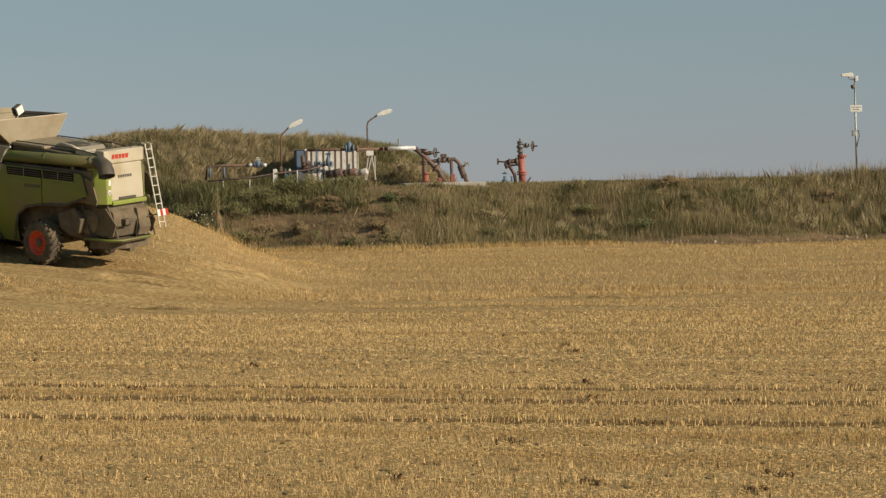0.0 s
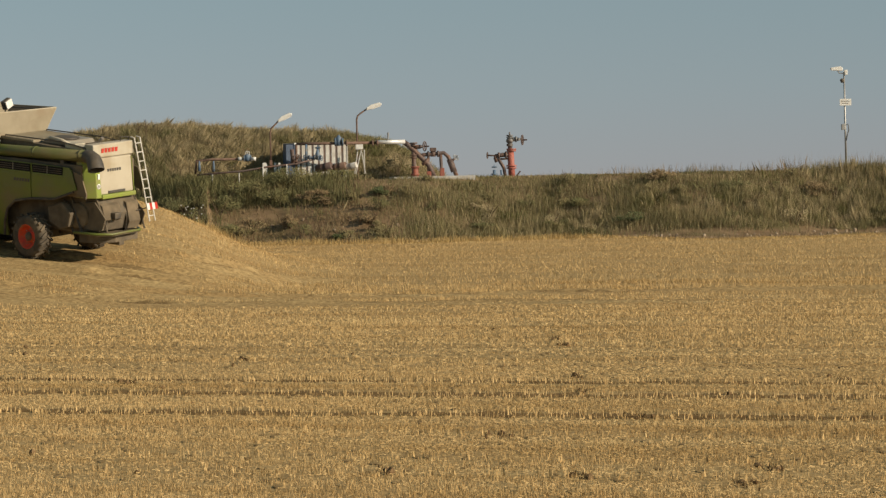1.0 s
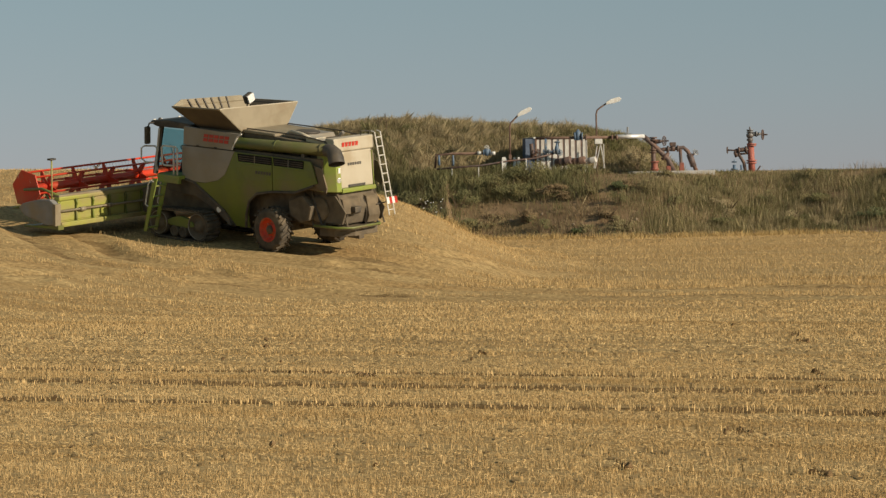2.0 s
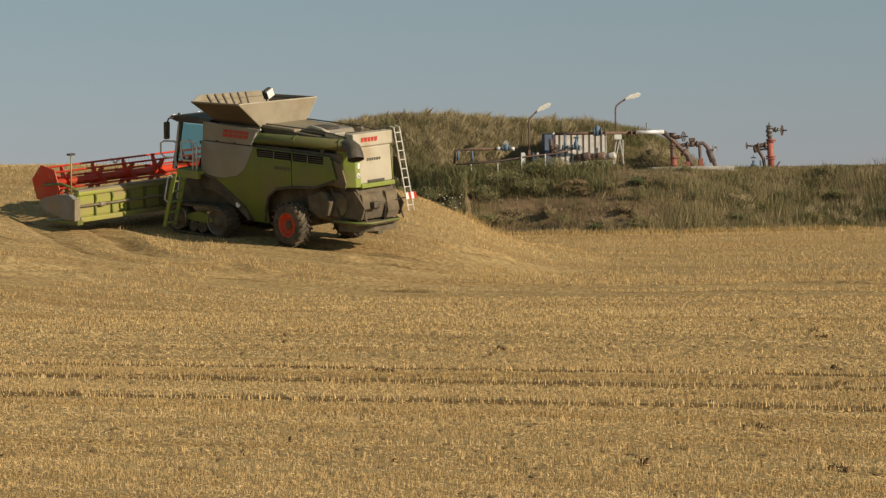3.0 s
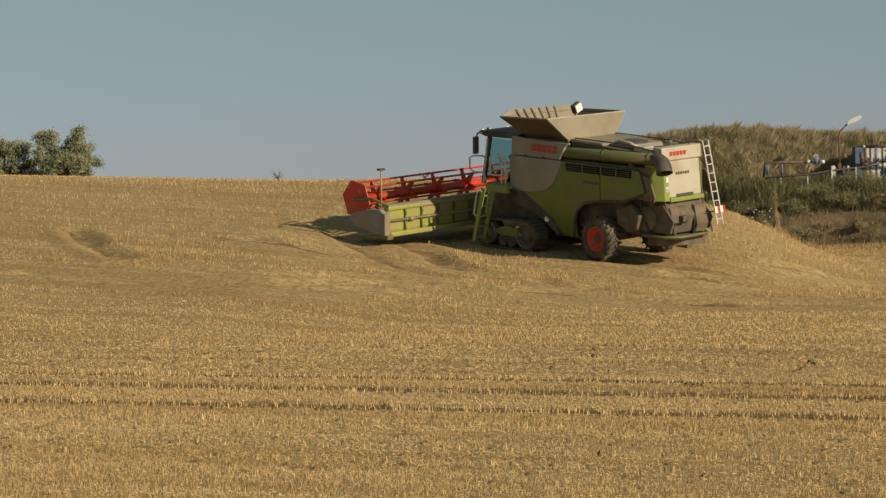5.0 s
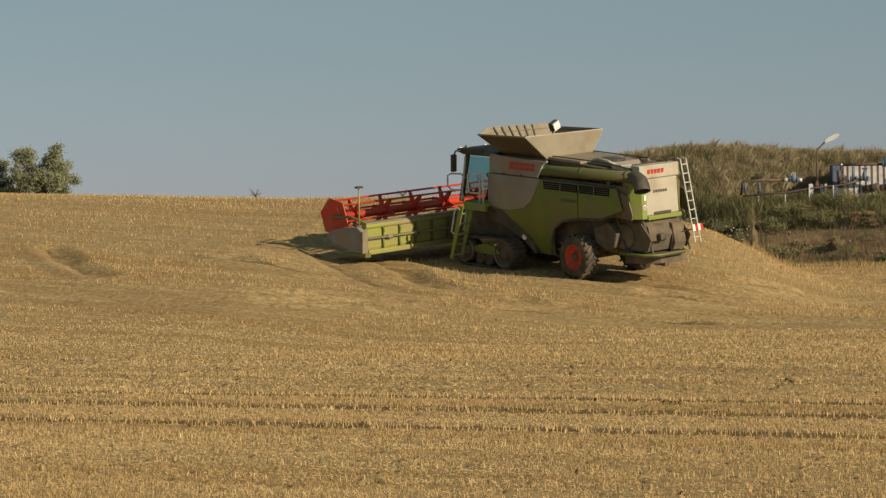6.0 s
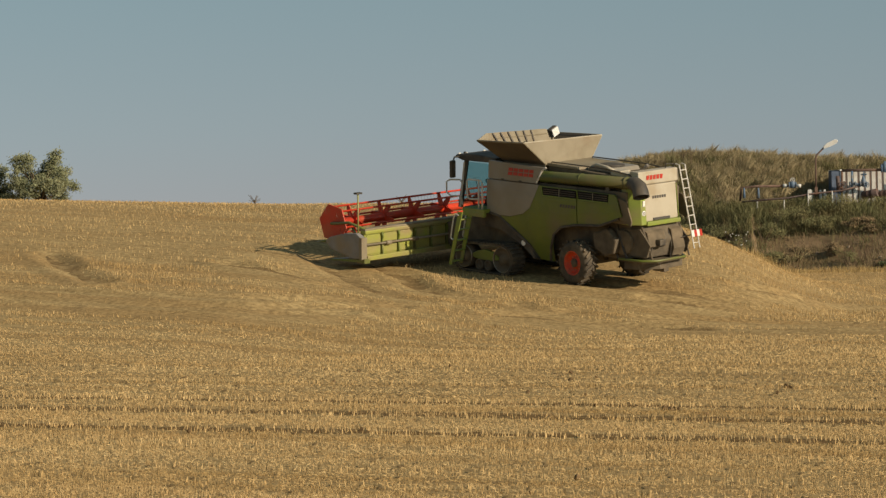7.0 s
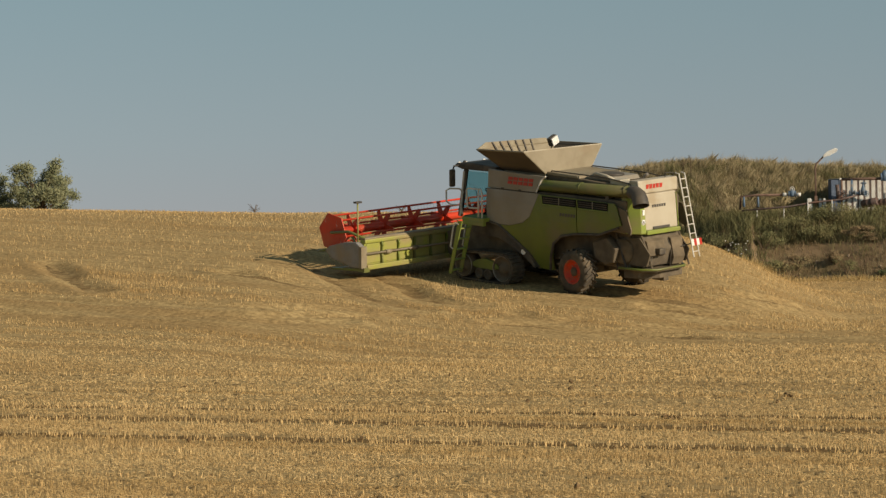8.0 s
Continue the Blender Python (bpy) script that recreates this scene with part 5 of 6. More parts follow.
def hand_wheel(root, centre, axis, r, mat, name="hand_wheel"):
    bm = B()
    ring(bm, centre, axis, r, r * 0.12, 18, 5)
    c, ax = Vector(centre), Vector(axis).normalized()
    s = ax.orthogonal().normalized()
    u = ax.cross(s)
    for a in (0.3, 1.35, 2.4):
        d = s * math.cos(a) + u * math.sin(a)
        tube(bm, [c - d * r, c + d * r], r * 0.08, 5)
    tube(bm, [c - ax * r * 0.3, c + ax * r * 1.0], r * 0.16, 6)
    return tpart(name, bm, mat, root, "spoked hand wheel")


def flange(bm, p, axis, r, t=0.05):
    d = Vector(axis).normalized()
    tube(bm, [Vector(p) - d * t, Vector(p) + d * t], r, 14)


# red wellhead
p0 = site_b(840, 312)
well = thing("wellhead", (p0.x, p0.y, zat(p0.x, p0.y)), "red wellhead with grey valves and spoked hand wheels", "wellhead")
bm = B()
a, b = site_b(843, 330), site_b(832, 150)
tube(bm, [a, b], 0.2, 16)
for v, r in ((240, 0.30), (252, 0.30), (152, 0.29), (160, 0.27)):
    flange(bm, site_b(838, v), (0, 0, 1), r, 0.045)
flange(bm, site_b(843, 312), (0, 0, 1), 0.26, 0.1)
tpart("casing", bm, M_OILRED, well, "weathered red casing")
bm = B()
tube(bm, [site_b(831, 150), site_b(828, 75)], [0.14, 0.13], 12)
for v, r in ((132, 0.19), (126, 0.19), (88, 0.2), (78, 0.2)):
    flange(bm, site_b(829, v), (0, 0, 1), r, 0.035)
lathe(bm, [(0.14, -0.15), (0.22, -0.05), (0.22, 0.05), (0.14, 0.15)], Matrix.Translation(site_b(829, 106)), 14)
tube(bm, [site_b(829, 76), site_b(828, 60)], 0.045, 8)
tube(bm, [site_b(829, 100), site_b(870, 98), site_b(890, 98)], [0.13, 0.12, 0.04], 10)
flange(bm, site_b(862, 98), (1, 0, 0), 0.17, 0.04)
tpart("master_valve", bm, M_VALVEGREY, well, "grey gate valve")
hand_wheel(well, site_b(897, 102), (1, -0.35, 0), 0.29, M_DARKPIPE)
bm = B()
tube(bm, [site_b(832, 180), site_b(790, 182), site_b(752, 188)], [0.13, 0.14, 0.12], 10)
tube(bm, [site_b(755, 185), site_b(752, 200), site_b(760, 220)], 0.12, 10)
flange(bm, site_b(808, 181), (1, 0, 0), 0.2)
flange(bm, site_b(770, 186), (1, 0, 0), 0.2)
tube(bm, [site_b(760, 186), site_b(712, 184)], 0.05, 8)
tpart("side_valve", bm, M_DARKPIPE, well, "dark side valve")
hand_wheel(well, site_b(709, 184), (1, -0.3, 0), 0.19, M_DARKPIPE)
bm = B()
tube(bm, [site_b(765, 200), site_b(780, 222), site_b(797, 250), site_b(806, 300)], 0.1, 10)
tube(bm, [site_b(775, 205), site_b(830, 200)], 0.06, 8)
tpart("branch_pipe", bm, M_DARKPIPE, well)
bm = B()
tube(bm, [site_b(862, 300), site_b(886, 268)], 0.045, 6)
tpart("lever", bm, M_DARKPIPE, well)

p0 = site_b(742, 300)
bv = thing("blue_valve", (p0.x, p0.y - 0.5, zat(p0.x, p0.y - 0.5)), "small faded blue valve on a short riser", "valve", "blue valves")
bm = B()
tube(bm, [site_b(742, 325, 187.5), site_b(742, 262, 187.5)], [0.12, 0.1], 10)
flange(bm, site_b(742, 285, 187.5), (0, 0, 1), 0.19)
tube(bm, [site_b(725, 300, 187.5), site_b(785, 295, 187.5)], 0.08, 8)
tube(bm, [site_b(781, 310, 187.5), site_b(778, 262, 187.5)], 0.06, 8)
tpart("body", bm, M_BLUE, bv, "faded blue valve body")
hand_wheel(bv, site_b(741, 247, 187.5), (0, 0.2, 1), 0.15, M_BLUE)

# pipe manifold on its slab
p0 = site_b(400, 315)
man = thing("pipe_manifold", (p0.x, p0.y, zat(p0.x, p0.y)), "dark brown pipe manifold with hand wheels and red stubs", "pipework")
bm = B()
tube(bm, [site_b(262, 112), site_b(285, 128), site_b(340, 180), site_b(395, 235), site_b(425, 300)], 0.155, 12)
flange(bm, site_b(376, 218), (0.7, 0, -0.7), 0.25, 0.09)
tpart("diagonal_pipe", bm, M_DARKPIPE, man, "dark diagonal pipe")
bm = B()
tube(bm, [site_b(318, 320), site_b(316, 240), site_b(312, 115)], [0.17, 0.14, 0.12], 12)
for v in (195, 182, 130, 118):
    flange(bm, site_b(314, v), (0, 0, 1), 0.22, 0.04)
tube(bm, [site_b(314, 140), site_b(350, 137), site_b(370, 135)], [0.15, 0.12, 0.04], 10)
tpart("riser", bm, M_DARKPIPE, man)
hand_wheel(man, site_b(373, 135), (1, -0.5, 0), 0.28, M_DARKPIPE)
bm = B()
tube(bm, [site_b(322, 322), site_b(322, 245)], 0.19, 12)
flange(bm, site_b(322, 246), (0, 0, 1), 0.25)
flange(bm, site_b(322, 285), (0, 0, 1), 0.25)
tpart("red_stub", bm, M_REDRUST, man, "faded red stub")
bm = B()
tube(bm, [site_b(335, 190), site_b(370, 180), site_b(420, 176), site_b(475, 170), site_b(498, 190), site_b(520, 235), site_b(548, 305)], 0.12, 12)
flange(bm, site_b(392, 178), (1, 0, 0), 0.19)
flange(bm, site_b(444, 175), (1, 0, 0), 0.19)
tube(bm, [site_b(506, 205), site_b(530, 270)], 0.19, 10)
tpart("header_pipe", bm, M_DARKPIPE, man, "dark header pipe")
bm = B()
box(bm, site_b(402, 162) - Vector((0, 0.2, 0)), site_b(434, 142) + Vector((0, 0.2, 0)), bev=0.03)
tube(bm, [site_b(418, 190), site_b(418, 160)], 0.16, 10)
tpart("top_valve", bm, M_DARKPIPE, man)
bm = B()
tube(bm, [site_b(394, 320), site_b(392, 180)], 0.085, 10)
tube(bm, [site_b(466, 320), site_b(458, 178)], 0.10, 10)
tpart("leg_pipe", bm, M_DARKPIPE, man)
for u, v in ((396, 268), (466, 250)):
    bm = B()
    box(bm, site_b(u - 11, 325) - Vector((0, 0.14, 0)), site_b(u + 11, v) + Vector((0, 0.18, 0)), bev=0.02)
    tpart("red_foot", bm, M_REDRUST, man, "rusty red foot")
bm = B()
tube(bm, [site_b(520, 215), site_b(536, 198)], 0.06, 8)
tpart("stem", bm, M_DARKPIPE, man)
hand_wheel(man, site_b(540, 195), (0.6, -0.6, 0.6), 0.19, M_GALV)

bm = B()
a, b = site_b(190, 308), site_b(620, 308)
zs = zat(a.x + 2, 187.5)
box(bm, (a.x, 185.4, zs - 0.25), (b.x, 190.0, zs + 0.17), bev=0.02)
slab = part("concrete_slab", bm, M_CONCRETE)
tagged(slab, "pale concrete slab under the pipe manifold", "slab")

# overhead pipe with bright lagging
p0 = site_a(690, 380)
line = thing("overhead_pipe", (p0.x, 187.4, zat(p0.x, 187.4)), "rusty overhead pipe with a bright lagged length and blue valve", "pipe")
bm = B()
tube(bm, [site_a(345, 242, 187.2), site_a(480, 240, 187.2), site_a(770, 236, 187.4)], 0.085, 10)
for u in (612, 750, 775):
    flange(bm, site_a(u, 238, 187.3), (1, 0, 0), 0.17, 0.05)
tube(bm, [site_a(345, 242, 187.2), site_a(345, 300, 187.2), site_a(345, 400, 187.2)], 0.07, 8)
tpart("pipe", bm, M_RUST, line)
bm = B()
tube(bm, [site_b(110, 113, 187.5), site_b(266, 110, 187.9)], 0.125, 14)
tpart("lagging", bm, M_CHROME, line, "bright metal lagging")
bm = B()
tube(bm, [site_b(174, 100, 187.5), site_b(174, 62, 187.5)], [0.04, 0.06], 6)
tpart("gauge", bm, M_GALV, line)
bm = B()
lathe(bm, [(0.09, -0.3), (0.16, -0.24), (0.16, 0.22), (0.10, 0.26), (0.04, 0.36)], Matrix.Translation(site_a(570, 226, 187.2)), 12)
flange(bm, site_a(552, 232, 187.2), (1, 0, 0), 0.24, 0.04)
flange(bm, site_a(590, 232, 187.2), (1, 0, 0), 0.24, 0.04)
tpart("valve", bm, M_BLUE, line, "blue valve body")
for u0, u1 in ((672, 655), (690, 662), (690, 712), (712, 708)):
    bm = B()
    tube(bm, [site_a(u0 if u0 != 712 else 706, 272, 187.4), site_a(u1, 400, 187.4)], 0.036, 6)
    tpart("support_leg", bm, M_SHED, line, "white trestle leg")
bm = B()
box(bm, site_a(660, 272, 187.2), site_a(698, 245, 187.6), bev=0.02)
tpart("pipe_saddle", bm, M_WHITE, line)

# corrugated container
c0 = site_a(345, 400, 188.6)
cz = zat(c0.x + 1, 189.5)
cont = empty("storage_container", Matrix.Translation((c0.x, 188.6, cz)) @ Matrix.Rotation(radians(14), 4, "Z"), "pale corrugated metal container with a dark blue end", "container")
Lc, Wc, Hc = 3.35, 2.3, site_a(400, 238).z - cz
bm = B()
box(bm, (0.02, 0.02, 0.05), (Lc - 0.02, Wc, Hc - 0.04))
part("core", bm, M_SHED, cont)
n_cor = 9
for k in range(n_cor):
    bm = B()
    x0 = k * Lc / n_cor
    prism(bm, [(x0 + 0.02, 0.02), (x0 + 0.05, -0.05), (x0 + Lc / n_cor - 0.09, -0.05), (x0 + Lc / n_cor - 0.06, 0.02)], 0.08, Hc - 0.06, "z")
    bmesh.ops.recalc_face_normals(bm, faces=bm.faces)
    part("wall_panel", bm, M_SHED, cont)
for k in range(1, n_cor):
    bm = B()
    box(bm, (k * Lc / n_cor - 0.055, -0.03, 0.1), (k * Lc / n_cor - 0.005, 0.015, Hc - 0.06))
    part("groove", bm, M_DARKPIPE, cont)
bm = B()
box(bm, (-0.05, -0.07, Hc - 0.05), (Lc + 0.04, 0.03, Hc + 0.05), bev=0.015)
box(bm, (-0.05, 0.0, Hc - 0.04), (Lc + 0.04, Wc, Hc + 0.04))
part("roof_edge", bm, M_WHITE, cont, "white roof edge")
bm = B()
box(bm, (-0.06, -0.06, 0.0), (0.0, Wc, Hc + 0.02), bev=0.01)
box(bm, (-0.55, -0.02, 0.0), (-0.05, 0.05, Hc - 0.05), bev=0.01)
part("end_panel", bm, M_BLUEDARK, cont, "dark blue end panel")

# blue gate valves before the container
p0 = site_a(425, 400, 187.0)
gv = thing("gate_valve", (p0.x, 186.6, zat(p0.x, 186.6)), "pair of blue gate valves on a dark feed pipe", "valve", "blue valves")
bm = B()
tube(bm, [site_a(395, 330, 186.6), site_a(395, 245, 186.6)], [0.08, 0.06], 10)
tube(bm, [site_a(380, 310, 186.6), site_a(470, 320, 186.6)], 0.09, 10)
lathe(bm, [(0.07, -0.25), (0.14, -0.12), (0.14, 0.12), (0.07, 0.3), (0.035, 0.5)], Matrix.Translation(site_a(455, 305, 186.6)), 12)
for u in (384, 412, 438, 470):
    flange(bm, site_a(u, 314, 186.6), (1, 0.05, 0), 0.16, 0.03)
tpart("body", bm, M_BLUE, gv, "blue valve body")
hand_wheel(gv, site_a(456, 263, 186.6), (0, 0.2, 1), 0.17, M_BLUE)
hand_wheel(gv, site_a(470, 318, 186.4), (0.5, -1, 0), 0.16, M_BLUE)
hand_wheel(gv, site_a(348, 318, 186.5), (0.2, -1, 0.2), 0.22, M_DARKPIPE)
bm = B()
tube(bm, [site_a(320, 270, 186.7), site_a(326, 350, 186.7)], 0.12, 8)
tpart("riser", bm, M_DARKPIPE, gv)

bm = B()
pts = [site_a(-180, 405, 185.6), site_a(60, 385, 186.0), site_a(200, 362, 186.3), site_a(340, 348, 186.5), site_a(440, 322, 186.6)]
tube(bm, pts, 0.055, 8)
feed = thing("feed_pipe", (site_a(0, 390, 186).x, 186.0, zat(site_a(0, 390, 186).x, 186.0)), "thin dark feed pipe on short white stakes", "pipe")
tpart("pipe", bm, M_DARKPIPE, feed)
for u, v in ((-100, 400), (40, 388), (165, 368), (290, 354)):
    a = site_a(u, v, 186.1)
    bm = B()
    tube(bm, [(a.x, 186.1, zat(a.x, 186.1) - 0.1), (a.x, 186.1, a.z + 0.05)], 0.035, 6)
    tpart("stake", bm, M_WHITE, feed, "white stake")

# small line with white and blue fittings
a = site_a(90, 330, 188.5)
sp = thing("small_pipe_line", (a.x, 188.5, zat(a.x, 188.5)), "rusty small pipe line with white and blue fittings", "pipe")
bm = B()
tube(bm, [site_a(-185, 400, 188.5), site_a(-180, 330, 188.5), site_a(-100, 322, 188.5), site_a(130, 320, 188.5)], 0.075, 8)
tpart("pipe", bm, M_RUST, sp)
for u0, u1 in ((40, 62), (115, 135)):
    bm = B()
    tube(bm, [site_a(u0, 320, 188.4), site_a(u1, 320, 188.4)], 0.11, 10)
    tpart("white_coupling", bm, M_WHITE, sp, "white coupling")
bm = B()
lathe(bm, [(0.12, -0.2), (0.2, -0.1), (0.2, 0.12), (0.1, 0.25)], Matrix.Translation(site_a(90, 315, 188.4)), 12)
for u in (72, 108):
    flange(bm, site_a(u, 318, 188.4), (1, 0, 0), 0.2, 0.03)
tpart("valve", bm, M_BLUE, sp, "blue valve")
hand_wheel(sp, site_a(90, 290, 188.3), (0, -1, 0.1), 0.13, M_WHITE)
for u in (-165, -90):
    bm = B()
    tube(bm, [site_a(u, 385, 188.3), site_a(u, 352, 188.3), site_a(u, 330, 188.3)], [0.08, 0.07, 0.04], 8)
    tpart("low_valve", bm, M_BLUE, sp, "faded blue valve")
for u, w in ((180, 16), (236, 8), (258, 9)):
    p = site_a(u, 352, 188.0)
    zz = zat(p.x, 188.0)
    bm = B()
    prism(bm, [(p.x - w * 0.0115, zz - 0.1), (p.x + w * 0.0115, zz - 0.1), (p.x + w * 0.010, p.z - 0.02), (p.x + w * 0.004, p.z + 0.14), (p.x - w * 0.008, p.z + 0.12)], 187.9, 188.05, bev=0.02)
    st = part("marker_stone", bm, M_WHITE)
    tagged(st, "white painted marker block standing in the weeds", "marker block", "white marker blocks")

# drums and blocks lying in the weeds
for u, v, r, mat, lab in ((490, 366, 0.24, M_DARKPIPE, "dark rusty drum lying on its side"), (565, 364, 0.22, M_RUST, "brown rusty drum lying on its side"), (622, 362, 0.18, M_CONCRETE, "grey concrete pipe end lying in weeds")):
    p = site_a(u, v, 186.9)
    zz = zat(p.x, 186.9)
    bm = B()
    mm = Matrix.Translation((0, 0, max(p.z - zz, r * 0.9))) @ Matrix.Rotation(radians(78), 4, "Y") @ Matrix.Rotation(radians(25), 4, "X")
    lathe(bm, [(r * 0.85, -0.5), (r, -0.48), (r, -0.16), (r * 1.05, -0.15), (r, -0.13), (r, 0.16), (r * 1.05, 0.17), (r, 0.19), (r, 0.48), (r * 0.9, 0.5), (r * 0.85, 0.44)], mm, 18)
    root = empty("drum", Matrix.Translation((p.x, 186.9, zz)), lab, "drum", "drums in the weeds")
    part("shell", bm, mat, root)

# ---- plants ----
def tussocks(name, cx, cy, each, h, spread, w, mat, label, bend=0.45, bias=0.0):
    """Grass in clumps: the blades of a clump fan out from its middle and droop together."""
    k = len(cx)
    hh, way = h * rng.uniform(0.65, 1.25, k), rng.normal(bias, 0.5, k)
    x, y = np.repeat(cx, each), np.repeat(cy, each)
    ox, oy = rng.normal(0, spread, len(x)), rng.normal(0, spread, len(x))
    top = np.repeat(hh, each) * np.clip(1.1 - 0.35 * np.hypot(ox, oy) / spread, 0.35, 1.1) * rng.uniform(0.6, 1.15, len(x))
    tx = (ox / spread * 0.28 + np.repeat(way, each) * 0.5 + rng.normal(0, 0.12, len(x))) * top * bend * 2
    ty = (oy / spread * 0.28 + rng.normal(0, 0.12, len(x))) * top * bend * 2
    x, y = x + ox, y + oy
    z = height(x, y) - 0.03
    ww = w * rng.uniform(0.6, 1.4, len(x)) / 2
    a = rng.uniform(0, math.pi, len(x))
    bx, by = np.cos(a) * ww, np.sin(a) * ww
    v = np.stack([np.stack([x - bx, y - by, z], 1), np.stack([x + bx, y + by, z], 1), np.stack([x + bx + tx * 0.3, y + by + ty * 0.3, z + top * 0.6], 1),
                  np.stack([x + tx, y + ty, z + top], 1), np.stack([x - bx + tx * 0.3, y - by + ty * 0.3, z + top * 0.6], 1)], 1).reshape(-1, 3)
    return tagged(raw_mesh(name, v, np.arange(len(x) * 5).reshape(-1, 5), [mat]), label, "grass", kind="stuff")


def scatter(n, x0, x1, d0, d1, keep):
    """Places by x and by distance up from the bank's foot."""
    x = rng.uniform(x0, x1, n)
    y = bank_foot(np.maximum(x, -14)) + rng.uniform(d0, d1, n)
    k = rng.uniform(0, 1, n) < keep(x, y)
    return x[k], y[k]


right = lambda x: smooth((x - 11) / 6)
pat = lambda x, y, s, q: 0.5 + 0.5 * wobble(x, y * 2, s, q)
def low(x, y):
    """Shorter growth near the pad's edge."""
    return 1 - 0.6 * smooth((in_bank(x, y) - 7.5) / 2.5) * smooth((x - 11) / 2) * (1 - smooth((x - 36) / 4))


def off_strip(x, y):
    """0 on the bare strip of earth along part of the bank's foot."""
    return 1 - 0.93 * smooth((x - 24.5) / 2) * (in_bank(x, y) < 1.7 + 0.5 * wobble(x, y, 1.4, 2.0))


# olive grass over the bank
x, y = scatter(95000, 2, 56, 0.2, 12, lambda x, y: (0.22 + 0.78 * right(x)) * pat(x, y, 2.3, 1.0) ** 0.7 * off_strip(x, y))
blades("bank_grass", x, y, rng.uniform(0.15, 0.5, len(x)) * (1 + 0.75 * wobble(x, y, 1.3, 2.0)) * low(x, y), rng.uniform(0.012, 0.03, len(x)), [M_OLIVE], "rough olive green grass covering the bank", "grass", 0.45)
x, y = scatter(40000, 8, 56, 0.2, 11.5, lambda x, y: (0.15 + 0.85 * right(x)) * pat(x, y, 1.6, 3.0) ** 1.9 * off_strip(x, y))
blades("dry_bank_grass", x, y, rng.uniform(0.25, 0.7, len(x)) * (1 + 0.3 * wobble(x, y, 2.0, 5.0)) * low(x, y), rng.uniform(0.01, 0.025, len(x)), [M_DRY], "tall dry straw-coloured grass on the bank", "grass", 0.4)
x, y = scatter(60000, 1, 56, 0.0, 11, lambda x, y: (0.95 - 0.6 * right(x)) * pat(x, y, 1.2, 6.0) ** 1.4 * off_strip(x, y))
blades("dead_weeds", x, y, rng.uniform(0.1, 0.42, len(x)) * low(x, y), rng.uniform(0.015, 0.04, len(x)), [M_BROWN], "dead brown weeds on the bare bank", "weeds", 0.6)
# long thin grass that hides the soil
x, y = scatter(80000, 11, 56, 0.9, 10.5, lambda x, y: right(x) * pat(x, y, 1.9, 7.0) * smooth((in_bank(x, y) - 0.6 - 1.2 * smooth((x - 26) / 5)) / 0.8))
tall = rng.uniform(0.4, 0.95, len(x)) * (1 + 0.5 * wobble(x, y, 1.5, 4.0)) * low(x, y) * (1 - 0.45 * smooth((in_bank(x, y) - 5) / 4) * (1 - smooth((x - 36) / 4)))
pale = rng.uniform(0, 1, len(x)) < 0.05 + 0.75 * pat(x, y, 1.4, 2.5) ** 2.5
blades("long_grass", x[~pale], y[~pale], tall[~pale], rng.uniform(0.008, 0.02, int((~pale).sum())), [M_LONG], "long olive green grass swaying on the bank", "grass", 0.3)
blades("pale_long_grass", x[pale], y[pale], tall[pale] * 1.1, rng.uniform(0.008, 0.018, int(pale.sum())), [M_DRY], "long pale seeding grass standing among the green", "grass", 0.3)
# sparse tall weeds on the crown of the bank
x = rng.uniform(20, 58, 9000)
y = rng.uniform(182.5, 188, 9000)
k = rng.uniform(0, 1, 9000) < np.clip(pat(x, y, 1.3, 9.0) ** 3.0 * (1.1 * smooth((x - 24) / 4) + 0.1 + 1.0 * smooth((x - 33) / 6)), 0, 1)
x, y = x[k], y[k]
blades("tall_weeds", x, y, rng.uniform(0.3, 1.05, len(x)) * (0.75 + 0.6 * smooth((x - 35) / 5)), rng.uniform(0.008, 0.018, len(x)), [M_BROWN], "tall thin seeding weeds along the bank's crown", "weeds", 0.25)
# rank growth before the container
x = rng.uniform(-2, 13, 24000)
y = bank_foot(np.maximum(x, -14)) + rng.uniform(6, 12, 24000)
k = rng.uniform(0, 1, len(x)) < pat(x, y, 1.1, 4.0) ** 0.8 * (1 - smooth((x - 9) / 3.5))
x, y = x[k], y[k]
blades("rank_grass", x, y, rng.uniform(0.3, 0.85, len(x)) * (1 + 0.35 * wobble(x, y, 1.7, 8.0)), rng.uniform(0.015, 0.035, len(x)), [M_OLIVE], "rank olive weeds before the pipes", "weeds", 0.4)
# uncut stalks along the foot
x = rng.uniform(2.2, 56, 14000)
y = bank_foot(x) - strip(x) + rng.normal(-0.7, 0.7, len(x))
blades("uncut_stalks", x, y, rng.uniform(0.12, 0.4, len(x)) * (1 + 0.3 * wobble(x, y, 1.0)) * (1 - 0.5 * smooth((x - 24) / 2)), rng.uniform(0.012, 0.028, len(x)), [M_STALK], "uncut golden stalks fringing the field's edge", "stalks", 0.25)
x = rng.uniform(25, 56, 5200)
y = bank_foot(x) - strip(x) * rng.uniform(-0.1, 0.95, len(x))
k = rng.uniform(0, 1, len(x)) < pat(x, y, 1.4, 3.0) ** 1.5
blades("strip_weeds", x[k], y[k], rng.uniform(0.06, 0.22, int(k.sum())), rng.uniform(0.015, 0.035, int(k.sum())), [M_BROWN], "sparse dry weeds on the bare earth strip", "weeds", 0.6)
x = 3.3 + rng.normal(0, 0.55, 700)
y = 175.2 + rng.normal(0, 0.7, 700)
blades("corner_stalks", x, y, rng.uniform(0.4, 1.05, 700), rng.uniform(0.015, 0.03, 700), [M_STALK], "tuft of uncut golden stalks at the field corner", "stalks", 0.2)
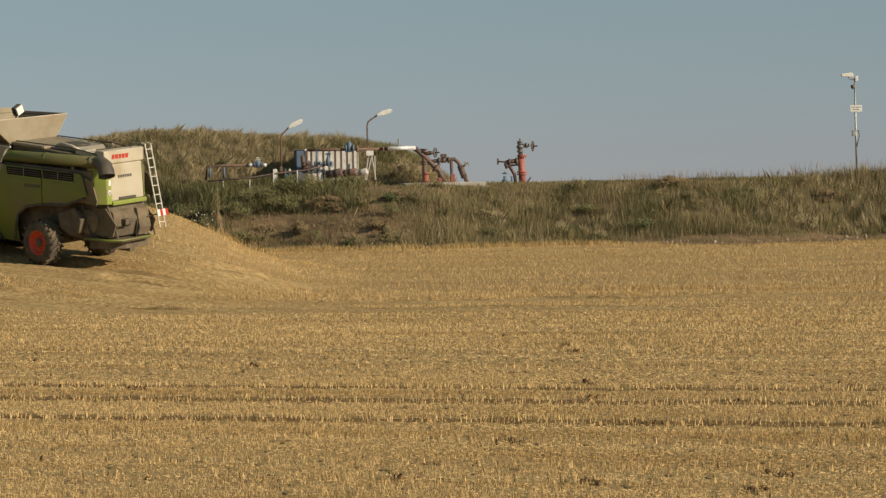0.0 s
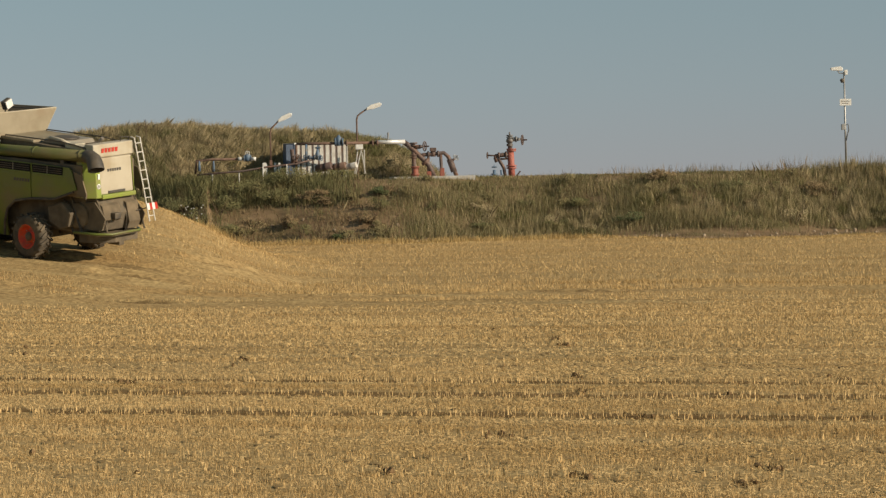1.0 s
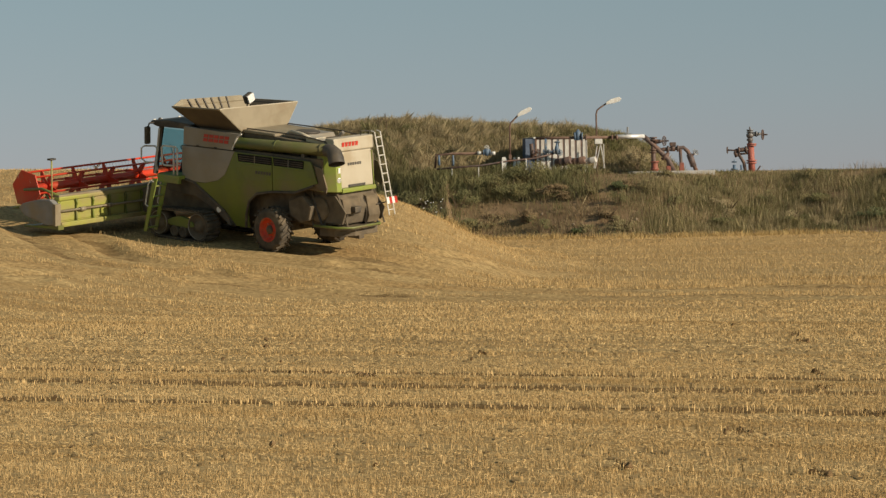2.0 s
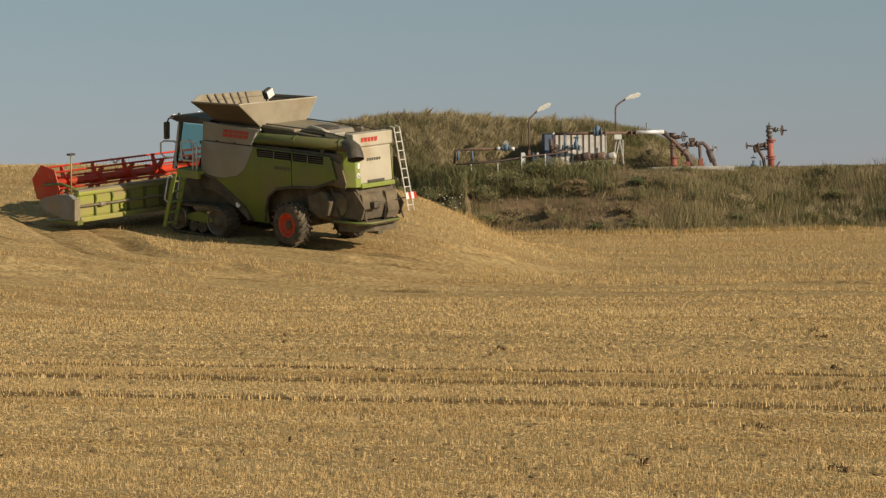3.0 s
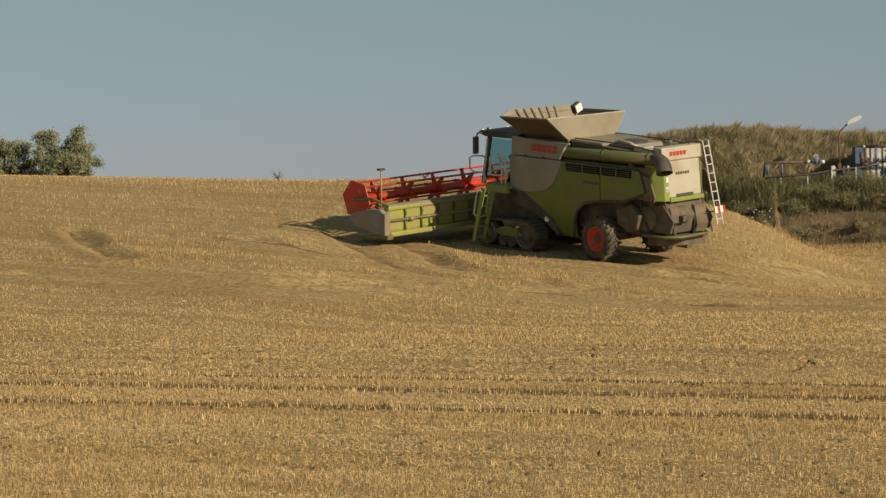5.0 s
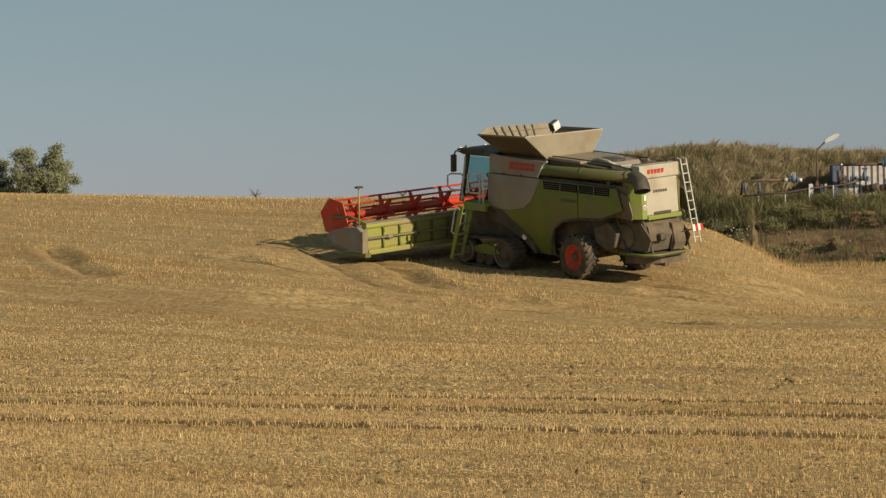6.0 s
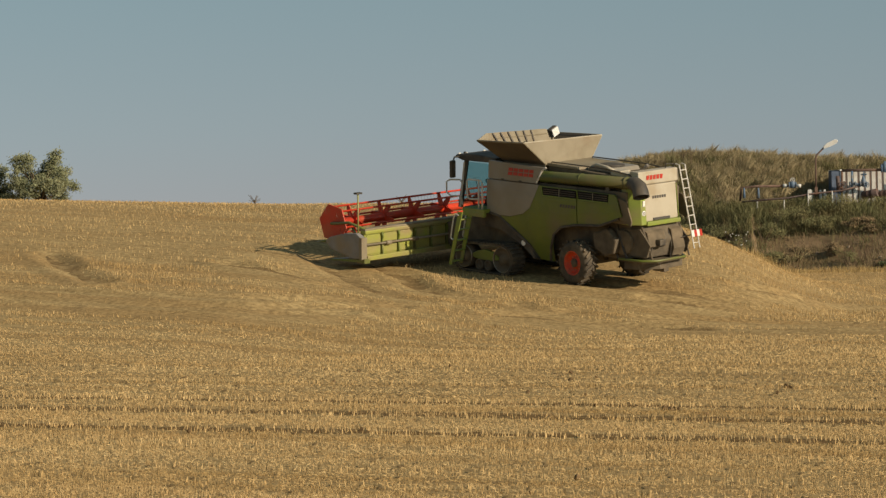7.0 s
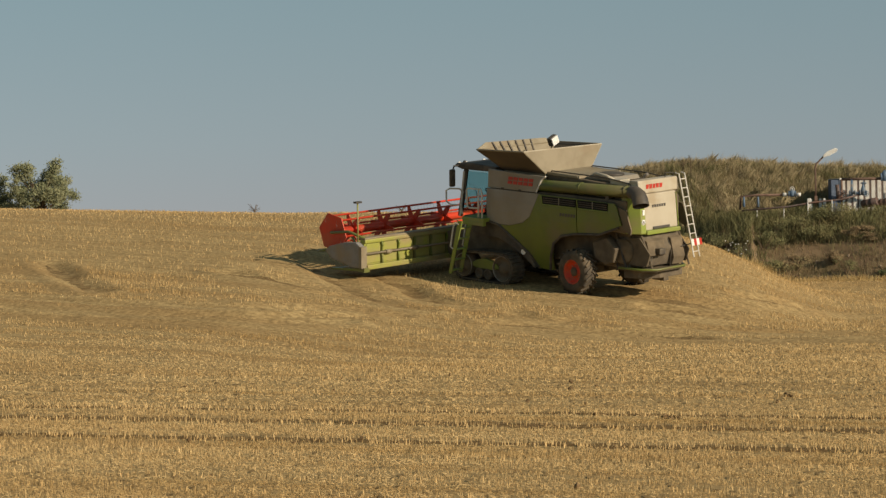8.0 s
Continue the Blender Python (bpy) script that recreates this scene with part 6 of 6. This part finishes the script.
# mound
x, y = rng.uniform(-17, 19, 260000), rng.uniform(186, 202, 260000)
k = (mound(x, y) > 0.05) & (rng.uniform(0, 1, len(x)) < 0.3 + 0.7 * pat(x, y, 1.5, 2.0))
gx_, gy_ = x[k], y[k]
green = np.clip(pat(gx_, gy_, 1.9, 8.0) * 1.3 - 0.25 + 0.6 * np.exp(-((gx_ + 7) / 1.8) ** 2) + 0.45 * smooth((gx_ - 5) / 4) * smooth((gy_ - 191) / 3), 0.05, 0.95)
g = rng.uniform(0, 1, len(gx_)) < green
for sel, mat, nm, lab in ((g, M_OLIVE, "mound_grass", "olive green grass on the mound"), (~g, M_DRY, "dry_mound_grass", "long dry yellow grass bent over the mound")):
    x, y = gx_[sel], gy_[sel]
    blades(nm, x, y, rng.uniform(0.15, 0.55, len(x)) * (1 + 0.5 * wobble(x, y, 1.1, 3.0)) * (1 if mat is M_DRY else 0.8), rng.uniform(0.008, 0.022, len(x)), [mat], lab, "grass", 0.75)
x, y = rng.uniform(-14, 17, 700), rng.uniform(188.5, 197, 700)
k = (mound(x, y) > 0.3) & (rng.uniform(0, 1, len(x)) < 0.15 + 0.85 * pat(x, y, 2.2, 5.0)) & (x < 11)
tussocks("dry_tussocks", x[k], y[k], 220, 0.75, 0.22, 0.010, M_DRY, "tall dry yellow grass tussocks leaning over the mound", 0.5, 0.5)
x, y = rng.uniform(-14, 17, 750), rng.uniform(188, 196.5, 750)
k = (mound(x, y) > 0.1) & (rng.uniform(0, 1, len(x)) < pat(x, y, 1.7, 8.0))
tussocks("green_tussocks", x[k], y[k], 190, 0.5, 0.27, 0.011, M_LONG, "olive green grass tussocks on the mound", 0.45, 0.3)
x, y = rng.uniform(15, 56, 900), rng.uniform(177.6, 186.5, 900)
k = (rng.uniform(0, 1, len(x)) < pat(x, y, 1.8, 1.0) * (0.5 + 0.5 * smooth((x - 24) / 10))) & (y < 181 + 5.5 * smooth((x - 35) / 5))
tussocks("bank_tussocks", x[k], y[k], 180, 0.72, 0.22, 0.010, M_LONG, "tall olive grass tussocks on the bank", 0.3)
x, y = rng.uniform(17, 56, 620), rng.uniform(177.8, 187, 620)
k = (rng.uniform(0, 1, len(x)) < pat(x, y, 2.4, 4.0) * (0.3 + 0.7 * smooth((x - 28) / 8))) & (y < 180.5 + 6 * smooth((x - 35) / 5))
tussocks("dry_bank_tussocks", x[k], y[k], 170, 0.85, 0.2, 0.010, M_DRY, "pale dry grass tussocks standing on the bank", 0.3)
x, y = rng.uniform(24, 54, 60), rng.uniform(183, 187, 60)
k = rng.uniform(0, 1, 60) < 0.2 + 0.7 * smooth((x - 33) / 6)
tussocks("crown_weeds", x[k], y[k], 48, 1.0, 0.28, 0.010, M_BROWN, "feathery tall weeds seeding on the bank's crown", 0.3)
x, y = rng.uniform(31, 54, 32), rng.uniform(182.5, 186, 32)
tussocks("green_crown_weeds", x, y, 60, 0.8, 0.25, 0.012, M_LONG, "olive weeds on the bank's crown", 0.3)
# rough strip behind the field's crest, below the mound
x = rng.uniform(-16, 4, 60000)
y = rng.uniform(150, 196, 60000)
k = (in_bank(x, y) > -14) & (in_bank(x, y) < 5) & (x < 4.0 - 0.02 * (190 - y)) & (y > 176 - 0.9 * (x - 3))
x, y = x[k], y[k]
g = rng.uniform(0, 1, len(x)) < np.clip(smooth((x + 6) / 6) * 0.85 + 0.1, 0, 1)
blades("verge_grass", x[~g], y[~g], rng.uniform(0.25, 0.65, int((~g).sum())), rng.uniform(0.012, 0.03, int((~g).sum())), [M_DRY], "long dry grass behind the field's crest", "grass", 0.5)
blades("verge_weeds", x[g], y[g], rng.uniform(0.25, 0.7, int(g.sum())), rng.uniform(0.015, 0.035, int(g.sum())), [M_OLIVE], "dark olive weeds below the mound", "weeds", 0.5)


def leaf_cloud(bm, n, centre, radii, size, rnd, lumps=7):
    """Small leaves gathered in uneven lumps."""
    c = Vector(centre)
    hubs = []
    for _ in range(lumps):
        d = Vector((rnd.gauss(0, 1), rnd.gauss(0, 1), rnd.gauss(0, 1))).normalized() * rnd.uniform(0.35, 0.8)
        hubs.append((Vector((d.x * radii[0], d.y * radii[1], d.z * radii[2])), rnd.uniform(0.25, 0.5)))
    for _ in range(n):
        h, s = rnd.choice(hubs)
        d = Vector((rnd.gauss(0, 1), rnd.gauss(0, 1), rnd.gauss(0, 1))).normalized() * rnd.random() ** 0.45
        p = c + h + Vector((d.x * radii[0], d.y * radii[1], d.z * radii[2])) * s
        a = Vector((rnd.gauss(0, 1), rnd.gauss(0, 1), rnd.gauss(0, 1))).normalized() * size * rnd.uniform(0.6, 1.3)
        b = a.orthogonal().normalized() * size * rnd.uniform(0.3, 0.5)
        bm.faces.new([bm.verts.new(p - a), bm.verts.new(p + b), bm.verts.new(p + a), bm.verts.new(p - b)])
    return hubs


def tree(x, y, z, h, w, seed, label, n=26):
    """A bushy tree: several limbs from the base, twigs, and leaves gathered round the twigs' ends."""
    rnd = random.Random(seed)
    root = empty("tree", Matrix.Translation((x, y, z)), label, "tree", "trees behind the crest")
    wood, crown = B(), B()
    tube(wood, [(0, 0, -0.4), (0.04, 0, h * 0.12), (0, 0.05, h * 0.3)], [0.17, 0.14, 0.1], 8)
    tips = []
    for k in range(n):
        a = 2 * math.pi * (k * 0.382 + rnd.uniform(-0.05, 0.05))
        e = rnd.uniform(0.02, 1.0)
        reach = w * 0.5 * math.sqrt(max(0.06, 1 - (e * 0.92) ** 2)) * rnd.uniform(0.78, 1.12)
        p = Vector((math.cos(a) * reach, math.sin(a) * reach, h * (0.12 + 0.8 * e) * rnd.uniform(0.9, 1.06)))
        mid = Vector((p.x * 0.45, p.y * 0.45, p.z * 0.62 + 0.1))
        tube(wood, [(0.02, 0, h * 0.1), mid, p], [0.07, 0.04, 0.012], 5)
        tips += [(p, 0.42), (mid.lerp(p, 0.55), 0.5)]
        for _ in range(3):
            q = mid.lerp(p, rnd.uniform(0.5, 1.1)) + Vector((rnd.gauss(0, 0.32), rnd.gauss(0, 0.32), rnd.gauss(0.12, 0.25)))
            tube(wood, [mid.lerp(p, 0.5), q], [0.02, 0.008], 4)
            tips.append((q, rnd.uniform(0.2, 0.38)))
    for q, r in tips:
        for _ in range(int(380 * r)):
            d = Vector((rnd.gauss(0, 1), rnd.gauss(0, 1), rnd.gauss(0, 0.75))) * r * 0.5
            c = q + d
            if c.z < 0.05:
                continue
            a = Vector((rnd.gauss(0, 1), rnd.gauss(0, 1), rnd.gauss(0, 1))).normalized() * rnd.uniform(0.05, 0.09)
            b = a.orthogonal().normalized() * rnd.uniform(0.025, 0.04)
            crown.faces.new([crown.verts.new(c - a), crown.verts.new(c + b), crown.verts.new(c + a), crown.verts.new(c - b)])
    part("trunk", wood, M_BARK, root)
    part("crown", crown, M_LEAF, root)


tree(-40.6, 192, 4.4, 4.0, 4.0, 3, "leafy dark green bushy tree behind the crest")
tree(-44.5, 193, 4.4, 3.1, 3.4, 5, "smaller leafy green tree behind the crest")


def shrub(x, y, h, w, seed, mat, label, name="shrub", leaf=0.055, n=1500, flowers=0):
    rnd = random.Random(seed)
    z = zat(x, y)
    root = empty(name, Matrix.Translation((x, y, z)), label, "shrub", "shrubs on the bank")
    bm = B()
    for k in range(7):
        a, r = rnd.uniform(0, 6.28), w * rnd.uniform(0.2, 0.45)
        tube(bm, [(0, 0, -0.1), (math.cos(a) * r * 0.5, math.sin(a) * r * 0.5, h * 0.5), (math.cos(a) * r, math.sin(a) * r, h * rnd.uniform(0.75, 1.05))], [0.025, 0.018, 0.008], 4)
    part("stem", bm, M_BARK, root)["kind"] = "stuff"
    bm = B()
    leaf_cloud(bm, n, (0, 0, h * 0.45), (w * 0.55, w * 0.5, h * 0.5), leaf, rnd, 9)
    part("foliage", bm, mat, root)
    if flowers:
        bm = B()
        for k in range(flowers):
            p = Vector((rnd.uniform(-w, w) * 0.5, rnd.uniform(-0.3, 0.1), h * rnd.uniform(0.5, 1.1)))
            bmesh.ops.create_icosphere(bm, subdivisions=1, radius=0.035, matrix=Matrix.Translation(p))
        part("flower_heads", bm, M_WHITE, root, "pale flower heads")["kind"] = "stuff"


for sx_, sy_, h_, w_, sd, mt in ((7.9, 184.2, 1.5, 3.0, 1, M_OLIVE), (5.2, 184.0, 1.3, 2.4, 2, M_OLIVE), (6.5, 182.6, 1.2, 2.2, 3, M_OLIVE), (10.6, 185.0, 0.9, 1.8, 4, M_OLIVE),
                                 (3.6, 182.0, 1.3, 2.6, 5, M_OLIVE), (1.4, 183.0, 1.3, 2.6, 6, M_OLIVE), (-0.9, 185.5, 1.1, 2.6, 7, M_OLIVE), (10.1, 176.0, 0.55, 1.0, 8, M_GREEN),
                                 (7.6, 179.2, 0.8, 1.6, 9, M_BROWN), (13.0, 181.0, 0.7, 1.6, 10, M_GREEN), (22.5, 179.2, 0.9, 2.4, 12, M_OLIVE),
                                 (27.0, 178.0, 0.8, 2.2, 13, M_GREEN), (33.5, 180.5, 1.0, 2.6, 14, M_OLIVE), (38.5, 182.0, 1.1, 2.4, 15, M_BROWN), 
                                 (29.5, 182.6, 0.7, 2.0, 17, M_BROWN), (14.6, 189.8, 1.6, 1.8, 18, M_DRY), (3.9, 178.8, 1.0, 2.0, 19, M_OLIVE), (12.0, 177.6, 0.6, 1.4, 20, M_BROWN),
                                 (9.0, 181.6, 0.9, 2.0, 21, M_BROWN), (5.4, 179.6, 0.9, 1.8, 22, M_BROWN), (24.5, 181.5, 0.7, 2.0, 25, M_OLIVE), (18.6, 177.8, 0.7, 1.6, 26, M_OLIVE)):
    shrub(sx_, sy_, h_, w_, sd, mt, {M_OLIVE: "dusty olive green shrub on the bank", M_GREEN: "low dark green shrub on the bank", M_BROWN: "withered brown shrub on the bank", M_DRY: "withered pale bush on the bank"}[mt])
bush = random.Random(41)
for k in range(46):
    bx_ = bush.uniform(4, 52)
    d_ = bush.uniform(1.5, 9.5)
    h_ = bush.uniform(0.6, 1.15) * (0.75 if bx_ < 26 and d_ > 6 else 1.0)
    mt = bush.choice((M_LONG, M_LONG, M_BROWN, M_OLIVE, M_DRY))
    shrub(bx_, float(bank_foot(np.array(bx_))) + d_, h_, h_ * bush.uniform(1.2, 1.9), 100 + k, mt,
          {M_LONG: "soft olive weed clump on the bank", M_OLIVE: "dusty olive green shrub on the bank", M_BROWN: "withered brown weed clump on the bank", M_DRY: "pale dried weed clump on the bank"}[mt], leaf=0.045, n=620)
shrub(2.0, 177.6, 1.3, 1.5, 30, M_OLIVE, "tall thistle with pale flower heads at the field corner", "thistle", 0.08, 260, 14)


def stalk(x, y, h, seed, name, label):
    rnd = random.Random(seed)
    z = zat(x, y)
    root = empty(name, Matrix.Translation((x, y, z)), label, "weed", "dead stalks")
    bm = B()
    tube(bm, [(0, 0, -0.1), (0.03, 0, h * 0.5), (-0.02, 0, h)], [0.03, 0.025, 0.012], 5)
    for k in range(9):
        z0 = h * rnd.uniform(0.35, 0.85)
        s = rnd.choice((-1, 1))
        tube(bm, [(0.02, 0, z0), (s * rnd.uniform(0.1, 0.3), rnd.uniform(-0.1, 0.1), z0 + rnd.uniform(0.1, 0.3))], [0.018, 0.008], 4)
    part("stem", bm, M_BARK, root)


stalk(-0.5, 193.5, 1.35, 1, "dead_stalk", "dead branching stalk on top of the mound")
stalk(-0.95, 193.8, 0.95, 2, "dead_stalk", "short dead stalk on top of the mound")
stalk(-12.4, 131, 0.17, 3, "dead_stalk", "thin dead stalk standing on the field crest")
stalk(-18.6, 131, 0.2, 4, "dead_stalk", "thin dead stalk standing on the field crest")

# clods, tufts and loose straw
bm = B()
rnd = random.Random(8)
spots = [(8.65, 68.37), (8.52, 65.56), (7.4, 55.25), (6.92, 51.52), (6.94, 45.97), (4.71, 43.22), (11.69, 53.1), (7.25, 37.4), (4.96, 37.1), (6.64, 35.46), (-0.63, 57.04), (2.73, 38.62)]
large = len(spots)
spots += [(rnd.uniform(-14, 17), rnd.uniform(36, 75)) for _ in range(60)]
for x, y in [(x + rnd.gauss(0, 0.1), y + rnd.gauss(0, 0.25)) for x, y in spots[:large] for _ in range(4)] + spots[large:]:
    s = rnd.uniform(0.025, 0.06)
    m = Matrix.Translation((x, y, zat(x, y) + s * 0.5)) @ Euler((rnd.random() * 3, rnd.random() * 3, rnd.random() * 3)).to_matrix().to_4x4() @ Matrix.Diagonal((s * rnd.uniform(0.8, 1.6), s, s * 0.7, 1))
    r = bmesh.ops.create_icosphere(bm, subdivisions=1, radius=1.0, matrix=m)
    for v in r["verts"]:
        v.co += Vector((rnd.uniform(-1, 1), rnd.uniform(-1, 1), rnd.uniform(-1, 1))) * s * 0.2
tagged(part("soil_clods", bm, M_STONE), "dark soil clods lying among the stubble", "clods", kind="stuff")
wx = np.repeat([p[0] for p in spots[:large]], 22) + rng.normal(0, 0.07, 22 * large)
wy = np.repeat([p[1] for p in spots[:large]], 22) + rng.normal(0, 0.2, 22 * large)
blades("dark_field_weeds", wx, wy, rng.uniform(0.05, 0.12, len(wx)), rng.uniform(0.012, 0.03, len(wx)), [M_DARKWEED], "small dark dead weeds standing in the stubble", "weeds", 0.5)
bm = B()
for _ in range(160):
    x = rnd.uniform(3, 50)
    y = float(bank_foot(np.array(x))) + (rnd.uniform(0.0, 5 if x < 14 else 1.2) if x < 25 else rnd.uniform(-float(strip(np.array(x))), 1.2))
    s = rnd.uniform(0.04, 0.14)
    m = Matrix.Translation((x, y, zat(x, y) + s * 0.4)) @ Euler((rnd.random() * 3, rnd.random() * 3, rnd.random() * 3)).to_matrix().to_4x4() @ Matrix.Diagonal((s * 1.3, s, s * 0.7, 1))
    bmesh.ops.create_icosphere(bm, subdivisions=1, radius=1.0, matrix=m)
tagged(part("bank_stones", bm, M_RUBBLE), "pale stones and rubble lying on the bank", "stones", kind="stuff")
